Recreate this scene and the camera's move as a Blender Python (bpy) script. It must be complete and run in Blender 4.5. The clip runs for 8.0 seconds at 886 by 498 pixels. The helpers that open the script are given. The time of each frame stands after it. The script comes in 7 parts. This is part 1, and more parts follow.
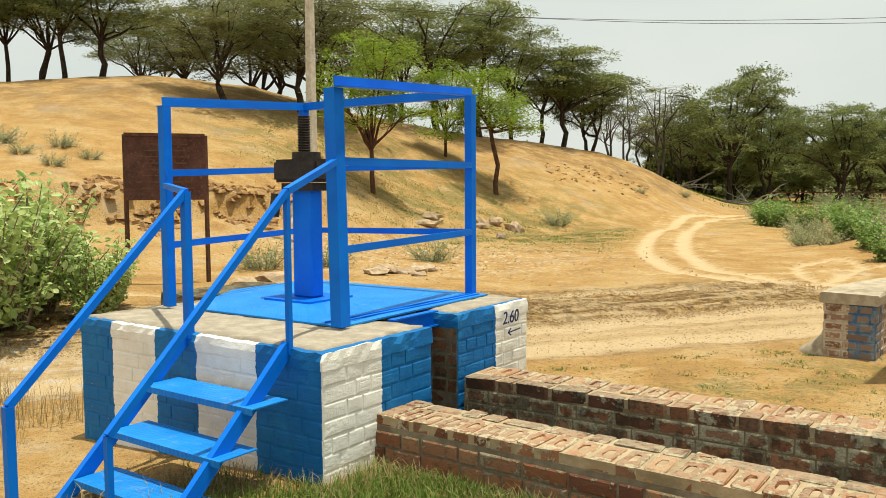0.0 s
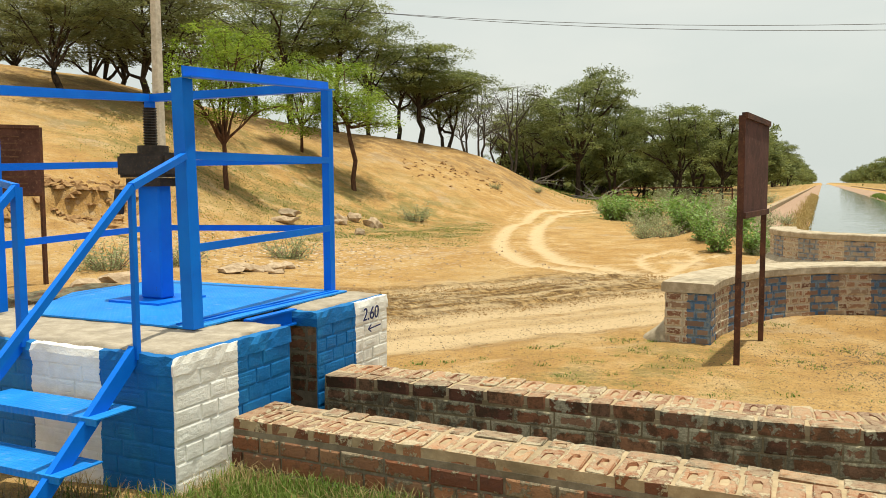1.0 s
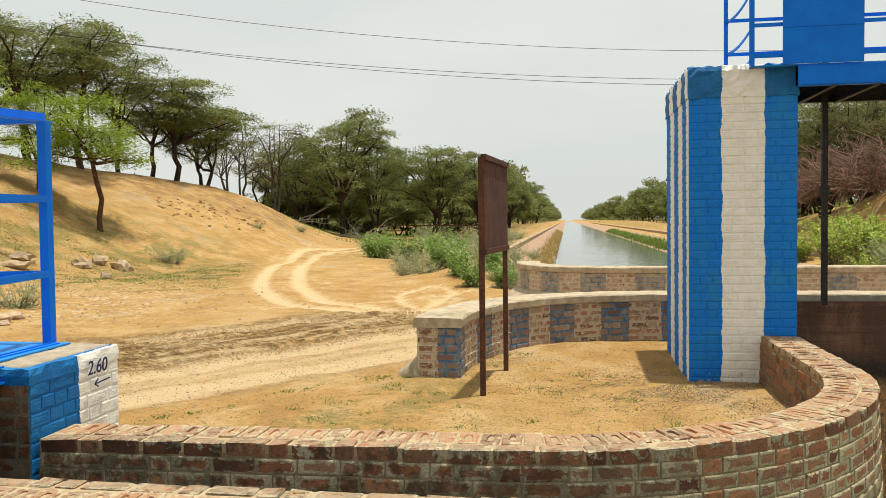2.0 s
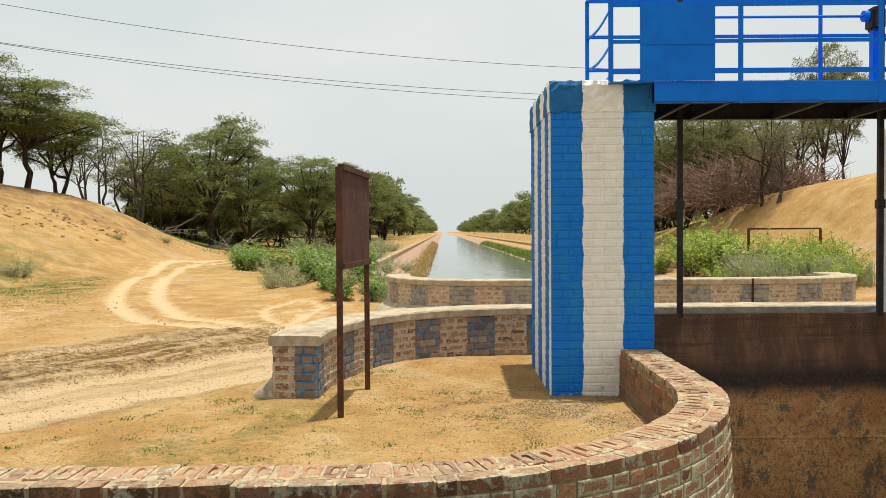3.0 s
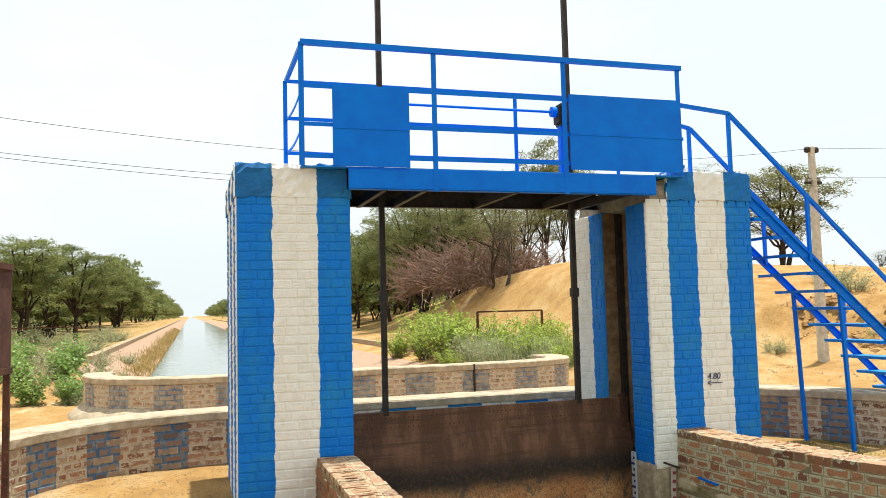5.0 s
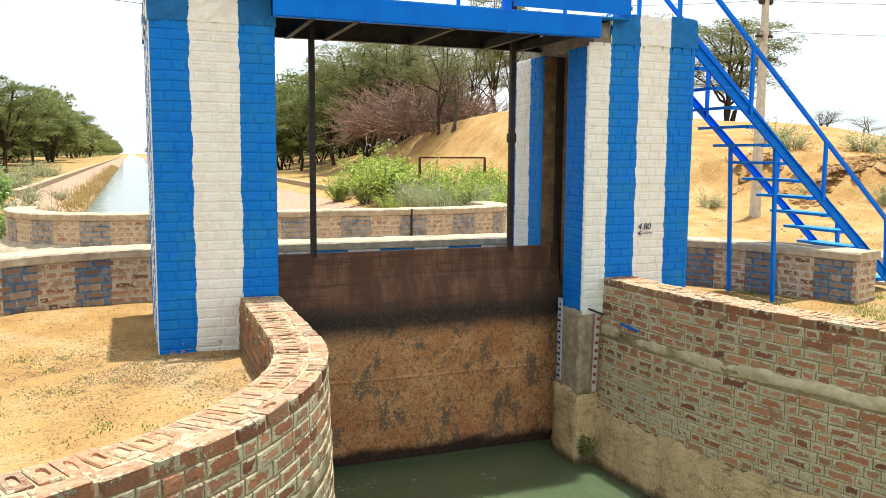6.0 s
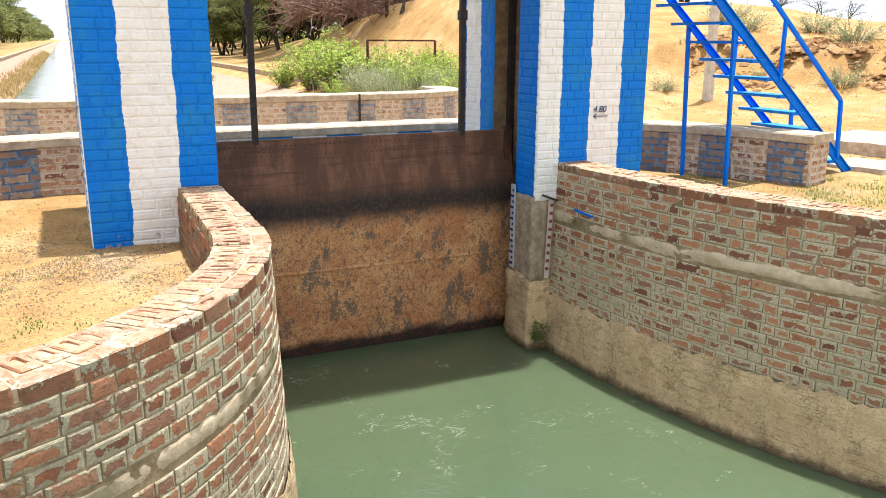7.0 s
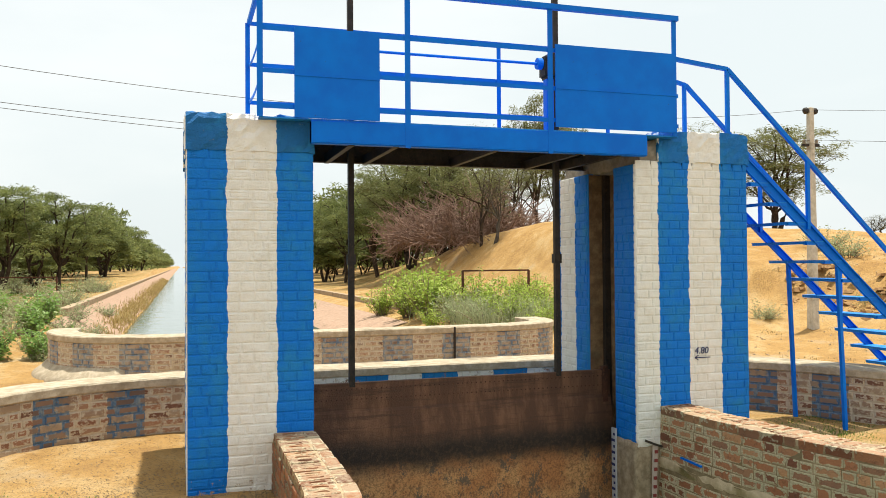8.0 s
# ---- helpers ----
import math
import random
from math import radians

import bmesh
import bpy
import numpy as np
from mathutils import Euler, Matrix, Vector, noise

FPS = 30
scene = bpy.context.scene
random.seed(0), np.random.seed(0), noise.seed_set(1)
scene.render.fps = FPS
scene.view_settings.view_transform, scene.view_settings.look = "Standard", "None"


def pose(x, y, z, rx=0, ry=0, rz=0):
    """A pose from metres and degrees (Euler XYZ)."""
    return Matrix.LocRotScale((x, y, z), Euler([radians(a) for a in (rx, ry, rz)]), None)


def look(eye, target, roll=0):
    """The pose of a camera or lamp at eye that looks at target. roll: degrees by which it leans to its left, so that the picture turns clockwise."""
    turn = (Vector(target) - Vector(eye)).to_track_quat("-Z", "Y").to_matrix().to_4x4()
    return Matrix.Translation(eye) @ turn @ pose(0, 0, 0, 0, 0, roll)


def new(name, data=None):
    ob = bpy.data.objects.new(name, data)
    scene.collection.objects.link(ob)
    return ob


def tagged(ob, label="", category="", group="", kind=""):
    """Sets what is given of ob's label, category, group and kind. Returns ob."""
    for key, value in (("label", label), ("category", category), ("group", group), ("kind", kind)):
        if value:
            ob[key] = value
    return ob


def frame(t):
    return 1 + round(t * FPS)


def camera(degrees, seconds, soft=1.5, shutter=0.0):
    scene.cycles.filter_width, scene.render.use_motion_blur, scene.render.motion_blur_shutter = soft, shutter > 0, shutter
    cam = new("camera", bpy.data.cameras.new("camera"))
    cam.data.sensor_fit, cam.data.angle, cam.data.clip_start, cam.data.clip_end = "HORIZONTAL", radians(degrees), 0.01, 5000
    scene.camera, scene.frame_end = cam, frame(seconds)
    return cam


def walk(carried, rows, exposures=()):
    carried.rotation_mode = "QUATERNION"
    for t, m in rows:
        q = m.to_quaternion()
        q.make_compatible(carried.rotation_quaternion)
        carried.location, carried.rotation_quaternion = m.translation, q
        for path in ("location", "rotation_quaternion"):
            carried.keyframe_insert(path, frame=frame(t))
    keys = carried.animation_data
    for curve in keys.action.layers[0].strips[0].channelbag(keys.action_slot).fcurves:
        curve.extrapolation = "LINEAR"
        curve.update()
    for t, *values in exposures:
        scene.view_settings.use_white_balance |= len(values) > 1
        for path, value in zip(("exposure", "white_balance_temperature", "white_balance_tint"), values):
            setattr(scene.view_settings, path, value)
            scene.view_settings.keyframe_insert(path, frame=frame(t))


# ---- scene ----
cam = camera(57.4, 8.0, 0.5)
PATH = [
    (0, (-1.323, -8.638, 1.685), (-2.469, -7.006, 1.538), -0.3),
    (0.5, (-1.34, -8.629, 1.681), (-2.378, -6.927, 1.515), -0.1),
    (1, (-1.341, -8.612, 1.683), (-2.186, -6.806, 1.524), -0.3),
    (1.5, (-1.281, -8.573, 1.693), (-1.828, -6.654, 1.567), -0.8),
    (2, (-1.218, -8.486, 1.685), (-1.52, -6.51, 1.616), -0.7),
    (3.5, (-0.959, -7.961, 1.723), (-0.789, -5.968, 1.68), -0.6),
    (4, (-0.776, -7.747, 1.768), (-0.393, -5.785, 1.711), -1.0),
    (4.5, (-0.587, -7.598, 1.804), (-0.072, -5.667, 1.904), -1.35),
    (4.7, (-0.515, -7.569, 1.818), (0.035, -5.653, 1.988), -1.6),
    (5.8, (-0.176, -7.384, 1.779), (0.522, -5.514, 1.664), -0.1),
    (6, (-0.172, -7.344, 1.769), (0.542, -5.49, 1.54), 0.4),
    (6.5, (-0.102, -7.242, 1.726), (0.659, -5.452, 1.26), 0.6),
    (7, (-0.06, -7.108, 1.709), (0.745, -5.347, 1.211), 0.3),
    (7.5, (-0.012, -7.053, 1.839), (0.708, -5.203, 1.593), -0.5),
    (8, (-0.042, -7.021, 1.92), (0.575, -5.118, 1.957), -0.4),
]
walk(cam, [(t, look(eye, target, roll)) for t, eye, target, roll in PATH],
     [(0, 0.24, 6900, 1), (1.2, 0.23, 6900, 3), (2, 0.22, 6850, 5), (3.5, 0.24, 6550, 6), (4.0, 0.40, 6450, 6), (4.5, 0.56, 6450, 6), (6, 0.85, 6250, 6), (7, 1.08, 6000, 14), (7.5, 0.96, 6000, 9), (8, 0.56, 6550, 6)])

# ---- daylight ----
world = bpy.data.worlds.new("World")
scene.world = world
world.use_nodes = True
SUN_DIR = Vector((0.125, 0.05, 0.985)).normalized()


def build_world():
    nt = world.node_tree
    nt.nodes.clear()
    out = nt.nodes.new("ShaderNodeOutputWorld")
    bg = nt.nodes.new("ShaderNodeBackground")
    sky = nt.nodes.new("ShaderNodeTexSky")
    sky.sky_type = "NISHITA"
    sky.sun_disc = False
    sky.sun_elevation = math.asin(SUN_DIR.z)
    sky.sun_rotation = math.atan2(SUN_DIR.x, SUN_DIR.y)
    sky.dust_density = 6.0
    sky.air_density = 1.0
    sky.ozone_density = 1.0
    # thin high haze over the blue
    co = nt.nodes.new("ShaderNodeTexCoord")
    mp = nt.nodes.new("ShaderNodeMapping")
    mp.inputs["Scale"].default_value = (1.0, 1.0, 3.0)
    no = nt.nodes.new("ShaderNodeTexNoise")
    no.inputs["Scale"].default_value = 2.2
    no.inputs["Detail"].default_value = 5.0
    ramp = nt.nodes.new("ShaderNodeValToRGB")
    ramp.color_ramp.elements[0].position = 0.40
    ramp.color_ramp.elements[0].color = (7.3, 7.75, 7.95, 1)
    ramp.color_ramp.elements[1].position = 0.75
    ramp.color_ramp.elements[1].color = (8.6, 8.7, 8.75, 1)
    mix = nt.nodes.new("ShaderNodeMix")
    mix.data_type = "RGBA"
    mix.inputs["Factor"].default_value = 0.86
    nt.links.new(co.outputs["Generated"], mp.inputs["Vector"])
    nt.links.new(mp.outputs["Vector"], no.inputs["Vector"])
    nt.links.new(no.outputs["Fac"], ramp.inputs["Fac"])
    nt.links.new(sky.outputs["Color"], mix.inputs["A"])
    nt.links.new(ramp.outputs["Color"], mix.inputs["B"])
    nt.links.new(mix.outputs["Result"], bg.inputs["Color"])
    bg.inputs["Strength"].default_value = 0.09
    nt.links.new(bg.outputs["Background"], out.inputs["Surface"])


build_world()
sun = new("sun", bpy.data.lights.new("sun", "SUN"))
sun.data.energy = 3.8
sun.data.angle = radians(0.8)
sun.data.color = (1.0, 0.95, 0.86)
sun.matrix_world = look(SUN_DIR * 50, (0, 0, 0))


# ---- mesh helpers ----
def box(bm, x0, x1, y0, y1, z0, z1):
    v = [bm.verts.new(p) for p in ((x0, y0, z0), (x1, y0, z0), (x1, y1, z0), (x0, y1, z0), (x0, y0, z1), (x1, y0, z1), (x1, y1, z1), (x0, y1, z1))]
    for f in ((3, 2, 1, 0), (4, 5, 6, 7), (0, 1, 5, 4), (1, 2, 6, 5), (2, 3, 7, 6), (3, 0, 4, 7)):
        bm.faces.new([v[i] for i in f])


def sweep(bm, path, profile, closed=True, cap=True, up=Vector((0, 0, 1))):
    """Sweeps a 2D profile (side, up) along a list of points."""
    rings = []
    n = len(path)
    for i, p in enumerate(path):
        p = Vector(p)
        a = Vector(path[max(i - 1, 0)])
        b = Vector(path[min(i + 1, n - 1)])
        d = (b - a).normalized()
        ref = up if abs(d.dot(up)) < 0.98 else Vector((0, 1, 0))
        side = d.cross(ref).normalized()
        u = side.cross(d).normalized()
        rings.append([bm.verts.new(p + side * s + u * t) for s, t in profile])
    m = len(profile)
    for r0, r1 in zip(rings, rings[1:]):
        for j in range(m if closed else m - 1):
            k = (j + 1) % m
            bm.faces.new((r0[j], r0[k], r1[k], r1[j]))
    if cap and closed:
        bm.faces.new(rings[0][::-1])
        bm.faces.new(rings[-1])


def rect(w, h):
    return [(-w / 2, -h / 2), (w / 2, -h / 2), (w / 2, h / 2), (-w / 2, h / 2)]


def angle_iron(w, t=0.008):
    return [(0, 0), (w, 0), (w, t), (t, t), (t, w), (0, w)]


def channel_iron(h, w, t=0.01):
    return [(0, -h / 2), (w, -h / 2), (w, -h / 2 + t), (t, -h / 2 + t), (t, h / 2 - t), (w, h / 2 - t), (w, h / 2), (0, h / 2)]


def circle(r, n=12):
    return [(r * math.cos(2 * math.pi * i / n), r * math.sin(2 * math.pi * i / n)) for i in range(n)]


def beam(bm, p, q, profile):
    sweep(bm, [p, q], profile)


def tube(bm, pts, radii, n=6):
    prev = None
    for i, p in enumerate(pts):
        p = Vector(p)
        d = (Vector(pts[min(i + 1, len(pts) - 1)]) - Vector(pts[max(i - 1, 0)])).normalized()
        ref = Vector((0, 0, 1)) if abs(d.z) < 0.95 else Vector((0, 1, 0))
        s = d.cross(ref).normalized()
        u = s.cross(d)
        ring = [bm.verts.new(p + (s * math.cos(2 * math.pi * k / n) + u * math.sin(2 * math.pi * k / n)) * radii[i]) for k in range(n)]
        if prev:
            for k in range(n):
                bm.faces.new((prev[k], prev[(k + 1) % n], ring[(k + 1) % n], ring[k]))
        prev = ring
    bm.faces.new(prev)


def bevel(bm, width, segments=1):
    bmesh.ops.bevel(bm, geom=bm.edges[:], offset=width, segments=segments, affect="EDGES", clamp_overlap=True)


def finish(name, bm, material, smooth=False):
    bmesh.ops.recalc_face_normals(bm, faces=bm.faces[:])
    me = bpy.data.meshes.new(name)
    bm.to_mesh(me)
    bm.free()
    if smooth:
        me.polygons.foreach_set("use_smooth", [True] * len(me.polygons))
    if material:
        me.materials.append(material)
    return new(name, me)


def part(name, bm, material, parent, label="", smooth=False):
    ob = finish(name, bm, material, smooth)
    ob.parent = parent
    if label:
        tagged(ob, label)
    return ob


def thing(name, label, category, at=(0, 0, 0), group="", kind=""):
    ob = new(name)
    ob.location = at
    return tagged(ob, label, category, group, kind)


def pydata(name, verts, faces, material, smooth=False):
    me = bpy.data.meshes.new(name)
    me.from_pydata(verts, [], faces)
    if smooth:
        me.polygons.foreach_set("use_smooth", [True] * len(me.polygons))
    me.materials.append(material)
    me.update()
    return new(name, me)


# ---- materials ----
class Nodes:
    """A small builder for node materials."""

    def __init__(self, name, rough=0.8, metal=0.0, spec=0.3):
        self.mat = bpy.data.materials.new(name)
        self.mat.use_nodes = True
        self.nt = self.mat.node_tree
        self.bsdf = self.nt.nodes["Principled BSDF"]
        self.bsdf.inputs["Roughness"].default_value = rough
        self.bsdf.inputs["Metallic"].default_value = metal
        self.bsdf.inputs["Specular IOR Level"].default_value = spec

    def link(self, a, b):
        self.nt.links.new(a, b)

    def pos(self):
        return self.nt.nodes.new("ShaderNodeNewGeometry").outputs["Position"]

    def local(self):
        return self.nt.nodes.new("ShaderNodeTexCoord").outputs["Object"]

    def scaled(self, vec, s):
        n = self.nt.nodes.new("ShaderNodeVectorMath")
        n.operation = "MULTIPLY"
        self.link(vec, n.inputs[0])
        n.inputs[1].default_value = s
        return n.outputs[0]

    def noise(self, vec, scale, detail=4.0, rough=0.55, dist=0.0):
        n = self.nt.nodes.new("ShaderNodeTexNoise")
        n.inputs["Scale"].default_value = scale
        n.inputs["Detail"].default_value = detail
        n.inputs["Roughness"].default_value = rough
        n.inputs["Distortion"].default_value = dist
        self.link(vec, n.inputs["Vector"])
        return n.outputs["Fac"]

    def voronoi(self, vec, scale, feature="F1"):
        n = self.nt.nodes.new("ShaderNodeTexVoronoi")
        n.feature = feature
        n.inputs["Scale"].default_value = scale
        self.link(vec, n.inputs["Vector"])
        return n.outputs["Distance"]

    def math(self, op, a, b=0.0, clamp=False):
        n = self.nt.nodes.new("ShaderNodeMath")
        n.operation = op
        n.use_clamp = clamp
        for i, v in enumerate((a, b)):
            if isinstance(v, (int, float)):
                n.inputs[i].default_value = v
            else:
                self.link(v, n.inputs[i])
        return n.outputs[0]

    def step(self, v, lo, hi):
        n = self.nt.nodes.new("ShaderNodeMapRange")
        n.interpolation_type = "SMOOTHSTEP"
        self.link(v, n.inputs["Value"])
        n.inputs["From Min"].default_value = lo
        n.inputs["From Max"].default_value = hi
        return n.outputs["Result"]

    def xyz(self, vec):
        n = self.nt.nodes.new("ShaderNodeSeparateXYZ")
        self.link(vec, n.inputs[0])
        return n.outputs

    def mix(self, f, a, b, mode="MIX"):
        n = self.nt.nodes.new("ShaderNodeMix")
        n.data_type = "RGBA"
        n.blend_type = mode
        if isinstance(f, (int, float)):
            n.inputs["Factor"].default_value = f
        else:
            self.link(f, n.inputs["Factor"])
        for key, v in (("A", a), ("B", b)):
            if isinstance(v, tuple):
                n.inputs[key].default_value = (*v[:3], 1)
            else:
                self.link(v, n.inputs[key])
        return n.outputs["Result"]

    def ramp(self, f, stops):
        n = self.nt.nodes.new("ShaderNodeValToRGB")
        el = n.color_ramp.elements
        while len(el) < len(stops):
            el.new(0.5)
        for e, (p, c) in zip(el, stops):
            e.position = p
            e.color = (*c, 1)
        self.link(f, n.inputs["Fac"])
        return n.outputs["Color"]

    def random(self):
        o = self.nt.nodes.new("ShaderNodeObjectInfo").outputs["Random"]
        g = self.nt.nodes.new("ShaderNodeNewGeometry").outputs["Random Per Island"]
        return self.math("FRACT", self.math("ADD", o, g))

    def field(self, key):
        n = self.nt.nodes.new("ShaderNodeAttribute")
        n.attribute_name = key
        return n.outputs["Fac"]

    def color(self, c):
        if isinstance(c, tuple):
            self.bsdf.inputs["Base Color"].default_value = (*c, 1)
        else:
            self.link(c, self.bsdf.inputs["Base Color"])
        return self

    def rough(self, r):
        self.link(r, self.bsdf.inputs["Roughness"])
        return self

    def bump(self, h, strength=0.5, distance=0.01):
        n = self.nt.nodes.new("ShaderNodeBump")
        n.inputs["Strength"].default_value = strength
        n.inputs["Distance"].default_value = distance
        self.link(h, n.inputs["Height"])
        self.link(n.outputs["Normal"], self.bsdf.inputs["Normal"])
        return self


def make_sand():
    m = Nodes("sand", 0.95, spec=0.1)
    p = m.pos()
    big = m.noise(p, 0.16, 3)
    mid = m.noise(p, 1.3, 6, 0.68)
    fine = m.noise(p, 18.0, 5, 0.7)
    grit = m.noise(p, 75.0, 2)
    c = m.ramp(big, [(0.3, (0.448, 0.254, 0.085)), (0.55, (0.497, 0.302, 0.112)), (0.8, (0.536, 0.354, 0.150))])
    c = m.mix(m.step(mid, 0.46, 0.66), c, (0.551, 0.374, 0.177))
    c = m.mix(m.math("MULTIPLY", m.math("SUBTRACT", 1.0, m.step(mid, 0.34, 0.50)), 0.45), c, (0.295, 0.163, 0.065))
    c = m.mix(m.math("MULTIPLY", m.step(fine, 0.52, 0.68), 0.55), c, (0.207, 0.113, 0.048))
    c = m.mix(m.math("MULTIPLY", m.step(grit, 0.57, 0.66), 0.7), c, (0.168, 0.123, 0.085))
    c = m.mix(m.math("MULTIPLY", m.step(m.noise(p, 0.45, 6, 0.7), 0.55, 0.66), 0.5), c, (0.463, 0.366, 0.253))
    # churned tyre marks of the road that runs to the bridge
    mp = m.nt.nodes.new("ShaderNodeMapping")
    mp.vector_type = "TEXTURE"
    mp.inputs["Rotation"].default_value = (0, 0, math.atan2(0.8, 0.6))
    m.link(p, mp.inputs["Vector"])
    lanes = mp.outputs["Vector"]
    furrow = m.noise(m.scaled(lanes, (0.30, 2.8, 1.0)), 1.5, 7, 0.72, 0.5)
    tread = m.noise(m.scaled(lanes, (7.0, 2.6, 1.0)), 1.3, 5, 0.68, 0.4)
    road, packed, weedy, stony = (m.field(k) for k in ("road", "packed", "weedy", "stony"))
    litter_shade = m.field("litter_shade")
    c = m.mix(m.math("MULTIPLY", road, m.step(furrow, 0.46, 0.58)), c, (0.562, 0.406, 0.225))
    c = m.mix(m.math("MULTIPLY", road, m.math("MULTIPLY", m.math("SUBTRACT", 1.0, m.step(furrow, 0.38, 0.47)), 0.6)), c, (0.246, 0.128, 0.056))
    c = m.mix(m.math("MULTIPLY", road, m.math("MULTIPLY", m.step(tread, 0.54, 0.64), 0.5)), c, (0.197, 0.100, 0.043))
    # clods of the churned sand; the shade in their hollows is painted dark
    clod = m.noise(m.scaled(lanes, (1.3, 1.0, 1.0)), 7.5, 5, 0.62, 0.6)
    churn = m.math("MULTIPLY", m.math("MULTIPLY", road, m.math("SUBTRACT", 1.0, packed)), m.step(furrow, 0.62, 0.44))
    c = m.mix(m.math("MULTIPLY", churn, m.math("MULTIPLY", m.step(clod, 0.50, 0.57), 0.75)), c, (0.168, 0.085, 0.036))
    pale = m.math("MULTIPLY", packed, m.step(m.math("ADD", m.noise(p, 5.0, 5, 0.7), m.math("MULTIPLY", packed, 0.25)), 0.44, 0.60))
    c = m.mix(m.math("MULTIPLY", pale, 0.9), c, (0.649, 0.481, 0.284))
    # creeping weeds and stony crust
    moss = m.math("ADD", m.noise(p, 0.8, 6, 0.75), m.math("MULTIPLY", m.math("SUBTRACT", m.noise(p, 11.0, 4, 0.7), 0.5), 0.5))
    c = m.mix(m.math("MULTIPLY", weedy, m.math("MULTIPLY", m.step(moss, 0.45, 0.57), 0.72)), c, (0.187, 0.168, 0.059))
    # brown leaf litter, with the shade below the trees put into the same colour
    c = m.mix(m.math("MULTIPLY", litter_shade, m.math("MULTIPLY", m.step(m.noise(p, 1.1, 6, 0.75), 0.40, 0.60), 0.75)), c, (0.225, 0.140, 0.070))
    chips = m.voronoi(p, 6.0)
    c = m.mix(m.math("MULTIPLY", stony, m.math("SUBTRACT", 1.0, m.step(chips, 0.24, 0.36))), c, (0.591, 0.495, 0.397))
    # dark grit that lies loose on the sand
    c = m.mix(m.math("MULTIPLY", m.step(m.noise(p, 34.0, 3, 0.6), 0.62, 0.68), 0.75), c, (0.128, 0.085, 0.048))
    m.color(c)
    h = m.math("ADD", m.math("MULTIPLY", fine, 0.55), m.math("MULTIPLY", mid, 1.2))
    h = m.math("ADD", h, m.math("MULTIPLY", m.math("MULTIPLY", m.math("ADD", furrow, tread), road), 1.5))
    h = m.math("SUBTRACT", h, m.math("MULTIPLY", m.math("MULTIPLY", m.step(clod, 0.42, 0.62), churn), 0.9))
    m.bump(m.math("ADD", h, m.math("MULTIPLY", grit, 0.22)), 1.0, 0.075)
    return m.mat


def make_brick(name, smear, lime=(0.50, 0.43, 0.33), dark=0.0, dusty=None, reds=1.0, edged=0.20, algae_shade=False, vary=0.14, dusting=0.85):
    """Old brick: fired reds that differ from brick to brick, mortar smeared over the edges, dust on upward faces."""
    m = Nodes(name, 0.92, spec=0.15)
    p = m.pos()
    r = m.random()
    k = reds
    c = m.ramp(r, [(0.0, (0.15 * k, 0.065 * k, 0.042 * k)), (0.25, (0.30 * k, 0.128 * k, 0.066 * k)), (0.5, (0.40 * k, 0.190 * k, 0.098 * k)), (0.75, (0.25 * k, 0.135 * k, 0.085 * k)), (1.0, (0.44 * k, 0.24 * k, 0.125 * k))])
    n1 = m.noise(p, 26.0, 6, 0.72)
    n2 = m.noise(p, 4.0, 5, 0.65)
    n3 = m.noise(p, 70.0, 4, 0.7)
    c = m.mix(m.math("MULTIPLY", m.step(n1, 0.48, 0.68), 0.55), c, (0.11, 0.06, 0.045))
    at = m.nt.nodes.new("ShaderNodeAttribute")
    at.attribute_name = "core"
    edge = m.math("SUBTRACT", 1.0, at.outputs["Fac"])
    blot = m.noise(p, 13.0, 4, 0.6)
    s = m.math("ADD", m.math("ADD", m.math("MULTIPLY", n1, 0.75), m.math("MULTIPLY", blot, 0.95)), m.math("MULTIPLY", n2, 0.75))
    s = m.math("SUBTRACT", s, 0.725)
    s = m.math("ADD", s, m.math("MULTIPLY", edge, edged))
    s = m.math("ADD", s, m.math("MULTIPLY", m.math("SUBTRACT", m.math("FRACT", m.math("MULTIPLY", r, 7.3)), 0.5), vary))
    if algae_shade:
        s = m.math("ADD", s, m.math("MULTIPLY", m.math("SUBTRACT", 1.0, m.step(m.xyz(p)[2], -0.85, -0.15)), 0.16))
    l2 = (lime[0] * 0.60, lime[1] * 0.62, lime[2] * 0.58)
    lime = m.mix(m.step(m.noise(p, 1.7, 4, 0.6), 0.40, 0.62), lime, (lime[0] * 0.80, lime[1] * 0.86, lime[2] * 0.84))
    coat = m.step(s, smear - 0.02, smear + 0.06)
    c = m.mix(coat, c, m.mix(m.step(n3, 0.35, 0.65), l2, lime))
    if algae_shade:
        # black algae on the damp side channel; its eastern end is painted-in shade
        wet = m.math("SUBTRACT", 1.0, m.step(m.xyz(p)[0], -2.0, 0.35))
        c = m.mix(m.math("MULTIPLY", m.math("MULTIPLY", wet, m.step(m.noise(p, 7.0, 6, 0.75), 0.42, 0.56)), 0.72), c, (0.060, 0.046, 0.028))
    if dark:
        c = m.mix(m.math("MULTIPLY", m.step(m.noise(p, 5.0, 5, 0.7), 0.46, 0.62), dark), c, (0.045, 0.04, 0.028))
    if dusty:
        nz = m.xyz(m.nt.nodes.new("ShaderNodeNewGeometry").outputs["True Normal"])[2]
        d = m.math("MULTIPLY", m.step(nz, 0.55, 0.85), m.step(m.math("ADD", n1, m.math("MULTIPLY", n2, 0.5)), 0.55, 0.82))
        c = m.mix(m.math("MULTIPLY", d, dusting), c, dusty)
    m.color(c).bump(m.math("ADD", m.math("ADD", n1, m.math("MULTIPLY", n3, 0.6)), m.math("MULTIPLY", coat, 0.30)), 0.9, 0.014)
    return m.mat


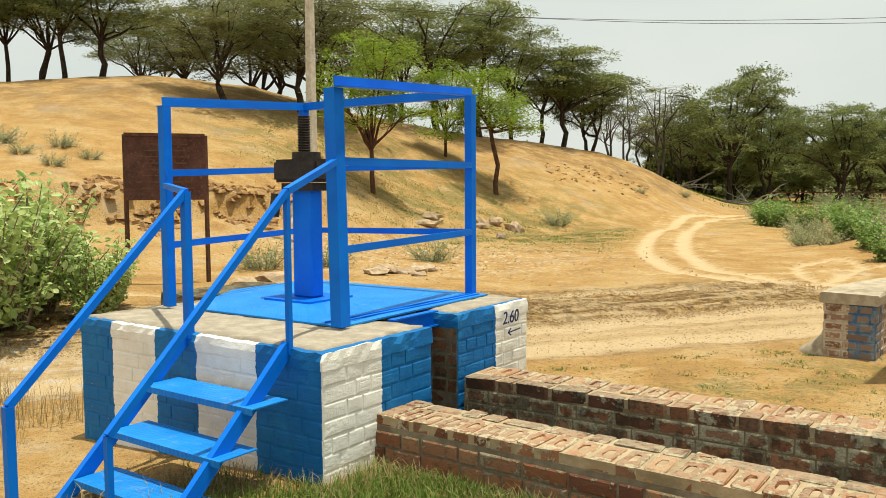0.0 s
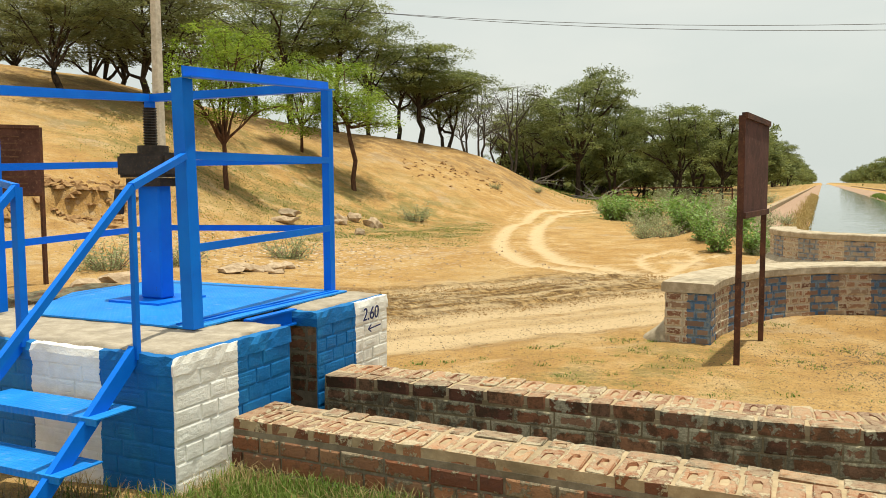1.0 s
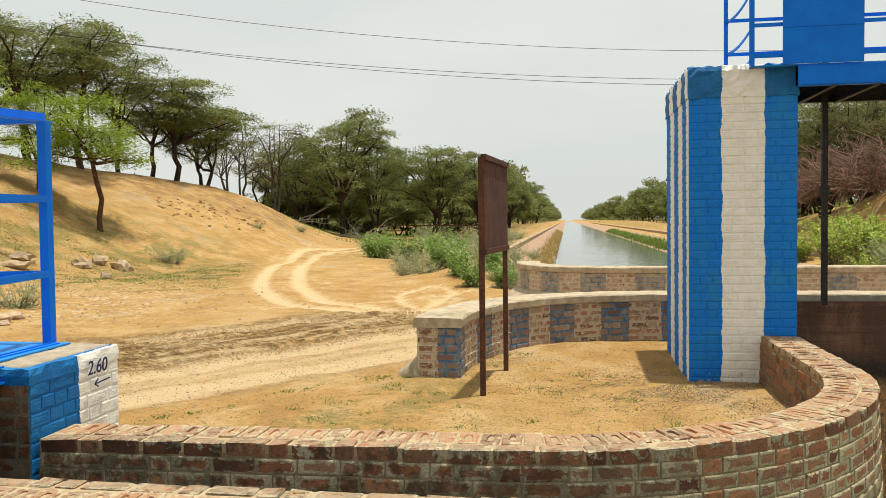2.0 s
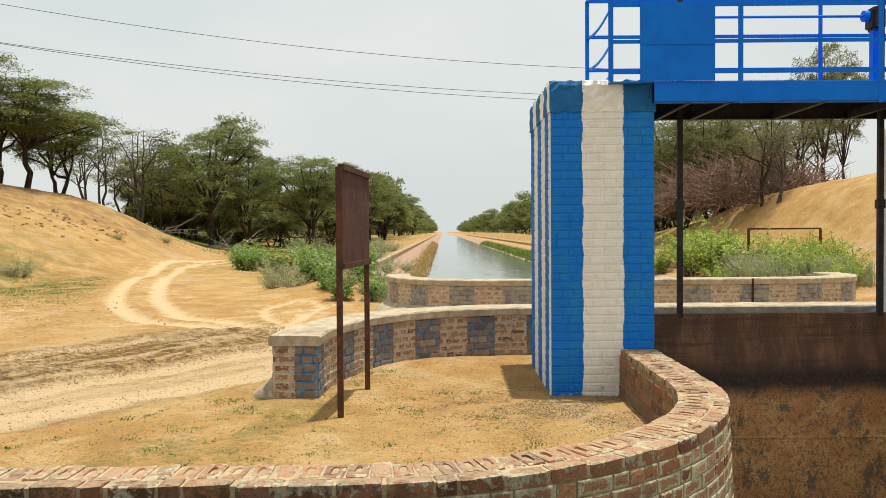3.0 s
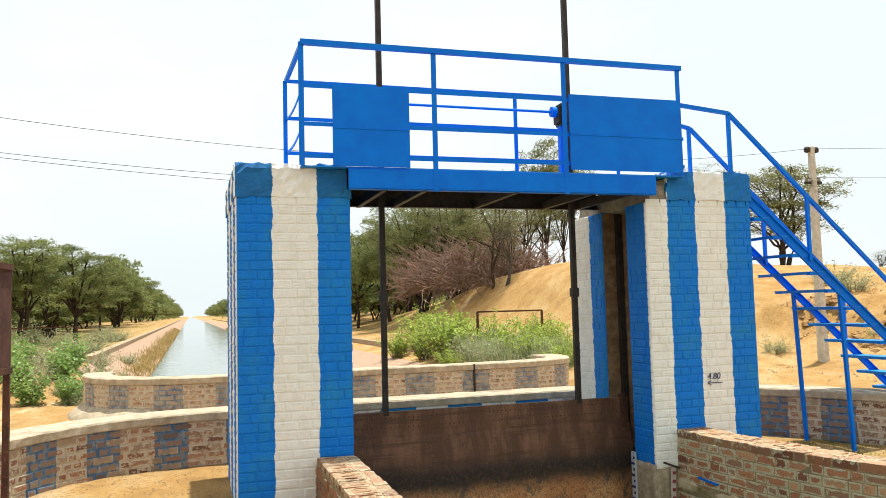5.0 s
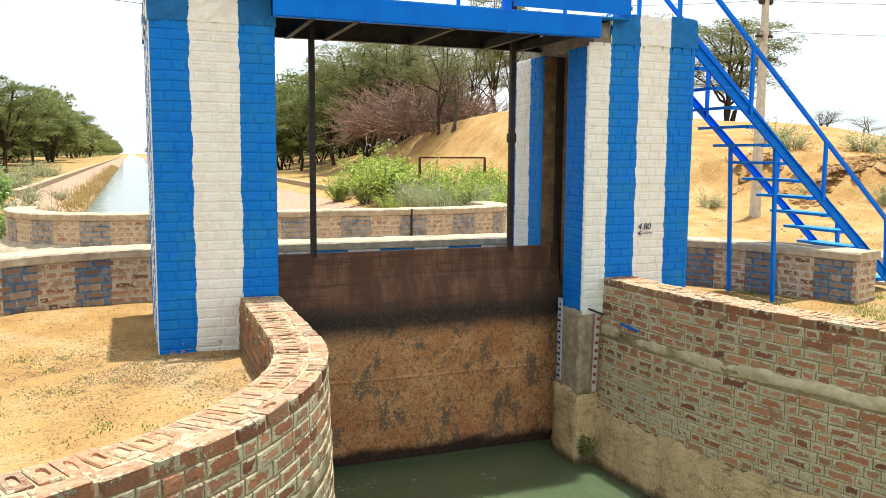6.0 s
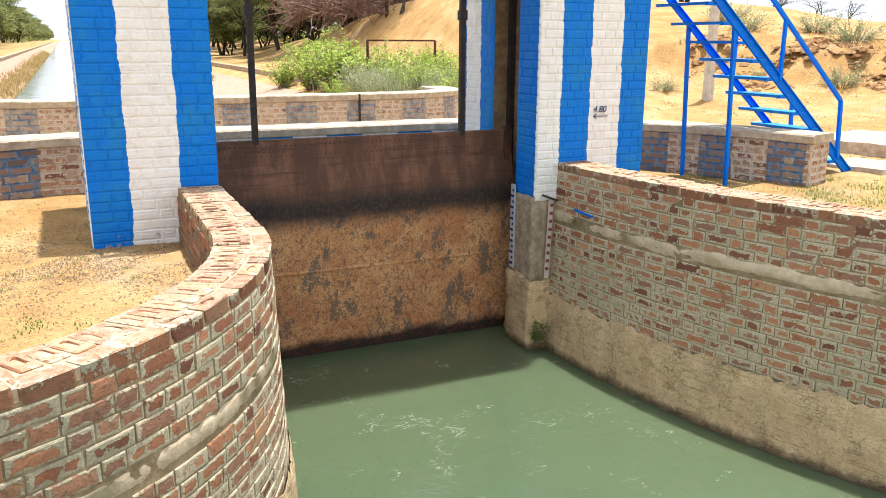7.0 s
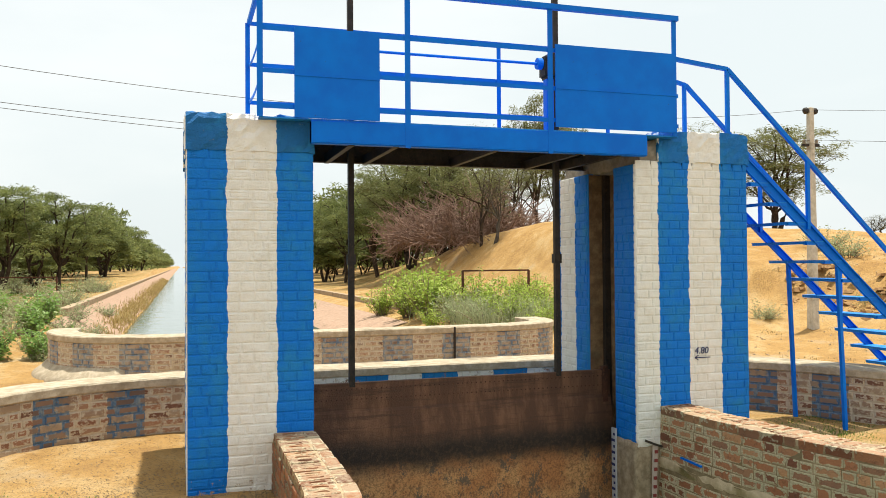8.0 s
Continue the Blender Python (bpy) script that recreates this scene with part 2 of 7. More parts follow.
def make_mortar(name, c0, c1, stain=0.5):
    m = Nodes(name, 0.95, spec=0.1)
    p = m.pos()
    n = m.noise(p, 9.0, 6, 0.7)
    c = m.mix(m.step(n, 0.35, 0.7), c0, c1)
    c = m.mix(m.math("MULTIPLY", m.step(m.noise(p, 2.3, 5, 0.65), 0.52, 0.72), stain), c, (0.13, 0.11, 0.07))
    m.color(c).bump(m.math("ADD", n, m.math("MULTIPLY", m.noise(p, 60.0, 3), 0.5)), 0.7, 0.01)
    return m.mat


BLUE = (0.003, 0.180, 0.66)
BLUE_WORN = (0.02, 0.23, 0.50)
LIME_WHITE = (0.87, 0.86, 0.81)


def make_stripes(name, axis, edges, wear, base=(0.40, 0.30, 0.20), blue=BLUE, white=LIME_WHITE, split=None, relief=0.012):
    """Hand-painted upright stripes in blue and lime white along one axis; edges name where the colour changes, beginning with blue.
    split = (axis, value, sign, other axis, other edges): beyond that plane the stripes run along the other axis."""
    m = Nodes(name, 0.66, spec=0.25)
    p = m.pos()
    q = m.xyz(p)
    wob = m.math("MULTIPLY", m.math("SUBTRACT", m.noise(p, 5.0, 5, 0.7), 0.5), 0.075)

    def pattern(ax, eds):
        v = m.math("ADD", q["XYZ".index(ax)], wob)
        total = None
        for e in eds:
            s = m.math("GREATER_THAN", v, e)
            total = s if total is None else m.math("ADD", total, s)
        return m.math("MODULO", total, 2.0)

    f = pattern(axis, edges)
    if split:
        ax, value, sign, other, others = split
        on = m.math("GREATER_THAN" if sign > 0 else "LESS_THAN", q["XYZ".index(ax)], value)
        f = m.math("ADD", m.math("MULTIPLY", f, m.math("SUBTRACT", 1.0, on)), m.math("MULTIPLY", pattern(other, others), on))
    n = m.noise(p, 7.0, 6, 0.7)
    lump = m.noise(m.scaled(p, (1.0, 1.0, 1.8)), 14.0, 5, 0.7)
    b = m.mix(m.step(m.noise(p, 2.5, 5, 0.7), 0.42, 0.78), blue, BLUE_WORN)
    b = m.mix(m.math("MULTIPLY", m.step(n, 0.5, 0.8), 0.45), b, (blue[0] * 0.6, blue[1] * 0.55, blue[2] * 0.55))
    b = m.mix(m.math("MULTIPLY", m.step(lump, 0.60, 0.75), 0.35), b, (0.09, 0.22, 0.36))
    w = m.mix(m.step(n, 0.35, 0.8), white, (white[0] * 0.86, white[1] * 0.84, white[2] * 0.80))
    w = m.mix(m.math("MULTIPLY", m.step(m.noise(p, 3.2, 6, 0.75), 0.60, 0.74), 0.35), w, (0.50, 0.44, 0.36))
    c = m.mix(f, b, w)
    r = m.random()
    wearf = m.math("ADD", m.noise(p, 16.0, 6, 0.75), m.math("MULTIPLY", m.math("SUBTRACT", r, 0.5), 0.10))
    low = m.math("MULTIPLY", m.math("SUBTRACT", 1.0, m.step(q[2], 0.0, 0.55)), 0.10)
    c = m.mix(m.step(m.math("ADD", wearf, low), wear, wear + 0.05), c, base)
    at = m.nt.nodes.new("ShaderNodeAttribute")
    at.attribute_name = "core"
    wide = m.math("ADD", at.outputs["Fac"], m.math("MULTIPLY", m.math("SUBTRACT", lump, 0.5), 0.8))
    ring = m.math("MULTIPLY", m.step(wide, 0.50, 0.62), m.math("SUBTRACT", 1.0, m.step(wide, 0.80, 0.92)))
    ring = m.math("MULTIPLY", ring, m.math("MULTIPLY", m.step(r, 0.70, 0.90), 0.22))
    h = m.math("ADD", m.math("ADD", n, lump), m.math("MULTIPLY", m.noise(p, 60.0, 4, 0.7), 0.5))
    m.color(c).bump(m.math("SUBTRACT", h, ring), 0.9, relief)
    return m.mat


def make_blue_paint():
    m = Nodes("blue_enamel", 0.5, spec=0.15)
    p = m.pos()
    n = m.noise(p, 4.0, 5, 0.6)
    c = m.mix(m.step(n, 0.3, 0.8), (0.001, 0.140, 0.66), (0.001, 0.185, 0.76))
    c = m.mix(m.math("MULTIPLY", m.step(m.noise(p, 30.0, 5, 0.7), 0.66, 0.74), 0.7), c, (0.05, 0.06, 0.10))
    m.color(c).bump(m.noise(p, 55.0, 3), 0.15, 0.003)
    m.rough(m.math("ADD", m.math("MULTIPLY", n, 0.25), 0.36))
    return m.mat


def make_chequer():
    m = Nodes("chequer_plate", 0.52, spec=0.22)
    p = m.pos()
    n = m.noise(p, 3.0, 5, 0.6)
    c = m.mix(m.step(n, 0.3, 0.8), (0.006, 0.20, 0.64), (0.020, 0.265, 0.70))
    dust = m.step(m.noise(p, 11.0, 6, 0.7), 0.55, 0.75)
    c = m.mix(m.math("MULTIPLY", dust, 0.4), c, (0.30, 0.38, 0.52))
    q = m.xyz(p)
    a = m.math("SINE", m.math("MULTIPLY", m.math("ADD", q[0], q[1]), 105.0))
    b = m.math("SINE", m.math("MULTIPLY", m.math("SUBTRACT", q[0], q[1]), 105.0))
    m.color(c).bump(m.math("MULTIPLY", a, b), 0.6, 0.004)
    return m.mat


def make_rust(name, c0, c1, c2, scale=1.0, rough=0.85):
    m = Nodes(name, rough, spec=0.25)
    p = m.pos()
    n = m.noise(p, 6.0 * scale, 7, 0.72)
    f = m.noise(p, 34.0 * scale, 5, 0.7)
    c = m.mix(m.step(n, 0.35, 0.65), c0, c1)
    c = m.mix(m.step(f, 0.54, 0.68), c, c2)
    m.color(c).bump(f, 0.5, 0.004)
    return m.mat


def make_gate():
    """Rusty gate leaf: bare top plate, dark wet band, encrusted ochre below."""
    m = Nodes("gate_rust", 0.75, spec=0.35)
    p = m.pos()
    q = m.xyz(p)
    st = m.scaled(p, (5.0, 5.0, 1.2))
    streak = m.noise(st, 1.0, 6, 0.7)
    n = m.noise(p, 3.0, 6, 0.7)
    f = m.noise(p, 26.0, 6, 0.75)
    z = m.math("ADD", q[2], m.math("MULTIPLY", m.math("SUBTRACT", n, 0.5), 0.25))
    top = m.mix(m.step(streak, 0.4, 0.65), (0.125, 0.060, 0.036), (0.25, 0.122, 0.068))
    band = m.mix(m.step(f, 0.45, 0.65), (0.045, 0.032, 0.026), (0.095, 0.058, 0.038))
    g2 = m.noise(p, 60.0, 5, 0.75)
    low = m.mix(m.step(n, 0.35, 0.65), (0.58, 0.250, 0.095), (0.74, 0.410, 0.180))
    low = m.mix(m.math("MULTIPLY", m.step(g2, 0.46, 0.64), 0.6), low, (0.17, 0.08, 0.04))
    patch = m.math("ADD", m.noise(m.scaled(p, (3.0, 3.0, 1.6)), 1.6, 7, 0.75), m.math("MULTIPLY", m.math("SUBTRACT", g2, 0.5), 0.35))
    low = m.mix(m.math("MULTIPLY", m.step(m.noise(m.scaled(p, (1.0, 1.0, 0.8)), 19.0, 5, 0.7), 0.52, 0.60), 0.6), low, (0.20, 0.095, 0.045))
    low = m.mix(m.math("MULTIPLY", m.step(m.noise(p, 34.0, 4, 0.7), 0.54, 0.62), 0.45), low, (0.15, 0.065, 0.03))
    low = m.mix(m.math("MULTIPLY", m.step(patch, 0.545, 0.60), 0.85), low, (0.145, 0.115, 0.085))
    worn = m.noise(m.scaled(p, (0.7, 0.7, 9.0)), 2.2, 6, 0.7)
    top = m.mix(m.math("MULTIPLY", m.step(worn, 0.50, 0.64), 0.6), top, (0.085, 0.045, 0.030))
    c = m.mix(m.step(z, 0.06, 0.30), band, top)
    c = m.mix(m.step(z, -0.24, 0.0), low, c)
    wet = m.mix(m.step(f, 0.5, 0.6), (0.03, 0.02, 0.014), (0.09, 0.03, 0.018))
    c = m.mix(m.step(z, -1.46, -1.34), wet, c)
    m.color(c).bump(m.math("ADD", f, g2), 0.9, 0.014)
    return m.mat


def make_water(name, deep, scale, strength, foam_glints=0.0, murk=0.0):
    m = Nodes(name, 0.04, spec=0.5)
    p = m.pos()
    n = m.noise(p, 0.5, 3)
    c = m.mix(n, deep, (deep[0] * 1.35, deep[1] * 1.25, deep[2] * 1.2))
    w = m.noise(m.scaled(p, (1.0, 0.6, 1.0)), scale, 4, 0.6, 1.2)
    if foam_glints:
        # whitish lines: foam, and highlights of the swirls painted into the colour
        f = m.noise(m.scaled(p, (1.6, 3.4, 1.0)), 1.5, 6, 0.62, 2.2)
        band = m.math("SUBTRACT", 1.0, m.step(m.math("ABSOLUTE", m.math("SUBTRACT", f, 0.5)), 0.0, 0.010))
        spot = m.step(m.noise(p, 2.1, 5, 0.7), 0.56, 0.66)
        c = m.mix(m.math("MULTIPLY", m.math("MULTIPLY", band, spot), foam_glints), c, (0.62, 0.66, 0.60))
    m.color(c)
    if murk:
        m.bsdf.inputs["Subsurface Weight"].default_value = 1.0
        m.bsdf.inputs["Subsurface Radius"].default_value = (0.6, 1.0, 0.7)
        m.bsdf.inputs["Subsurface Scale"].default_value = murk
    m.bump(w, strength, 0.05)
    return m.mat


def make_leaf(name, c0, c1, c2, rough=0.6, spec=0.25):
    m = Nodes(name, rough, spec=spec)
    r = m.math("ADD", m.math("MULTIPLY", m.random(), 0.6), m.math("MULTIPLY", m.step(m.noise(m.local(), 0.9, 2), 0.3, 0.7), 0.4))
    c = m.ramp(r, [(0.0, c0), (0.55, c1), (1.0, c2)])
    m.color(c)
    m.bsdf.inputs["Subsurface Weight"].default_value = 0.0
    tr = m.nt.nodes.new("ShaderNodeBsdfTranslucent")
    m.link(c, tr.inputs["Color"])
    mx = m.nt.nodes.new("ShaderNodeMixShader")
    mx.inputs["Fac"].default_value = 0.38
    m.link(m.bsdf.outputs["BSDF"], mx.inputs[1])
    m.link(tr.outputs["BSDF"], mx.inputs[2])
    m.link(mx.outputs["Shader"], m.nt.nodes["Material Output"].inputs["Surface"])
    return m.mat


def make_bark(name, c0, c1):
    m = Nodes(name, 0.95, spec=0.1)
    p = m.local()
    n = m.noise(m.scaled(p, (1.0, 1.0, 0.3)), 9.0, 6, 0.7)
    m.color(m.mix(m.step(n, 0.35, 0.65), c0, c1)).bump(n, 0.8, 0.02)
    return m.mat


SAND = make_sand()
BRICK = make_brick("channel_brick", 0.70, (0.36, 0.29, 0.20))
BRICK_DARK = make_brick("wet_brick", 0.72, (0.26, 0.225, 0.145), 0.7, reds=0.8, edged=0.34)
BRICK_TOP = make_brick("coping_brick", 0.70, (0.64, 0.515, 0.36), dusty=(0.55, 0.43, 0.285), reds=1.05, edged=0.34, vary=0.14, dusting=0.5)
BRICK_EDGE = make_brick("edge_brick", 0.74, (0.64, 0.53, 0.38), dusty=(0.55, 0.44, 0.30), reds=0.95, edged=0.40, vary=0.24, dusting=0.5, algae_shade=True)
BRICK_POOL = make_brick("pool_brick", 0.70, (0.67, 0.56, 0.385), reds=1.30, edged=0.40, algae_shade=True, vary=0.30)
SAND_MORTAR = make_mortar("sandy_mortar", (0.36, 0.27, 0.165), (0.50, 0.385, 0.245))
DARK_MORTAR = make_mortar("old_mortar", (0.17, 0.14, 0.10), (0.30, 0.25, 0.18))
MUD = make_mortar("mud_render", (0.48, 0.375, 0.24), (0.68, 0.56, 0.385), 0.15)
JOINT = make_mortar("weathered_joint", (0.22, 0.165, 0.09), (0.38, 0.29, 0.175))


def make_cracked_mud():
    m = Nodes("cracked_mud", 0.95, spec=0.12)
    p = m.pos()
    n = m.noise(p, 8.0, 6, 0.72)
    f = m.noise(p, 45.0, 4, 0.7)
    v = m.voronoi(m.scaled(p, (1.0, 1.0, 1.3)), 24.0, "DISTANCE_TO_EDGE")
    crack = m.math("MULTIPLY", m.math("SUBTRACT", 1.0, m.step(v, 0.0, 0.05)), m.step(m.noise(p, 3.8, 4), 0.46, 0.70))
    c = m.mix(m.step(n, 0.34, 0.68), (0.64, 0.46, 0.25), (0.80, 0.61, 0.36))
    c = m.mix(m.math("MULTIPLY", m.step(f, 0.54, 0.66), 0.5), c, (0.30, 0.21, 0.11))
    c = m.mix(m.math("MULTIPLY", m.step(m.noise(m.scaled(p, (1.0, 1.0, 2.5)), 4.0, 6, 0.75), 0.53, 0.62), 0.5), c, (0.28, 0.20, 0.11))
    c = m.mix(m.math("MULTIPLY", m.step(m.noise(m.scaled(p, (2.0, 2.0, 0.7)), 3.0, 6, 0.75), 0.60, 0.68), 0.4), c, (0.14, 0.105, 0.055))
    c = m.mix(m.math("MULTIPLY", crack, 0.7), c, (0.18, 0.125, 0.065))
    z = m.math("ADD", m.xyz(p)[2], m.math("MULTIPLY", n, 0.12))
    course = m.math("ABSOLUTE", m.math("SUBTRACT", m.math("FRACT", m.math("MULTIPLY", m.math("ADD", z, m.math("MULTIPLY", n, -0.09)), 11.6)), 0.5))
    seam = m.math("MULTIPLY", m.step(course, 0.40, 0.47), m.step(m.noise(p, 2.6, 4), 0.44, 0.60))
    c = m.mix(m.math("MULTIPLY", seam, 0.25), c, (0.25, 0.18, 0.10))
    wet = m.math("SUBTRACT", 1.0, m.step(z, -1.46, -1.36))
    c = m.mix(m.math("MULTIPLY", wet, 0.8), c, (0.075, 0.055, 0.03))
    m.color(c).bump(m.math("SUBTRACT", m.math("SUBTRACT", m.math("ADD", n, m.math("MULTIPLY", f, 0.6)), crack), m.math("MULTIPLY", seam, 0.15)), 1.0, 0.035)
    return m.mat


CRACKED_MUD = make_cracked_mud()
CONCRETE = make_mortar("cap_concrete", (0.36, 0.295, 0.205), (0.54, 0.455, 0.34))
GREY_CONCRETE = make_mortar("grey_concrete", (0.24, 0.21, 0.165), (0.38, 0.345, 0.285))
BLUE_PAINT = make_blue_paint()
CHEQUER = make_chequer()
RUST = make_rust("rusty_steel", (0.055, 0.028, 0.02), (0.12, 0.05, 0.03), (0.17, 0.075, 0.04))
GATE_RUST = make_gate()
DARK_STEEL = make_rust("dark_steel", (0.02, 0.018, 0.016), (0.045, 0.035, 0.028), (0.08, 0.045, 0.03), 1.5, 0.55)
CANAL_WATER = make_water("canal_water", (0.13, 0.16, 0.14), 1.6, 0.22)
POOL_WATER = make_water("pool_water", (0.072, 0.106, 0.056), 2.4, 0.50, 0.8, 0.42)
WEST_SIDE = (-5.0, 0.12, 0.40, 0.72, 1.05, 1.38)
PILLAR_L_PAINT = make_stripes("painted_pillar_west", "X", (0.33, 0.74), 0.70, split=("X", 0.009, -1, "Y", WEST_SIDE))
PILLAR_L_CAP = make_stripes("painted_cap_west", "X", (0.33, 0.74), 0.69, (0.34, 0.31, 0.26), (0.012, 0.13, 0.36), split=("X", -0.004, -1, "Y", WEST_SIDE))
PILLAR_R_PAINT = make_stripes("painted_pillar_east", "X", (-5.0, 4.50, 4.85, 5.23), 0.72, split=("Y", 0.03, 1, "Y", (-9.0, -8.0, 1.28, 1.65)))
PILLAR_R_CAP = make_stripes("painted_cap_east", "X", (-5.0, 4.50, 4.85, 5.23), 0.69, (0.32, 0.28, 0.23), (0.008, 0.15, 0.46))
DEEP_BLUE = (0.004, 0.135, 0.40)
PIER_NEAR_PAINT = make_stripes("painted_pier_near", "X", (-5.80, -5.37, -5.0, -4.52), 0.72, blue=DEEP_BLUE, split=("X", -4.054, 1, "Y", (-9.0, -5.34)), relief=0.006)
PIER_FAR_PAINT = make_stripes("painted_pier_far", "X", (-5.80, -5.37, -5.0, -4.52), 0.66, blue=DEEP_BLUE, split=("X", -4.21, 1, "Y", (-3.94,)), relief=0.010)

# ---- plan ----
POOL_Z, CANAL_Z = -1.53, -0.35
WALL_TOP = 0.50
CX, CY, CR = -1.58, -1.72, 2.62


def lerp_table(v, table):
    xs = [a for a, b in table]
    ys = [b for a, b in table]
    return np.interp(v, xs, ys)


def smooth(v, a, b):
    t = np.clip((v - a) / (b - a), 0, 1)
    return t * t * (3 - 2 * t)


def value_noise(x, y, s, seed=0.0):
    return (np.sin(x * s + 1.3 + seed) * np.cos(y * s * 1.13 + 0.7 * seed) + 0.6 * np.sin(x * s * 2.3 - y * s * 1.9 + seed) + 0.4 * np.cos(x * s * 3.9 + y * s * 3.1 + 2 * seed)) / 2.0


def ground_z(x, y):
    """Height of the sand: level yard, western dune, eastern dune, canal banks, canal and pool."""
    x = np.asarray(x, float)
    y = np.asarray(y, float)
    dx, dy = x + 1.3, y + 8.5
    r = np.hypot(dx, dy)
    b = np.degrees(np.arctan2(-dx, dy))
    base = 0.10 + 0.0 * x
    base = base + 0.12 * smooth(-y, 4.0, 5.6) * smooth(x, -6.5, -4.0)
    base = base - 0.10 * np.exp(-((x - 0.3) ** 2 + (y + 0.2) ** 2) / 3.0)
    base = base + 0.25 * smooth(r, 9, 16) * smooth(b, 30, 45)
    # western dune
    zc = lerp_table(b, [(8, 0.35), (13, 0.55), (16, 0.95), (18.6, 1.9), (20.5, 2.75), (22.4, 3.45), (24.3, 3.95), (26.6, 4.2), (29.5, 4.5), (33.3, 4.78), (37.8, 5.15), (44, 5.6), (48.2, 6.2), (53.7, 6.25), (58.8, 6.1), (63.6, 5.7), (75, 5.2), (110, 5.0), (140, 0.3)])
    rc = lerp_table(b, [(8, 60), (15, 55), (21, 50), (26, 48), (32, 45), (44, 38), (55, 35), (110, 33)])
    rf = lerp_table(b, [(8, 42), (15, 40), (21, 33), (32, 25), (44, 17), (63, 14), (110, 14)])
    t = np.clip((r - rf) / (rc - rf), 0, 1)
    hill = t * t * (3 - 2 * t) * 0.55 + t * 0.45
    back = 1.0 - 0.35 * smooth(r, rc, rc + 40)
    west = (zc - 0.3) * hill * back
    # small eroded scarp at the dune's foot
    west = west + 0.62 * smooth(r + 0.8 * value_noise(x, y, 0.9) + 0.25 * value_noise(x, y, 3.1, 6), rf + 3.4, rf + 3.75) * smooth(b, 42, 49) * (1 - smooth(r, rf + 4, rf + 12))
    # eastern dune
    be = -b
    zc2 = lerp_table(be, [(10, 0.3), (14, 1.2), (18.7, 2.45), (21, 3.1), (22.5, 3.4), (26, 3.82), (30, 3.9), (34, 3.65), (38.7, 3.2), (43, 3.08), (46.4, 2.85), (49.3, 2.45), (60, 2.2), (90, 2.0), (120, 0.2)])
    rc2 = lerp_table(be, [(10, 58), (20, 42), (30, 36), (60, 32)])
    rf2 = lerp_table(be, [(10, 32), (20, 25), (30, 20), (60, 19)])
    t2 = np.clip((r - rf2) / (rc2 - rf2), 0, 1)
    east = np.where(be > 8, (zc2 - 0.1) * (t2 * t2 * (3 - 2 * t2)), 0)
    east = east + np.where(be > 30, 0.6 * smooth(r + 0.8 * value_noise(x, y, 0.8, 3) + 0.25 * value_noise(x, y, 2.9, 8), rf2 + 5.2, rf2 + 5.6) * (1 - smooth(r, rf2 + 6, rf2 + 13)), 0)
    far = 0.8 * smooth(r, 60, 140)
    z = base + west + east + far
    z = z + 0.05 * value_noise(x, y, 0.7) * smooth(r, 5, 12) + 0.12 * value_noise(x, y, 0.22, 2) * smooth(r, 14, 30)
    # canal banks upstream
    north = np.where(x < 2, smooth(y, 9.0, 14.0), smooth(y, 6.3, 9.5))
    inside = (x > -3.6 + 1.5 * (1 - smooth(y, 9.0, 14.0))) & (x < 9.9)
    prof = lerp_table(x, [(-30, 0.0), (-7, 0.45), (-3.6, 0.50), (-3.3, 0.45), (-1.75, -0.40), (-1.2, -1.6), (3.7, -1.6), (4.4, -0.42), (7.4, 0.32), (9.6, 0.55), (12, 0.6), (30, 0.0)])
    w = smooth(x, -6.5, -3.6) * (1 - smooth(x, 9.9, 14))
    z = np.where(y > 6.3, z * (1 - w * north) + (prof + far) * w * north, z)
    z = np.where((y > 6.3) & inside, prof, z)
    # trench below the bridge, pool and side channel
    xl = np.full_like(x, 0.88)
    arc = CX + np.sqrt(np.maximum((CR - 0.18) ** 2 - (y - CY) ** 2, 0))
    xl = np.where((y < CY) & (y > CY - CR + 0.18), arc, xl)
    xl = np.where((y <= CY - CR + 0.18) & (y > -5.25), -4.6, xl)
    arc2 = -1.2 + np.sqrt(np.maximum(2.05 ** 2 - (y + 7.3) ** 2, 0))
    xl = np.where((y <= -5.25) & (y > -7.3), arc2, xl)
    xl = np.where(y <= -7.3, 0.85, xl)
    xr = np.where(y < 0, 4.72 + 0.055 * y * y + 0.0015 * np.abs(y) ** 3, 4.72)
    pool = (x > xl) & (x < xr) & (y < 6.6) & (y > -13)
    z = np.where(pool, -2.4, z)
    return z


def gz(x, y):
    return float(ground_z(np.array([x]), np.array([y]))[0])


def spaced(lo, hi, c0, c1, step, grow=1.09):
    pts = list(np.arange(c0, c1 + step / 2, step))
    s = step
    while pts[-1] < hi:
        s *= grow
        pts.append(pts[-1] + s)
    s = step
    while pts[0] > lo:
        s *= grow
        pts.insert(0, pts[0] - s)
    return np.array(pts)


def smooth_line(ctrl, n=8):
    out = []
    for i in range(len(ctrl) - 1):
        p0, p1, p2, p3 = (Vector(ctrl[max(min(k, len(ctrl) - 1), 0)]) for k in (i - 1, i, i + 1, i + 2))
        for k in range(n):
            t = k / n
            out.append(tuple(0.5 * ((2 * p1) + (p2 - p0) * t + (2 * p0 - 5 * p1 + 4 * p2 - p3) * t * t + (3 * p1 - p0 - 3 * p2 + p3) * t ** 3)))
    out.append(tuple(ctrl[-1]))
    return out


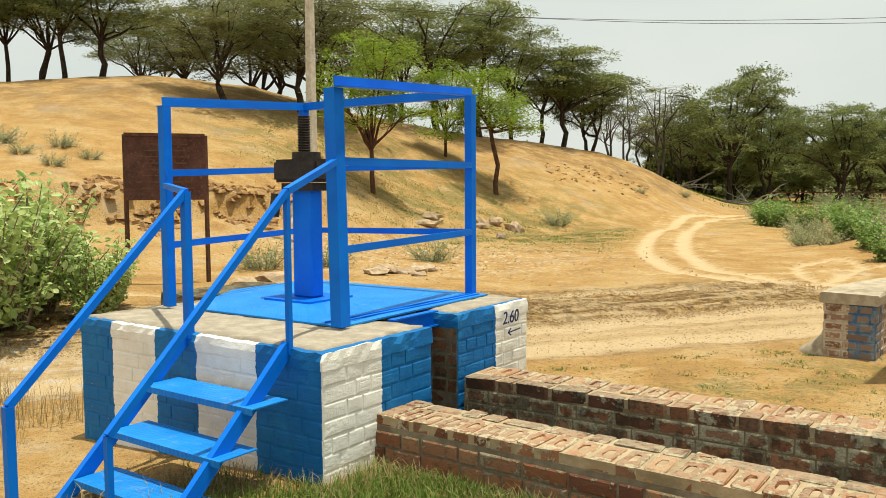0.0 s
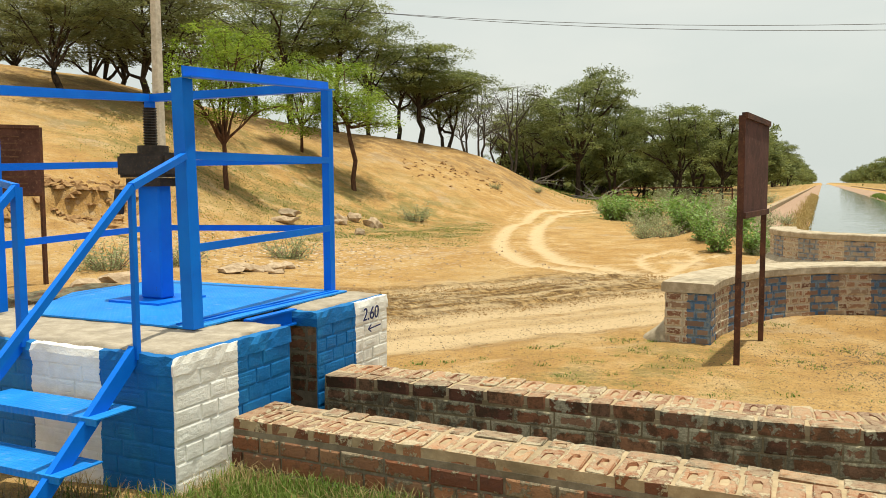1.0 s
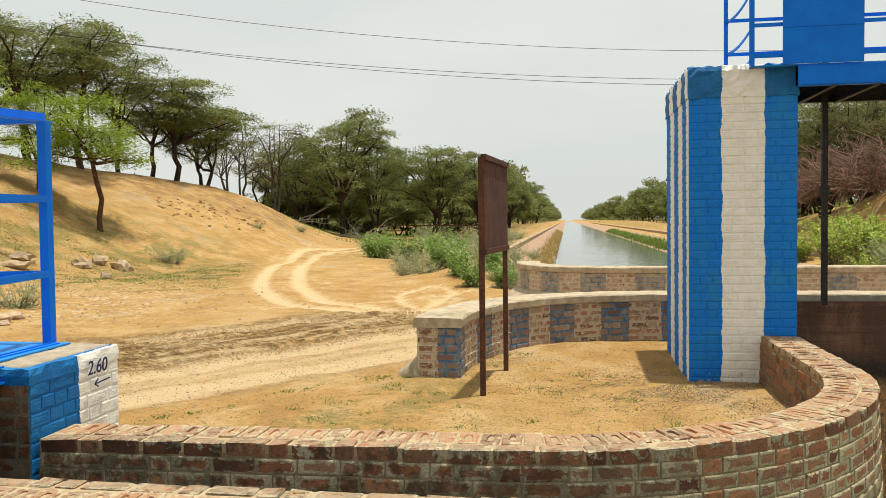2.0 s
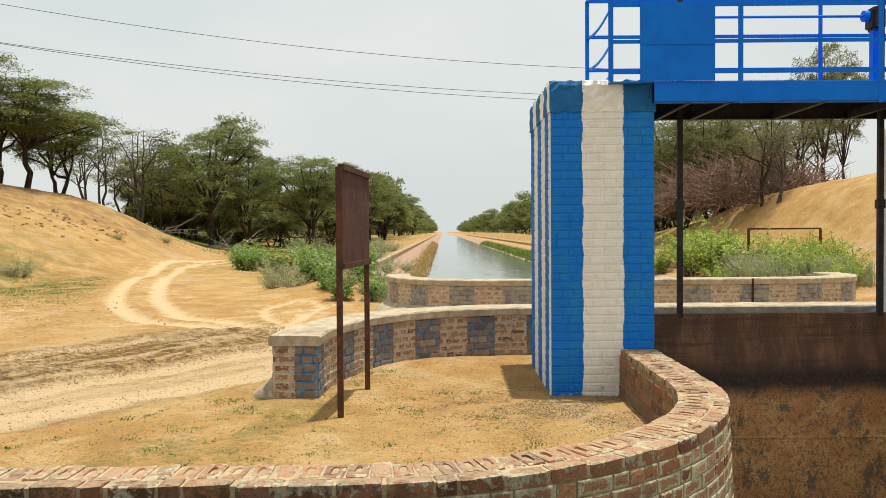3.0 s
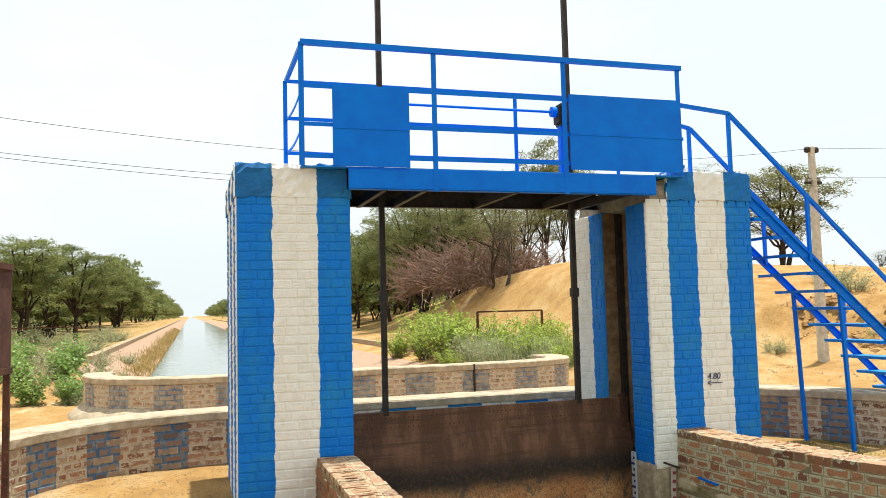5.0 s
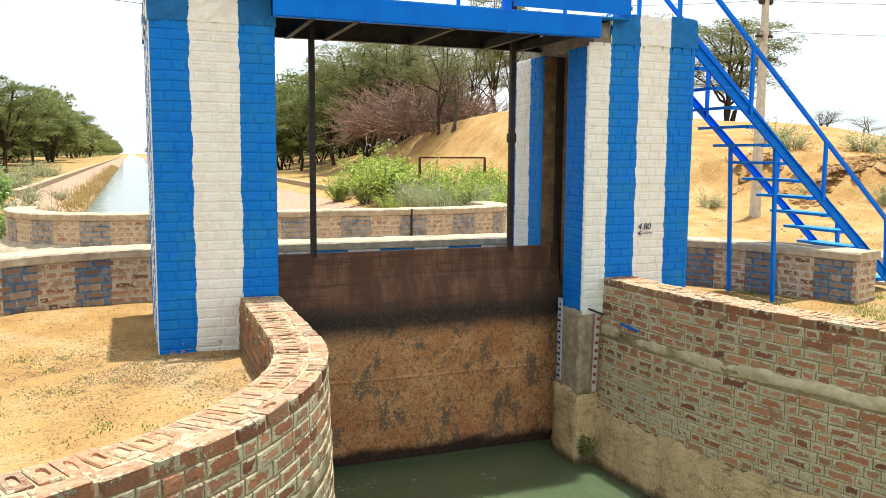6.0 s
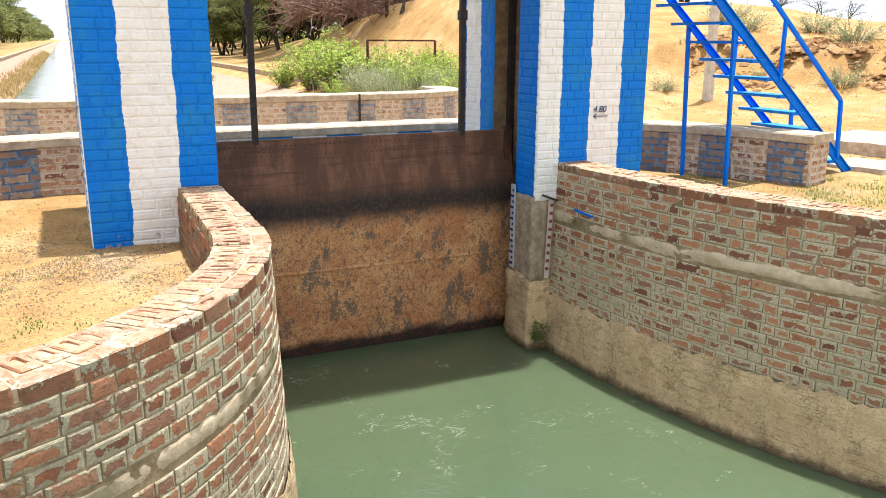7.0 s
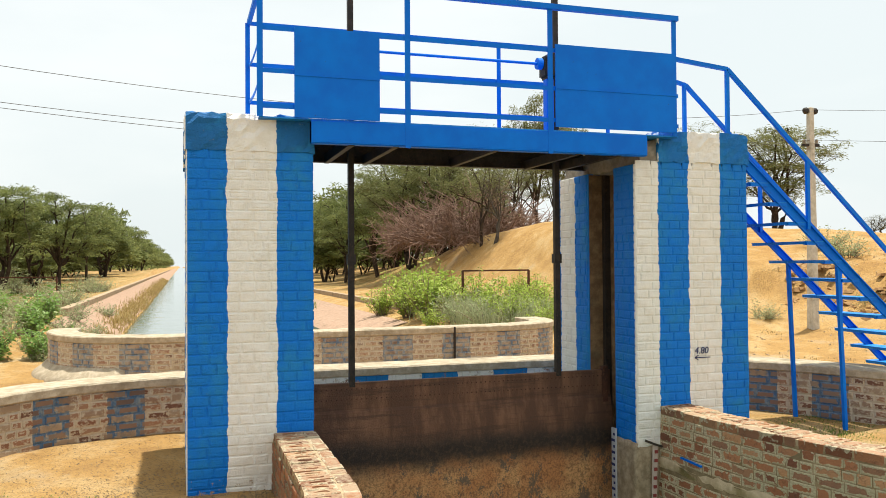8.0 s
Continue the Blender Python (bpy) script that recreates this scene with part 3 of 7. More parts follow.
# Wheel ruts: the bend that comes down from the grove, a turning loop, and the lanes that lead on to the bridge.
ROAD_ALONG, ROAD_ACROSS = (0.6, 0.8), (-0.8, 0.6)
RUTS = [
    ([(-12.4, 37.5), (-13.3, 33.5), (-13.7, 30.0), (-13.2, 26.0), (-10.5, 15.7), (-8.55, 10.3), (-6.6, 6.75), (-5.3, 5.8), (-3.6, 5.2), (-2.0, 5.0)], 0.55),
    ([(-11.6, 37.0), (-12.6, 33.0), (-12.7, 29.4), (-12.2, 25.6), (-9.0, 14.3), (-6.4, 7.9), (-4.95, 6.3), (-3.8, 5.7), (-2.2, 5.5)], 0.55),
    ([(-3.3, 5.4), (-4.2, 6.7), (-4.8, 8.8), (-4.4, 10.4), (-3.7, 9.2), (-3.8, 6.6), (-3.2, 5.6)], 0.26),
    ([(-2.9, 10.6), (-3.9, 8.6), (-5.2, 6.9), (-6.8, 5.6)], 0.22),
    ([(-11.5, -9.9), (-8.2, -5.7), (-5.2, -1.7), (-4.1, -0.15), (-3.0, 1.34), (-2.2, 2.9)], 0.85),
    ([(-12.2, -8.6), (-9.0, -4.6), (-5.9, -0.65), (-4.8, 1.0), (-3.3, 2.9), (-2.3, 3.9)], 0.75),
    ([(-14.0, -3.5), (-10.2, -0.8), (-7.4, 1.6), (-5.4, 3.8), (-3.4, 5.0)], 0.30),
]


def rut_field(X, Y):
    """Distance to the nearest rut in units of its width."""
    near = np.full(X.shape, 9.0)
    zone = (X > -18) & (X < 0) & (Y > -11) & (Y < 46)
    px, py = X[zone], Y[zone]
    best = near[zone]
    for points, width in RUTS:
        line = smooth_line(points, 6)
        for (ax, ay), (bx, by) in zip(line, line[1:]):
            dx, dy = bx - ax, by - ay
            t = np.clip(((px - ax) * dx + (py - ay) * dy) / (dx * dx + dy * dy), 0, 1)
            best = np.minimum(best, np.hypot(px - ax - t * dx, py - ay - t * dy) / width)
    near[zone] = best
    return near


def build_ground():
    xs = spaced(-900, 900, -17.0, 1.2, 0.14, 1.06)
    ys = spaced(-500, 1500, -6.0, 32.0, 0.14, 1.06)
    X, Y = np.meshgrid(xs, ys)
    Z = ground_z(X, Y)
    Z = Z + np.where(Z > -0.3, 0.014 * value_noise(X, Y, 4.1, 4) + 0.010 * value_noise(X, Y, 9.7, 5), 0)
    # churned sand road to the bridge, and the ruts pressed into it
    along = ROAD_ALONG[0] * X + ROAD_ALONG[1] * Y
    across = ROAD_ACROSS[0] * X + ROAD_ACROSS[1] * Y
    road = smooth(across, 2.3, 3.0) * (1 - smooth(across, 6.6, 8.0)) * (1 - smooth(along, 1.8, 3.2)) * smooth(along, -16, -8)
    bend = 0.10 * np.sin(along * 0.9) + 0.06 * np.sin(along * 2.1 + 1.0)
    furrow = np.sin((across + bend) * 9.5) + 0.7 * np.sin((across - 0.6 * bend) * 15.3) + 0.5 * np.sin(along * 7.1 + across * 5)
    Z = Z + 0.022 * road * furrow * (0.35 + 0.65 * smooth(value_noise(X, Y, 0.9, 7), -0.3, 0.4))
    wheel = rut_field(X + 0.05 * value_noise(X, Y, 3.0, 1), Y + 0.05 * value_noise(X, Y, 3.3, 2))
    packed = 1 - smooth(wheel, 0.30, 0.52)
    swept = road * (1 - smooth(across + 0.25 * value_noise(X, Y, 0.7, 14), 4.2, 4.8))
    packed = np.maximum(packed, swept * (0.50 + 0.30 * np.sin(across * 7.0 + 2.0 * bend) * smooth(value_noise(X, Y, 0.6, 15), -0.5, 0.3)))
    road = road * (1 - 0.50 * swept)
    line = (1 - swept) * np.sin(wheel * 10.5) * (1 - smooth(wheel, 1.2, 2.6)) * smooth(value_noise(X, Y, 0.8, 12), -0.4, 0.3) * (1 - packed)
    packed = np.maximum(packed, 0.55 * smooth(line, 0.55, 0.9))
    Z = Z + 0.010 * line
    Z = Z - 0.035 * packed + 0.020 * np.exp(-((wheel - 0.72) / 0.16) ** 2)
    r = np.hypot(X + 1.3, Y + 8.5)
    b = np.degrees(np.arctan2(-(X + 1.3), Y + 8.5))
    weedy = smooth(b, 19, 26) * (1 - smooth(b, 46, 56)) * smooth(r, 21, 26) * (1 - smooth(r, 33, 40)) * (1 - packed)
    weedy = np.maximum(weedy, 0.8 * (1 - smooth(across, 1.2, 2.6)) * smooth(X, -8, -5) * (1 - smooth(X, -2.4, -1.2)) * smooth(Y, -4.4, -4.0) * (1 - smooth(Y, 1.0, 2.0)))
    banks = smooth(Y, 18, 30) * np.maximum(smooth(X, -14, -11) * (1 - smooth(X, -4.4, -3.6)), smooth(X, 7.6, 8.4) * (1 - smooth(X, 14, 17)) * smooth(Y, 34, 44))
    weedy = np.maximum(weedy, 0.85 * banks)
    crest = lerp_table(b, [(8, 60), (15, 55), (21, 50), (26, 48), (32, 45), (44, 38), (55, 35), (110, 33)])
    # mask of leaf litter and painted tree shade: dune crest, then grove floor
    litter_shade = smooth(r + 2.0 * value_noise(X, Y, 0.5, 9), crest - 11, crest - 3) * smooth(b, 14, 20)
    litter_shade = np.maximum(litter_shade, smooth(r, 46, 56) * smooth(b, 3, 7) * (1 - smooth(b, 20, 26)))
    stony = np.exp(-(((X + 12.0) / 3.6) ** 2 + ((Y - 6.5) / 4.5) ** 2))
    stony = np.maximum(stony, 1.0 * np.exp(-(((X + 8.6) / 1.9) ** 2 + ((Y + 4.9) / 0.9) ** 2)))
    verts = np.stack([X.ravel(), Y.ravel(), Z.ravel()], 1)
    nx, ny = len(xs), len(ys)
    i, j = np.meshgrid(np.arange(nx - 1), np.arange(ny - 1))
    a = (j * nx + i).ravel()
    faces = np.stack([a, a + 1, a + nx + 1, a + nx], 1)
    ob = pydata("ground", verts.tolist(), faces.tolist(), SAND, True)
    for key, field in (("packed", packed), ("road", road), ("weedy", weedy), ("stony", stony), ("litter_shade", litter_shade)):
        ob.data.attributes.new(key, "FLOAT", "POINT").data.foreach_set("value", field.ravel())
    return tagged(ob, "rippled orange desert sand with gravel and sparse weeds", "ground", kind="structure")


build_ground()


def sheet(name, x0, x1, y0, y1, z, material, label, category):
    bm = bmesh.new()
    v = [bm.verts.new(p) for p in ((x0, y0, z), (x1, y0, z), (x1, y1, z), (x0, y1, z))]
    bm.faces.new(v)
    return tagged(finish(name, bm, material), label, category, kind="structure")


bm = bmesh.new()
box(bm, -5.0, 9.0, -13.0, 0.84, POOL_Z - 0.75, POOL_Z)
tagged(finish("water_pool", bm, POOL_WATER), "calm murky green water below the gate", "water", kind="structure")
sheet("water_canal", -2.4, 7.9, 0.95, 900.0, CANAL_Z, CANAL_WATER, "calm grey-green canal water reflecting the sky", "water")

# ---- brickwork ----
def brick_template():
    """A unit brick face: chamfered slab, x along, y outwards, z up, centred on its back. The last ring carries the bare core."""
    c = 0.05
    g = 0.21
    v = [(-0.5, 0, -0.5), (0.5, 0, -0.5), (0.5, 0, 0.5), (-0.5, 0, 0.5),
         (-0.5, 0.65, -0.5), (0.5, 0.65, -0.5), (0.5, 0.65, 0.5), (-0.5, 0.65, 0.5),
         (-0.5 + c, 0.95, -0.5 + 2 * c), (0.5 - c, 0.95, -0.5 + 2 * c), (0.5 - c, 0.95, 0.5 - 2 * c), (-0.5 + c, 0.95, 0.5 - 2 * c),
         (-0.5 + g, 1.0, -0.5 + 1.6 * g), (0.5 - g, 1.03, -0.5 + 1.6 * g), (0.5 - g, 0.98, 0.5 - 1.6 * g), (-0.5 + g, 1.02, 0.5 - 1.6 * g)]
    f = []
    for ring in (0, 4, 8):
        for k in range(4):
            a, b = ring + k, ring + (k + 1) % 4
            f.append((b, a, a + 4, b + 4))
    f.append((15, 14, 13, 12))
    return v, f


CORE = [0.0] * 12 + [1.0] * 4


def mark_core(me, times):
    at = me.attributes.new("core", "FLOAT", "POINT")
    at.data.foreach_set("value", CORE * times)


TEMPLATE = brick_template()
BRICK_MESHES = {}


def brick_mesh(material, name="brick"):
    key = (material.name, name)
    if key not in BRICK_MESHES:
        me = bpy.data.meshes.new(name)
        me.from_pydata(TEMPLATE[0], [], TEMPLATE[1])
        mark_core(me, 1)
        me.materials.append(material)
        BRICK_MESHES[key] = me
    return BRICK_MESHES[key]


def run_of(points):
    """Arc-length lookup along a polyline: s -> (x, y, tangent angle)."""
    pts = [Vector((p[0], p[1])) for p in points]
    acc = [0.0]
    for a, b in zip(pts, pts[1:]):
        acc.append(acc[-1] + (b - a).length)

    def at(s):
        s = min(max(s, 0.0), acc[-1] - 1e-6)
        i = max(k for k in range(len(acc) - 1) if acc[k] <= s)
        t = (s - acc[i]) / max(acc[i + 1] - acc[i], 1e-9)
        p = pts[i].lerp(pts[i + 1], t)
        # tangent blended between neighbouring segments
        d = (pts[min(i + 2, len(pts) - 1)] - pts[i]).normalized() * t + (pts[i + 1] - pts[max(i - 1, 0)]).normalized() * (1 - t)
        return p.x, p.y, math.atan2(d.y, d.x)

    return at, acc[-1]


def lay_bricks(parent, points, z0, z1, material, near=None, course=0.086, proud=0.012, seed=1, limit=300, single=True, jitter=1.0, bond="mixed", rest_name="brickwork", lean=0.0, gap=0.010):
    """Courses of bricks on the right-hand side of a polyline (as seen walking along it). The nearest ones are parts, the rest one mesh."""
    rng = random.Random(seed)
    at, total = run_of(points)
    rows = int((z1 - z0) / course + 1e-6)
    items = []
    for k in range(rows):
        zc = z1 - (k + 0.5) * course
        s = -rng.random() * 0.12 if k % 2 else -0.06
        idx = k
        while s < total - 0.01:
            if bond == "header":
                ln = 0.115
            elif bond == "stretcher":
                ln = 0.235
            else:
                ln = 0.235 if (idx + (0 if rng.random() < 0.8 else 1)) % 2 == 0 else 0.118
            idx += 1
            a, b = max(s, 0.0), min(s + ln, total)
            s += ln + 0.004
            if b - a < 0.03:
                continue
            x, y, ang = at((a + b) / 2)
            h = course - gap - rng.random() * 0.6 * gap * jitter
            d = proud * (0.6 + 0.8 * rng.random() * jitter)
            nx, ny = math.sin(ang), -math.cos(ang)
            off = lean * (z1 - zc)
            m = Matrix.LocRotScale((x + nx * (off - 0.004), y + ny * (off - 0.004), zc + rng.uniform(-0.003, 0.003) * jitter),
                                   Euler((rng.uniform(-0.03, 0.03) * jitter, rng.uniform(-0.012, 0.012) * jitter, ang + math.pi + rng.uniform(-0.02, 0.02) * jitter)),
                                   Vector((b - a - gap, d + 0.004, h)))
            key = 0 if near is None else (x - near[0]) ** 2 + (y - near[1]) ** 2 + (zc - near[2]) ** 2
            items.append((key, m))
    items.sort(key=lambda q: q[0])
    singles = items[:limit] if single else []
    rest = items[len(singles):]
    me = brick_mesh(material)
    for key, m in singles:
        ob = new("brick", me)
        ob.parent = parent
        ob.matrix_basis = m
    if rest:
        base = np.array(TEMPLATE[0])
        verts, faces = [], []
        for key, m in rest:
            k = len(verts)
            mm = np.array(m)
            verts.extend((base @ mm[:3, :3].T + mm[:3, 3]).tolist())
            faces.extend([tuple(i + k for i in f) for f in TEMPLATE[1]])
        ob = pydata(rest_name, verts, faces, material)
        mark_core(ob.data, len(rest))
        ob.parent = parent
        tagged(ob, kind="stuff")


def offset_path(points, d):
    """The polyline moved d to its left."""
    out = []
    n = len(points)
    for i in range(n):
        a = Vector(points[max(i - 1, 0)][:2])
        b = Vector(points[min(i + 1, n - 1)][:2])
        t = (b - a).normalized()
        out.append((points[i][0] - t.y * d, points[i][1] + t.x * d))
    return out


def wall_core(bm, points, thick, z0, z1, lean=0.0):
    """A wall body to the left of the polyline."""
    inner = offset_path(points, thick)
    outer0 = offset_path(points, -lean * (z1 - z0))
    cols = []
    for (x0, y0), (x1, y1), (xb, yb) in zip(points, inner, outer0):
        cols.append([bm.verts.new((xb, yb, z0)), bm.verts.new((x0, y0, z1)), bm.verts.new((x1, y1, z1)), bm.verts.new((x1, y1, z0))])
    for c0, c1 in zip(cols, cols[1:]):
        for j in range(4):
            k = (j + 1) % 4
            bm.faces.new((c0[j], c0[k], c1[k], c1[j]))
    bm.faces.new(cols[0][::-1])
    bm.faces.new(cols[-1])


def coping_mesh(material, frog, seed):
    """A worn brick laid flat: x along, y across, unit size. frog names the narrow way of its shallow mould mark, or ''."""
    key = (material.name, "coping_brick", frog, seed)
    if key in BRICK_MESHES:
        return BRICK_MESHES[key]
    rng = random.Random(seed)
    bm = bmesh.new()
    box(bm, -0.5, 0.5, -0.5, 0.5, -0.5, 0.5)
    bmesh.ops.bevel(bm, geom=[e for e in bm.edges if any(v.co.z > 0 for v in e.verts)], offset=0.075, segments=1, affect="EDGES")

    def top_face():
        return max(bm.faces, key=lambda f: f.calc_center_median().z + (f.normal.z > 0.9) - abs(f.calc_center_median().x) - abs(f.calc_center_median().y))

    top = top_face()
    bmesh.ops.inset_individual(bm, faces=[top], thickness=0.12 if frog else 0.25)
    if frog:
        narrow = rng.uniform(0.48, 0.62)
        for v in top.verts:
            v.co.x *= narrow if frog == "x" else 0.72
            v.co.y *= 0.72 if frog == "x" else narrow
        bmesh.ops.bevel(bm, geom=list(top.verts), offset=0.09, segments=1, affect="VERTICES")
        top = top_face()
        bmesh.ops.inset_individual(bm, faces=[top], thickness=0.035)
        for v in top.verts:
            v.co.z -= rng.uniform(0.14, 0.24)
    for v in bm.verts:
        if v.co.z > 0:
            v.co += Vector((rng.uniform(-0.03, 0.03), rng.uniform(-0.03, 0.03), rng.uniform(-0.06, 0.03)))
    bmesh.ops.recalc_face_normals(bm, faces=bm.faces[:])
    me = bpy.data.meshes.new("coping_brick")
    bm.to_mesh(me)
    bm.free()
    at = me.attributes.new("core", "FLOAT", "POINT")
    at.data.foreach_set("value", [1.0 if v.co.z < 0 or (abs(v.co.y) < 0.33 and abs(v.co.x) < 0.33) else 0.35 for v in me.vertices])
    me.materials.append(material)
    BRICK_MESHES[key] = me
    return me


def coping(parent, points, z_top, seed, thick=0.355):
    """Top course: stretchers on the water side, headers behind, frogs up."""
    rng = random.Random(seed)
    heads = [coping_mesh(BRICK_TOP, "x", k) for k in (1, 2, 3, 4, 6)] + [coping_mesh(BRICK_TOP, "", 5)]
    stretch = [coping_mesh(BRICK_EDGE, "y", 7)] + [coping_mesh(BRICK_EDGE, "", k) for k in (8, 9, 10)]
    at, total = run_of(points)

    def lay(s0, length, depth, across0, kinds):
        x, y, ang = at(s0 + length / 2)
        nx, ny = -math.sin(ang), math.cos(ang)
        c = across0 + depth / 2
        ob = new("coping_brick", rng.choice(kinds))
        ob.parent = parent
        tilt = Euler((rng.uniform(-0.03, 0.03), rng.uniform(-0.03, 0.03), ang + rng.uniform(-0.04, 0.04)))
        ob.matrix_basis = Matrix.LocRotScale((x + nx * c, y + ny * c, z_top - 0.038 + rng.uniform(-0.007, 0.004)), tilt, Vector((length - 0.012, depth - 0.010, 0.076)))

    s = 0.0
    while s < total - 0.06:
        ln = 0.235 if rng.random() < 0.7 else 0.118
        ln = min(ln, total - s)
        lay(s, ln, 0.118, -0.010, stretch)
        s += ln + 0.006
    s = 0.0
    while s < total - 0.06:
        lay(s, min(0.117, total - s), 0.237, 0.110, heads)
        s += 0.123


def arc_points(cx, cy, r, a0, a1, n):
    return [(cx + r * math.cos(radians(a0 + (a1 - a0) * i / n)), cy + r * math.sin(radians(a0 + (a1 - a0) * i / n))) for i in range(n + 1)]


# The polylines run with the water on their right.
WALL_FAR = ([(1.05, 0.0), (1.045, -0.8)] + arc_points(CX, CY, CR, 0, -90, 22) + [(-2.4, -4.345), (-3.3, -4.36), (-4.15, -4.38)])[::-1]
WALL_NEAR = ([(-4.05, -5.04), (-3.0, -5.05), (-2.0, -5.06)] + arc_points(-1.2, -7.3, 2.24, 90, 0, 20) + [(1.04, -8.2), (1.04, -9.4), (1.0, -11.5)])[::-1]
WALL_EAST = [(4.5 + 0.055 * y * y + 0.0015 * abs(y) ** 3, y) for y in (-9.0, -7.5, -6.2, -5.2, -4.4, -3.6, -2.9, -2.3, -1.7, -1.2, -0.8, -0.4, 0.0)][::-1]


def build_pool_wall(name, points, label, near, seed, deep, limit, face_bricks=BRICK_POOL):
    w = thing(name, label, "brick wall", kind="structure")
    bm = bmesh.new()
    wall_core(bm, points, 0.345, -2.4, WALL_TOP - 0.060, 0.035 if deep else 0.0)
    part("core", bm, JOINT if deep else DARK_MORTAR, w, "old mortar core")
    if deep:
        lay_bricks(w, points, -0.05, WALL_TOP - 0.083, face_bricks, near, seed=seed, limit=limit, lean=0.035, proud=0.006, gap=0.005)
        lay_bricks(w, offset_path(points, -0.022), -0.93, -0.14, face_bricks, near, seed=seed + 5, single=False, lean=0.035, proud=0.006, gap=0.005, rest_name="lower_brickwork")
        # weathered ledge and mud coat near the water
        bm = bmesh.new()
        rng = random.Random(seed)
        fine = []
        at, total = run_of(points)
        n = int(total / 0.05)
        for i in range(n + 1):
            x, y, ang = at(total * i / n)
            fine.append((x, y, ang))
        cols = []
        for x, y, ang in fine:
            nx, ny = math.sin(ang), -math.cos(ang)
            j = rng.uniform(-0.008, 0.008) + 0.010 * math.sin(x * 9.1 + y * 7.3) + 0.008 * math.sin(x * 3.1 + y * 2.3)
            k = rng.uniform(-0.012, 0.012) + 0.014 * math.sin(x * 11.2 - y * 8.7 + seed) + 0.012 * math.sin(x * 2.2 - y * 1.7 + seed)
            d = rng.uniform(-0.004, 0.004)
            prof = [(0.010, 0.006 + k), (0.020 + 0.3 * j, -0.008 + k), (0.024 + d + 0.3 * k, -0.035 + j), (0.025 - d + 0.4 * j, -0.070 + k), (0.022 + 0.4 * k, -0.095 + j), (0.012, -0.108 + j)]
            cols.append([bm.verts.new((x + nx * a, y + ny * a, b - 0.01)) for a, b in prof])
        for c0, c1 in zip(cols, cols[1:]):
            for j in range(len(c0) - 1):
                bm.faces.new((c0[j], c0[j + 1], c1[j + 1], c1[j]))
        part("ledge", bm, MUD, w, "crumbling sandy mortar ledge", True)
        bm = bmesh.new()
        cols = []
        for i, (x, y, ang) in enumerate(fine):
            nx, ny = math.sin(ang), -math.cos(ang)
            col = []
            for k in range(9):
                z = -0.90 - 0.085 * k + (rng.uniform(-0.03, 0.03) if k == 0 else 0)
                a = 0.035 * (WALL_TOP - z) + 0.012 + rng.uniform(-0.006, 0.012) + (0.018 if k else 0)
                col.append(bm.verts.new((x + nx * a, y + ny * a, z)))
            cols.append(col)
        for c0, c1 in zip(cols, cols[1:]):
            for j in range(8):
                bm.faces.new((c0[j], c0[j + 1], c1[j + 1], c1[j]))
        part("mud_render", bm, CRACKED_MUD, w, "cracked mud-coloured render above the waterline", True)
    else:
        lay_bricks(w, points, -0.4, WALL_TOP - 0.083, BRICK_DARK, near, seed=seed, limit=limit)
        lay_bricks(w, offset_path(points, 0.345)[::-1], -0.1, WALL_TOP - 0.083, BRICK, near, seed=seed + 2, limit=160)
    bm = bmesh.new()
    wall_core(bm, offset_path(points, 0.004), 0.337, WALL_TOP - 0.07, WALL_TOP - 0.011)
    part("bedding", bm, SAND_MORTAR, w, "sandy mortar between the coping bricks")
    coping(w, points, WALL_TOP, seed + 9)
    return w


wall_far = build_pool_wall("wall_west", WALL_FAR, "curved low brick wing wall with worn frogged coping bricks", (0.6, -3.2, 0.2), 3, True, 300)
build_pool_wall("wall_south", WALL_NEAR, "low brick channel wall with worn frogged coping bricks", (-2.8, -5.3, 0.3), 14, False, 140, BRICK_DARK)
wall_east = build_pool_wall("wall_east", WALL_EAST, "curved red brick wing wall stained with mortar and mud", (5.0, -1.8, 0.0), 25, True, 300)
# inner faces that look on to the yard
lay_bricks(wall_far, offset_path(WALL_FAR, 0.345)[::-1], -0.1, WALL_TOP - 0.083, BRICK, (0.7, -0.8, 0.2), seed=31, limit=130)
lay_bricks(wall_east, offset_path(WALL_EAST, 0.345)[::-1], -0.1, WALL_TOP - 0.083, BRICK, (5, -1, 0.2), seed=32, single=False, rest_name="back_brickwork")


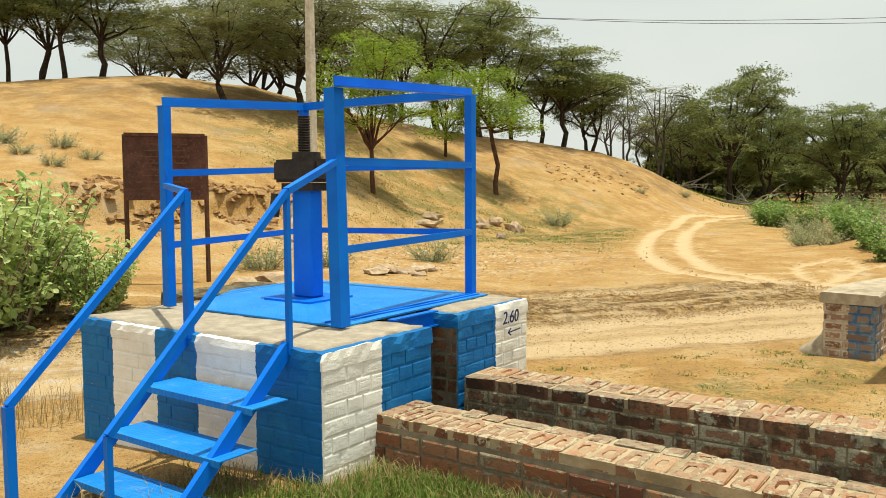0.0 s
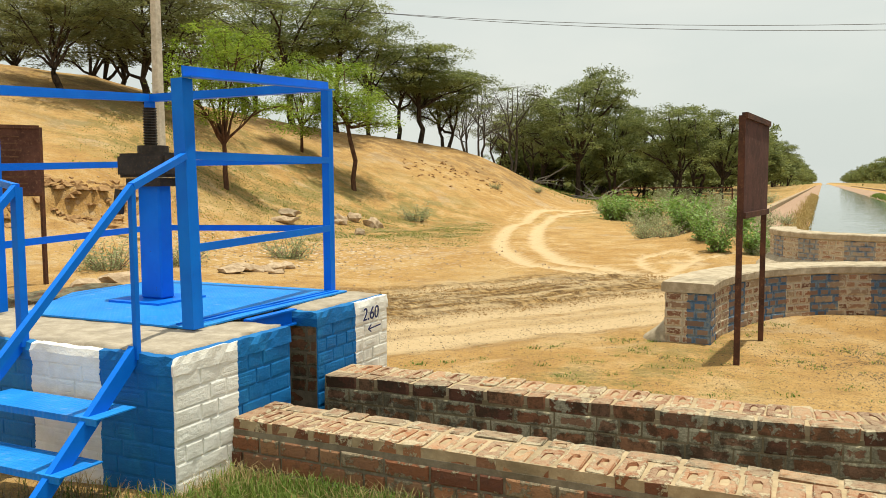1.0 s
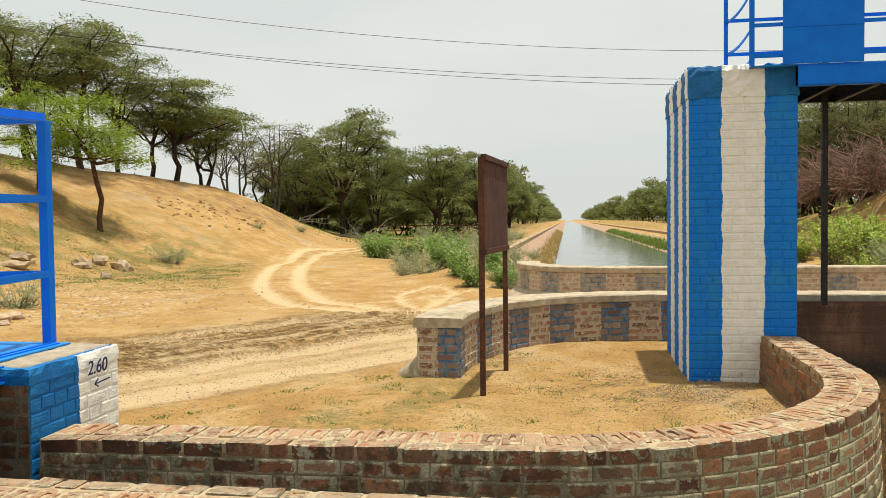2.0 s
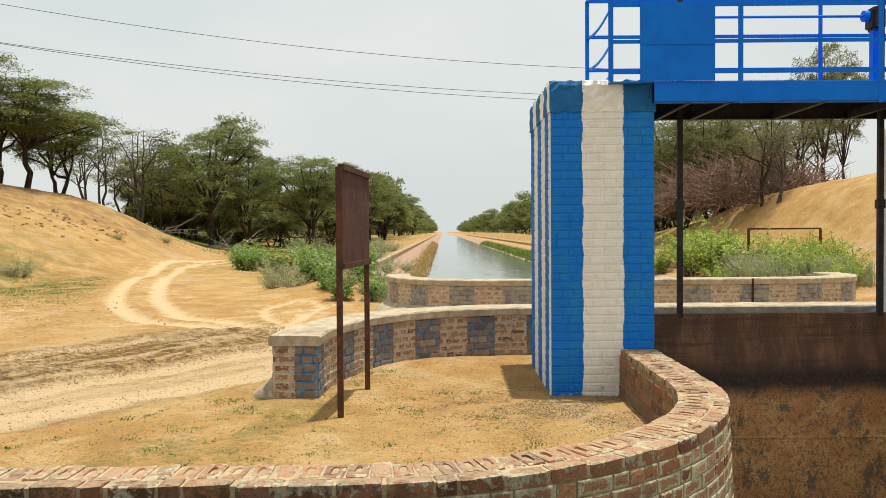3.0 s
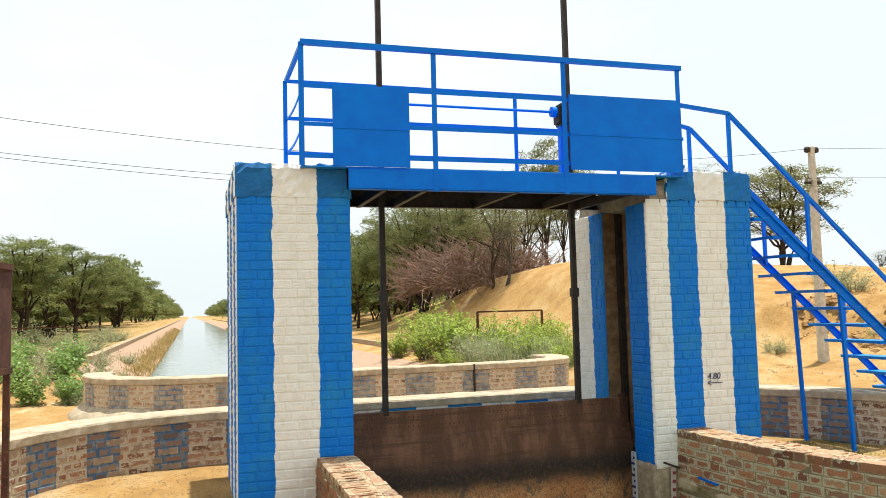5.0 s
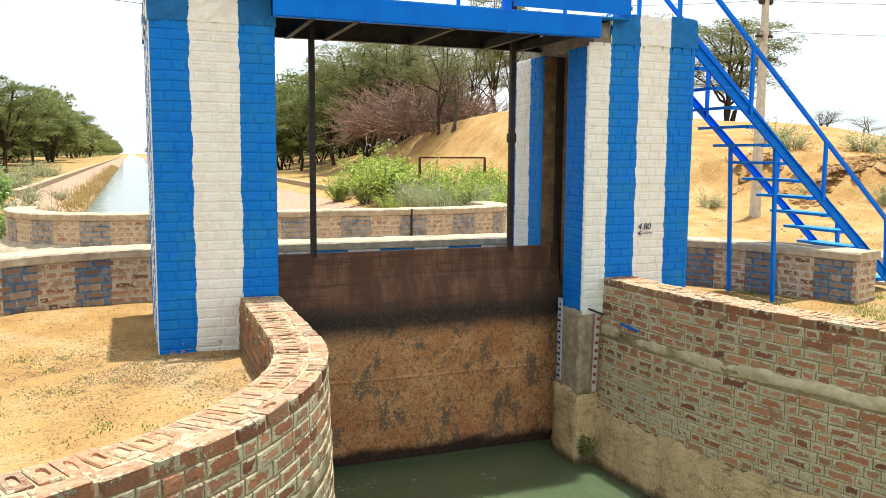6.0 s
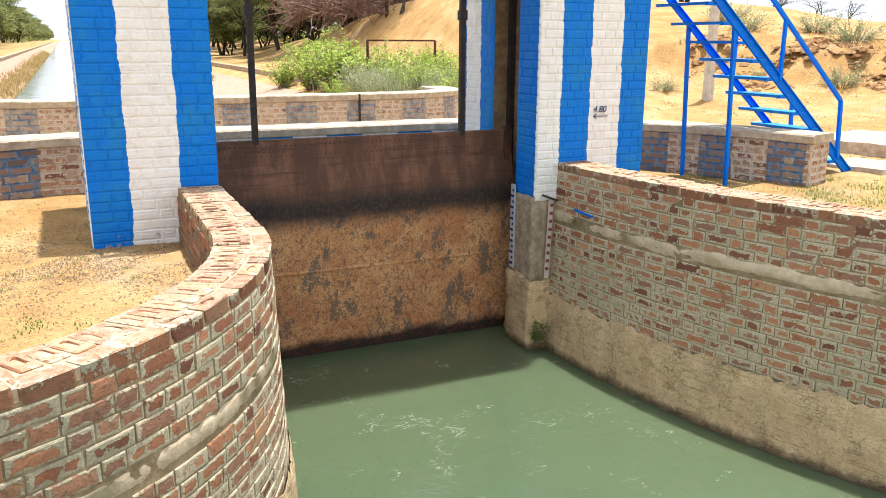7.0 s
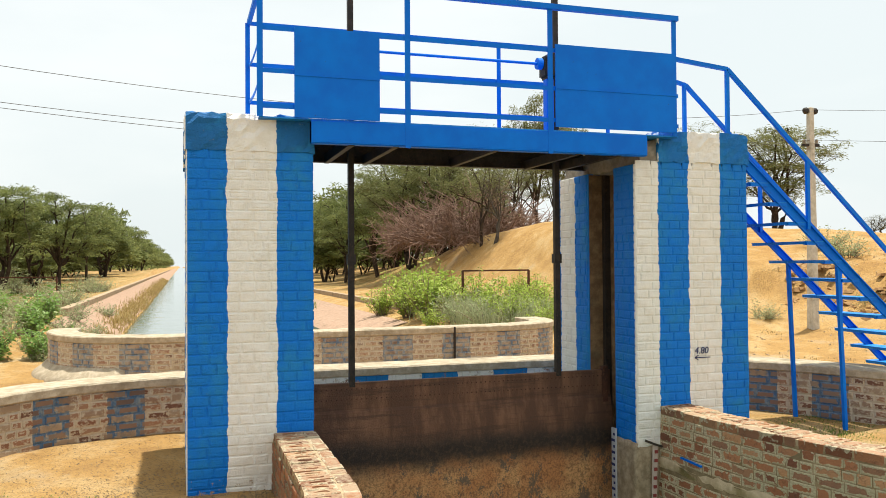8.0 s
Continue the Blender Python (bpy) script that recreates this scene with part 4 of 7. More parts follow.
# ---- parapets of the bridge ----
def make_parapet_paint(name, period, fade, wash=0.0, yc=2.4, fresh=False, bare=0.68):
    m = Nodes(name, 0.8, spec=0.2)
    p = m.pos()
    q = m.xyz(p)
    wob = m.math("MULTIPLY", m.math("SUBTRACT", m.noise(p, 6.0, 4), 0.5), 0.05)
    # distance along the curve, roughly, from the plan
    along = m.math("ADD", m.math("ADD", q[0], m.math("MULTIPLY", m.math("MULTIPLY", m.math("ABSOLUTE", m.math("SUBTRACT", q[1], yc)), 0.75), m.math("SIGN", m.math("SUBTRACT", q[0], 2.7)))), wob)
    f = m.math("GREATER_THAN", m.math("FRACT", m.math("DIVIDE", along, period)), 0.5)
    r = m.random()
    raw = m.ramp(r, [(0.0, (0.15, 0.075, 0.050)), (0.3, (0.30, 0.145, 0.085)), (0.6, (0.36, 0.205, 0.125)), (0.85, (0.27, 0.175, 0.12)), (1.0, (0.38, 0.28, 0.19))])
    n = m.noise(p, 12.0, 6, 0.75)
    at = m.nt.nodes.new("ShaderNodeAttribute")
    at.attribute_name = "core"
    edge = m.math("SUBTRACT", 1.0, at.outputs["Fac"])
    raw = m.mix(m.math("MULTIPLY", m.step(m.math("ADD", n, m.math("MULTIPLY", edge, 0.16)), 0.60, 0.76), 0.85), raw, (0.50, 0.42, 0.31))
    pale = m.mix(m.math("MULTIPLY", m.step(m.math("ADD", n, m.math("MULTIPLY", edge, 0.16)), 0.48, 0.64), 0.9), raw, (0.58, 0.505, 0.39))
    blue = m.mix(m.step(n, 0.40, 0.66), (0.045, 0.150, 0.30), (0.20, 0.27, 0.32))
    hold = m.step(m.math("ADD", edge, m.math("MULTIPLY", m.math("SUBTRACT", n, 0.5), 1.8)), 0.58, 0.80)
    grimy = m.mix(0.45, raw, (0.17, 0.16, 0.15))
    blue = m.mix(hold, grimy, m.mix(m.math("MULTIPLY", n, fade), blue, grimy))
    flake = m.step(m.noise(m.scaled(p, (1.0, 1.0, 1.6)), 22.0, 5, 0.7), 0.50, 0.60)
    pale = m.mix(flake, m.mix(hold, raw, pale), (0.52, 0.44, 0.335))
    c = m.mix(f, blue, pale)
    w = m.math("ADD", m.math("MULTIPLY", m.noise(p, 13.0, 5, 0.7), 0.7), m.math("MULTIPLY", r, 0.40))
    c = m.mix(m.step(w, bare, bare + 0.08), c, raw)
    if fresh:
        # sound paint where the gate shelters the wall
        keep = m.math("MULTIPLY", m.step(q[0], 1.0, 1.2), m.math("SUBTRACT", 1.0, m.step(q[0], 4.3, 4.5)))
        keep = m.math("MULTIPLY", keep, m.math("SUBTRACT", 1.0, m.step(m.noise(p, 10.0, 5, 0.7), 0.56, 0.66)))
        c = m.mix(keep, c, m.mix(f, (0.02, 0.20, 0.50), (0.76, 0.74, 0.68)))
    if wash:
        c = m.mix(m.math("MULTIPLY", m.step(m.noise(p, 9.0, 5, 0.7), 0.32, 0.62), wash), c, (0.64, 0.56, 0.42))
    m.color(c).bump(m.math("ADD", n, m.noise(p, 60.0, 3)), 0.6, 0.008)
    return m.mat


PARAPET_PAINT = make_parapet_paint("worn_parapet_paint", 0.92, 0.35, fresh=True)
PARAPET_FAR_PAINT = make_parapet_paint("faded_parapet_paint", 1.10, 0.5, 0.42, 6.6, bare=0.74)


def build_parapet(name, centre, thick, z0, z1, cap_h, label, material, near, limit, seed, gap=None):
    """Brick parapet with an overhanging concrete cap; the visible face is on the right of the line."""
    w = thing(name, label, "parapet", kind="structure")
    front = offset_path(centre, -thick / 2)
    bm = bmesh.new()
    wall_core(bm, front, thick, z0, z1 - cap_h)
    part("core", bm, material, w)
    lay_bricks(w, front, z0 + 0.02, z1 - cap_h - 0.002, material, near, seed=seed, limit=limit, jitter=0.6)
    lay_bricks(w, offset_path(front, thick)[::-1], z0 + 0.1, z1 - cap_h - 0.002, material, near, seed=seed + 1, single=False, jitter=0.6, rest_name="back_brickwork")
    for (a, b), flip in (((front[0], offset_path(front, thick)[0]), 1), ((front[-1], offset_path(front, thick)[-1]), 0)):
        seg = [b, a] if flip else [a, b]
        lay_bricks(w, seg, z0 + 0.02, z1 - cap_h - 0.002, material, near, seed=seed + 7, limit=60, jitter=0.6)
    rng = random.Random(seed)
    bm = bmesh.new()
    cols = []
    at, total = run_of(centre)
    n = int(total / 0.12)
    for i in range(n + 1):
        x, y, ang = at(total * i / n)
        nx, ny = -math.sin(ang), math.cos(ang)
        ext = 0.03 if i == 0 else (-0.03 if i == n else 0)
        x -= math.cos(ang) * ext
        y -= math.sin(ang) * ext
        h = thick / 2 + 0.035
        j = [rng.uniform(-0.004, 0.004) for _ in range(8)]
        prof = [(-h + 0.012, z1 - cap_h), (-h + j[0], z1 - cap_h + 0.012), (-h + j[1], z1 - 0.016 + j[6]), (-h + 0.014, z1 + j[2]), (h - 0.014, z1 + j[3]), (h + j[4], z1 - 0.016 + j[7]), (h + j[5], z1 - cap_h + 0.012), (h - 0.012, z1 - cap_h)]
        cols.append([bm.verts.new((x + nx * a, y + ny * a, b)) for a, b in prof])
    for c0, c1 in zip(cols, cols[1:]):
        for k in range(8):
            bm.faces.new((c0[k], c0[(k + 1) % 8], c1[(k + 1) % 8], c1[k]))
    bm.faces.new(cols[0])
    bm.faces.new(cols[-1][::-1])
    part("cap", bm, CONCRETE, w, "weathered concrete cap")
    return w


NEAR_LINE = smooth_line([(-2.52, -0.36), (-2.46, 0.35), (-2.15, 1.30), (-1.55, 2.05), (-0.8, 2.45), (0.1, 2.62), (2.7, 2.65), (5.2, 2.58), (6.2, 2.1), (6.95, 1.35), (7.45, 0.45), (7.75, -0.45)])
FAR_LINE = smooth_line([(-2.02, 9.1), (-2.0, 8.4), (-1.75, 7.7), (-1.25, 7.15), (-0.5, 6.88), (0.6, 6.82), (2.7, 6.84), (4.6, 6.87), (5.7, 6.95), (6.45, 7.25), (6.8, 7.8), (6.85, 8.6)])
parapet_near = build_parapet("wall_parapet_near", NEAR_LINE, 0.44, 0.0, 0.70, 0.10, "curved brick parapet with flaking blue and white bands", PARAPET_PAINT, (-1.6, 1.2, 0.3), 300, 41)
parapet_far = build_parapet("wall_parapet_far", FAR_LINE, 0.42, 0.05, 0.80, 0.11, "curved far brick parapet with faded painted bands", PARAPET_FAR_PAINT, (2.0, 6.2, 0.4), 300, 51)


def apron(points, side, wall, low, label):
    """Sloping concrete footing along the outer face of a parapet's end."""
    rng = random.Random(7)
    bm = bmesh.new()
    cols = []
    at, total = run_of(points)
    n = int(total / 0.12)
    for i in range(n + 1):
        x, y, ang = at(total * i / n)
        nx, ny = -math.sin(ang) * side, math.cos(ang) * side
        j = rng.uniform(-0.012, 0.012)
        end = 1.0 if 0 < i < n else 0.85
        prof = [(0.19, low - 0.2), (0.19, low + 0.21 * end), (0.25 + j, low + 0.20 * end + j), (0.36 * end + j, low + 0.10), (0.47 * end + j, low + 0.02), (0.50 * end, low - 0.2)]
        cols.append([bm.verts.new((x + nx * a, y + ny * a, b)) for a, b in prof])
    for c0, c1 in zip(cols, cols[1:]):
        for k in range(6):
            bm.faces.new((c0[k], c0[(k + 1) % 6], c1[(k + 1) % 6], c1[k]))
    bm.faces.new(cols[0])
    bm.faces.new(cols[-1][::-1])
    bmesh.ops.recalc_face_normals(bm, faces=bm.faces[:])
    part("footing", bm, CONCRETE, wall, label, True)


apron(NEAR_LINE[:14], 1, parapet_near, 0.09, "dusty sloping concrete footing")
apron(FAR_LINE[2:30], -1, parapet_far, 0.10, "dusty sloping concrete footing")
bm = bmesh.new()
box(bm, -2.4, 7.6, 2.5, 6.9, -0.25, 0.115)
bevel(bm, 0.02)
tagged(finish("bridge_slab", bm, SAND), "sand-covered concrete bridge slab between the parapets", "bridge deck", kind="structure")
# abutment below the near parapet
bm = bmesh.new()
box(bm, 1.2, 4.3, 2.46, 2.60, -0.5, 0.56)
tagged(finish("wall_bridge_face", bm, GREY_CONCRETE), "grey concrete bridge face above the water", "wall", kind="structure")
# expansion joint in the far parapet
bm = bmesh.new()
box(bm, 4.575, 4.605, 6.61, 6.67, 0.15, 0.80)
part("joint", bm, DARK_STEEL, parapet_far, "dark open joint")


# ---- pillars of the main gate ----
def rough_block(bm, x0, x1, y0, y1, z0, z1, seed, step=0.09, amp=0.012, chip=0.05):
    """A lump of old concrete: gridded box with worn edges."""
    rng = random.Random(seed)
    nx, ny, nz = (max(2, round((b - a) / step)) for a, b in ((x0, x1), (y0, y1), (z0, z1)))
    cache = {}

    def vert(i, j, k):
        key = (i, j, k)
        if key not in cache:
            p = Vector((x0 + (x1 - x0) * i / nx, y0 + (y1 - y0) * j / ny, z0 + (z1 - z0) * k / nz))
            edges = (i in (0, nx)) + (j in (0, ny)) + (k in (0, nz))
            c = Vector(((x0 + x1) / 2, (y0 + y1) / 2, (z0 + z1) / 2))
            if edges >= 2 and k == nz:
                d = p - c
                p -= Vector((math.copysign(1, d.x) if i in (0, nx) else 0, math.copysign(1, d.y) if j in (0, ny) else 0, 1)) * rng.uniform(0.2, 1.0) * chip * 0.6
            p += Vector((rng.uniform(-1, 1), rng.uniform(-1, 1), rng.uniform(-1, 1))) * amp
            cache[key] = bm.verts.new(p)
        return cache[key]

    for i in range(nx):
        for j in range(ny):
            bm.faces.new((vert(i, j, nz), vert(i + 1, j, nz), vert(i + 1, j + 1, nz), vert(i, j + 1, nz)))
            bm.faces.new((vert(i, j, 0), vert(i, j + 1, 0), vert(i + 1, j + 1, 0), vert(i + 1, j, 0)))
    for k in range(nz):
        for i in range(nx):
            bm.faces.new((vert(i, 0, k), vert(i + 1, 0, k), vert(i + 1, 0, k + 1), vert(i, 0, k + 1)))
            bm.faces.new((vert(i, ny, k), vert(i, ny, k + 1), vert(i + 1, ny, k + 1), vert(i + 1, ny, k)))
        for j in range(ny):
            bm.faces.new((vert(0, j, k), vert(0, j, k + 1), vert(0, j + 1, k + 1), vert(0, j + 1, k)))
            bm.faces.new((vert(nx, j, k), vert(nx, j + 1, k), vert(nx, j + 1, k + 1), vert(nx, j, k + 1)))


PIL_TOP = 3.20
STAINED = make_mortar("stained_concrete", (0.26, 0.20, 0.13), (0.47, 0.38, 0.27))
SLOT_BROWN = make_mortar("slot_brown", (0.16, 0.095, 0.05), (0.30, 0.19, 0.10))
pillar_l = thing("pillar", "tall brick gate pillar painted in blue and white stripes", "pillar", group="gate pillars", kind="structure")
bm = bmesh.new()
box(bm, 0.006, 1.05, 0.006, 1.74, -2.3, PIL_TOP - 0.30)
part("core", bm, PILLAR_L_PAINT, pillar_l)
lay_bricks(pillar_l, [(0.006, 0.006), (1.05, 0.006)], -0.12, PIL_TOP - 0.30, PILLAR_L_PAINT, (0.5, 0, 1.5), proud=0.009, gap=0.008, seed=61, limit=300, jitter=0.5)
lay_bricks(pillar_l, [(0.006, 1.74), (0.006, 0.006)], -0.12, PIL_TOP - 0.30, PILLAR_L_PAINT, (0, 0, 1.5), proud=0.009, gap=0.008, seed=62, single=False, jitter=0.5, rest_name="side_brickwork")
lay_bricks(pillar_l, [(1.05, 0.006), (1.05, 1.74)], 0.5, PIL_TOP - 0.30, PILLAR_L_PAINT, (0, 0, 1.5), proud=0.009, gap=0.008, seed=63, single=False, jitter=0.5, rest_name="side_brickwork")
bm = bmesh.new()
rough_block(bm, -0.012, 1.060, -0.012, 1.75, PIL_TOP - 0.31, PIL_TOP + 0.01, 5, 0.055, 0.009, 0.035)
part("cap", bm, PILLAR_L_CAP, pillar_l, "chipped painted concrete cap")

pillar_r = thing("pillar", "tall brick gate pillar painted in stripes beside a gate slot", "pillar", group="gate pillars", kind="structure")
bm = bmesh.new()
box(bm, 4.24, 5.56, 0.006, 0.42, 0.10, PIL_TOP - 0.30)
box(bm, 4.48, 5.56, 0.42, 0.98, -2.3, PIL_TOP - 0.30)
box(bm, 4.24, 5.56, 0.98, 1.70, -0.6, PIL_TOP - 0.30)
part("core", bm, PILLAR_R_PAINT, pillar_r)
lay_bricks(pillar_r, [(4.24, 0.006), (5.56, 0.006)], 0.06, PIL_TOP - 0.26, PILLAR_R_PAINT, (4.9, 0, 1.5), proud=0.009, gap=0.008, seed=71, limit=300, jitter=0.5)
lay_bricks(pillar_r, [(5.56, 0.006), (5.56, 1.70)], 0.0, PIL_TOP - 0.26, PILLAR_R_PAINT, (5.5, 0, 1.5), proud=0.009, gap=0.008, seed=72, single=False, jitter=0.5, rest_name="side_brickwork")
lay_bricks(pillar_r, [(4.24, 0.42), (4.24, 0.006)], 0.14, PIL_TOP - 0.30, PILLAR_R_PAINT, (4.2, 0.2, 1.5), proud=0.009, gap=0.008, seed=74, single=False, jitter=0.5, rest_name="inner_brickwork")
lay_bricks(pillar_r, [(4.24, 1.70), (4.24, 1.00)], 0.55, PIL_TOP - 0.30, PILLAR_R_PAINT, (4.2, 1.3, 1.5), proud=0.009, gap=0.008, seed=73, single=False, jitter=0.5, rest_name="inner_brickwork")
bm = bmesh.new()
rough_block(bm, 4.50, 5.575, -0.012, 1.71, PIL_TOP - 0.27, PIL_TOP + 0.05, 8, 0.055, 0.009, 0.03)
part("cap", bm, PILLAR_R_CAP, pillar_r, "chipped painted concrete cap")
bm = bmesh.new()
rough_block(bm, 4.30, 4.52, 0.02, 1.65, PIL_TOP - 0.31, PIL_TOP - 0.02, 18, chip=0.12)
part("broken_corner", bm, GREY_CONCRETE, pillar_r, "broken bare concrete corner")
bm = bmesh.new()
rough_block(bm, 4.215, 4.62, 0.0, 0.46, -0.76, 0.14, 9, 0.06, 0.012, 0.02)
part("footing", bm, STAINED, pillar_r, "bare stained concrete footing", True)
bm = bmesh.new()
rough_block(bm, 4.185, 4.66, -0.012, 0.50, -2.3, -0.72, 10, 0.07, 0.014, 0.05)
part("plinth", bm, CRACKED_MUD, pillar_r, "mud-stained plinth at the waterline", True)

bm = bmesh.new()
box(bm, 4.468, 4.476, 0.425, 0.975, 0.1, PIL_TOP - 0.31)
box(bm, 4.25, 4.47, 0.972, 0.977, 0.1, PIL_TOP - 0.31)
part("slot_lining", bm, SLOT_BROWN, pillar_r, "bare brown lining of the gate slot")

# ---- main gate leaf ----
GATE_Y = 0.82
gate = thing("sluice_gate", "closed rusty steel sluice gate between the pillars", "sluice gate")
bm = bmesh.new()
prof = [(0.0, 0.76), (0.0, 0.50), (-0.02, 0.47), (-0.045, 0.30), (-0.05, 0.10), (-0.03, -0.06), (-0.03, -0.60), (-0.04, -0.62), (-0.03, -0.65), (-0.03, -1.9)]
cols = [[bm.verts.new((x, GATE_Y + a, b)) for a, b in prof] + [bm.verts.new((x, GATE_Y + 0.06, -1.9)), bm.verts.new((x, GATE_Y + 0.06, 0.76))] for x in (1.06, 4.40)]
m = len(cols[0])
for j in range(m):
    bm.faces.new((cols[0][j], cols[0][(j + 1) % m], cols[1][(j + 1) % m], cols[1][j]))
bm.faces.new(cols[0])
bm.faces.new(cols[1][::-1])
leaf = part("leaf", bm, GATE_RUST, gate, "curved rusty skin plate")
bm = bmesh.new()
for i in range(66):
    x = 1.10 + i * 0.05
    for z in (0.70, 0.60):
        box(bm, x - 0.006, x + 0.006, GATE_Y - 0.005, GATE_Y + 0.01, z - 0.006, z + 0.006)
ob = part("rivets", bm, RUST, leaf)
tagged(ob, kind="stuff")
bm = bmesh.new()
box(bm, 4.30, 4.36, GATE_Y - 0.03, GATE_Y + 0.05, 0.42, 0.80)
part("guide_shoe", bm, RUST, gate)
for x in (1.555, 3.785):
    bm = bmesh.new()
    sweep(bm, [(x, GATE_Y + 0.02, 0.72), (x, GATE_Y + 0.02, 5.6)], rect(0.055, 0.055))
    box(bm, x - 0.04, x + 0.04, GATE_Y - 0.02, GATE_Y + 0.06, 1.92, 2.02)
    part("lifting_rod", bm, DARK_STEEL, gate, "long dark steel lifting rod")
bm = bmesh.new()
box(bm, 4.40, 4.475, 0.50, 0.70, -1.9, 3.05)
box(bm, 4.40, 4.475, 0.90, 0.96, -1.9, 3.05)
tagged(finish("gate_guide", bm, DARK_STEEL), "dark rusty steel guide channel in the pillar slot", "gate guide", kind="structure")

# ---- operating deck over the gate ----
DX0, DX1, DY0, DY1, DZ = 0.585, 4.66, -0.12, 1.20, 3.16
deck = thing("gate_deck", "bright blue steel operating deck with railings above the gate", "steel deck")
bm = bmesh.new()
sweep(bm, [(1.02, DY0, 3.06), (4.30, DY0, 3.06)], channel_iron(0.20, -0.07))
part("front_beam", bm, BLUE_PAINT, deck)
bm = bmesh.new()
sweep(bm, [(1.02, DY1, 3.06), (4.30, DY1, 3.06)], channel_iron(0.20, 0.07))
part("back_beam", bm, DARK_STEEL, deck)
bm = bmesh.new()
box(bm, DX0, DX1, DY0, DY1, DZ, DZ + 0.012)
part("floor_plate", bm, CHEQUER, deck)
for x in (1.35, 1.75, 3.55, 3.98, 2.7):
    bm = bmesh.new()
    sweep(bm, [(x, DY0 + 0.02, 3.0), (x, DY1, 3.0)], channel_iron(0.09, 0.05))
    part("cross_joist", bm, DARK_STEEL, deck)
RZ = (3.56, 3.92, 4.33)
for x, y in ((DX0 + 0.03, DY0), (1.90, DY0), (3.29, DY0), (DX1 - 0.02, DY0), (DX0 + 0.03, DY1), (3.30, DY1), (DX1 - 0.02, DY1)):
    bm = bmesh.new()
    z0 = 2.95 if (y == DY0 and 1 < x < 4) else DZ + 0.01
    top = RZ[2]
    beam(bm, (x, y - 0.012, z0), (x, y - 0.012, top), angle_iron(0.05 if y == DY0 else 0.045))
    part("post", bm, BLUE_PAINT, deck)
for z in (3.26, RZ[0], RZ[1], RZ[2]):
    bm = bmesh.new()
    beam(bm, (DX0, DY0 - 0.004, z), (DX1, DY0 - 0.004, z + 0.01), rect(0.008, 0.038) if z < RZ[2] else rect(0.05, 0.05))
    part("rail", bm, BLUE_PAINT, deck)
for z in (RZ[0] - 0.02, RZ[1], RZ[2]):
    bm = bmesh.new()
    beam(bm, (DX0, DY1, z), (DX1, DY1, z), rect(0.008, 0.04))
    part("back_rail", bm, BLUE_PAINT, deck)
for z0, z1 in ((3.26, 3.26), (RZ[0], RZ[0] - 0.02), (RZ[1], RZ[1] - 0.02)):
    bm = bmesh.new()
    pts = [(DX0 + 0.02, DY0 + (DY1 - DY0) * i / 6, z0 + (z1 - z0) * i / 6 - 0.05 * math.sin(math.pi * i / 6)) for i in range(7)]
    sweep(bm, pts, rect(0.006, 0.035))
    part("side_rail", bm, BLUE_PAINT, deck, "slightly sagging blue side rail", True)
bm = bmesh.new()
beam(bm, (DX0 + 0.02, DY0, RZ[2]), (DX0 + 0.02, DY1, RZ[2]), rect(0.04, 0.04))
part("side_top_rail", bm, BLUE_PAINT, deck)
for x0, x1, z0, z1, t in ((0.875, 1.615, 3.17, 3.94, 0.0), (3.31, 4.62, 3.20, 3.98, 0.0)):
    bm = bmesh.new()
    box(bm, x0, x1, DY0 - 0.032, DY0 - 0.018, z0, z1)
    zm = z0 + 0.46 * (z1 - z0)
    box(bm, x0, x1, DY0 - 0.038, DY0 - 0.034, zm, zm + 0.010)
    part("cover_panel", bm, BLUE_PAINT, deck, "plain blue sheet-metal panel hung on the railing")

# shaft and gearbox on the deck
hoist = thing("gate_hoist", "blue drive shaft with a dark gearbox on the deck", "gate hoist")
bm = bmesh.new()
sweep(bm, [(1.2, 0.66, 4.00), (3.52, 0.66, 4.00)], circle(0.015))
part("drive_shaft", bm, BLUE_PAINT, hoist)
bm = bmesh.new()
box(bm, 3.55, 3.70, 0.56, 0.76, 3.84, 4.09)
bevel(bm, 0.03, 2)
part("gearbox", bm, DARK_STEEL, hoist, "dark oily gearbox")
bm = bmesh.new()
box(bm, 3.58, 3.66, 0.62, 0.70, 3.17, 3.84)
part("pedestal", bm, BLUE_PAINT, hoist)
bm = bmesh.new()
sweep(bm, [(3.49, 0.66, 4.00), (3.545, 0.66, 4.00)], circle(0.06, 16))
part("coupling", bm, BLUE_PAINT, hoist)

# ---- stair to the deck ----
stair = thing("steel_stair", "blue open steel stair with grey-blue treads beside the pillar", "stair")
SY0, SY1 = 0.04, 0.79
SX0, SZ0, SLOPE = 5.30, 3.18, -0.865


def sz(x):
    return SZ0 + SLOPE * (x - SX0)


for y, w in ((SY0, 0.11), (SY1, 0.08)):
    bm = bmesh.new()
    sweep(bm, [(5.28, y, sz(5.28)), (8.98, y, sz(8.98))], channel_iron(w, 0.035))
    part("stringer", bm, BLUE_PAINT, stair)
for k in range(15):
    z = 3.00 - 0.205 * k
    x = SX0 + (z - SZ0) / SLOPE
    bm = bmesh.new()
    box(bm, x - 0.13, x + 0.11, SY0 - 0.02, SY1 + 0.10, z - 0.05, z - 0.042)
    box(bm, x - 0.128, x - 0.120, SY0, SY1 + 0.09, z - 0.075, z - 0.0505)
    step = part("tread", bm, CHEQUER, stair)
    bm = bmesh.new()
    box(bm, x - 0.12, x + 0.10, SY0 - 0.025, SY0 + 0.03, z - 0.082, z - 0.052)
    part("bracket", bm, BLUE_PAINT, step)
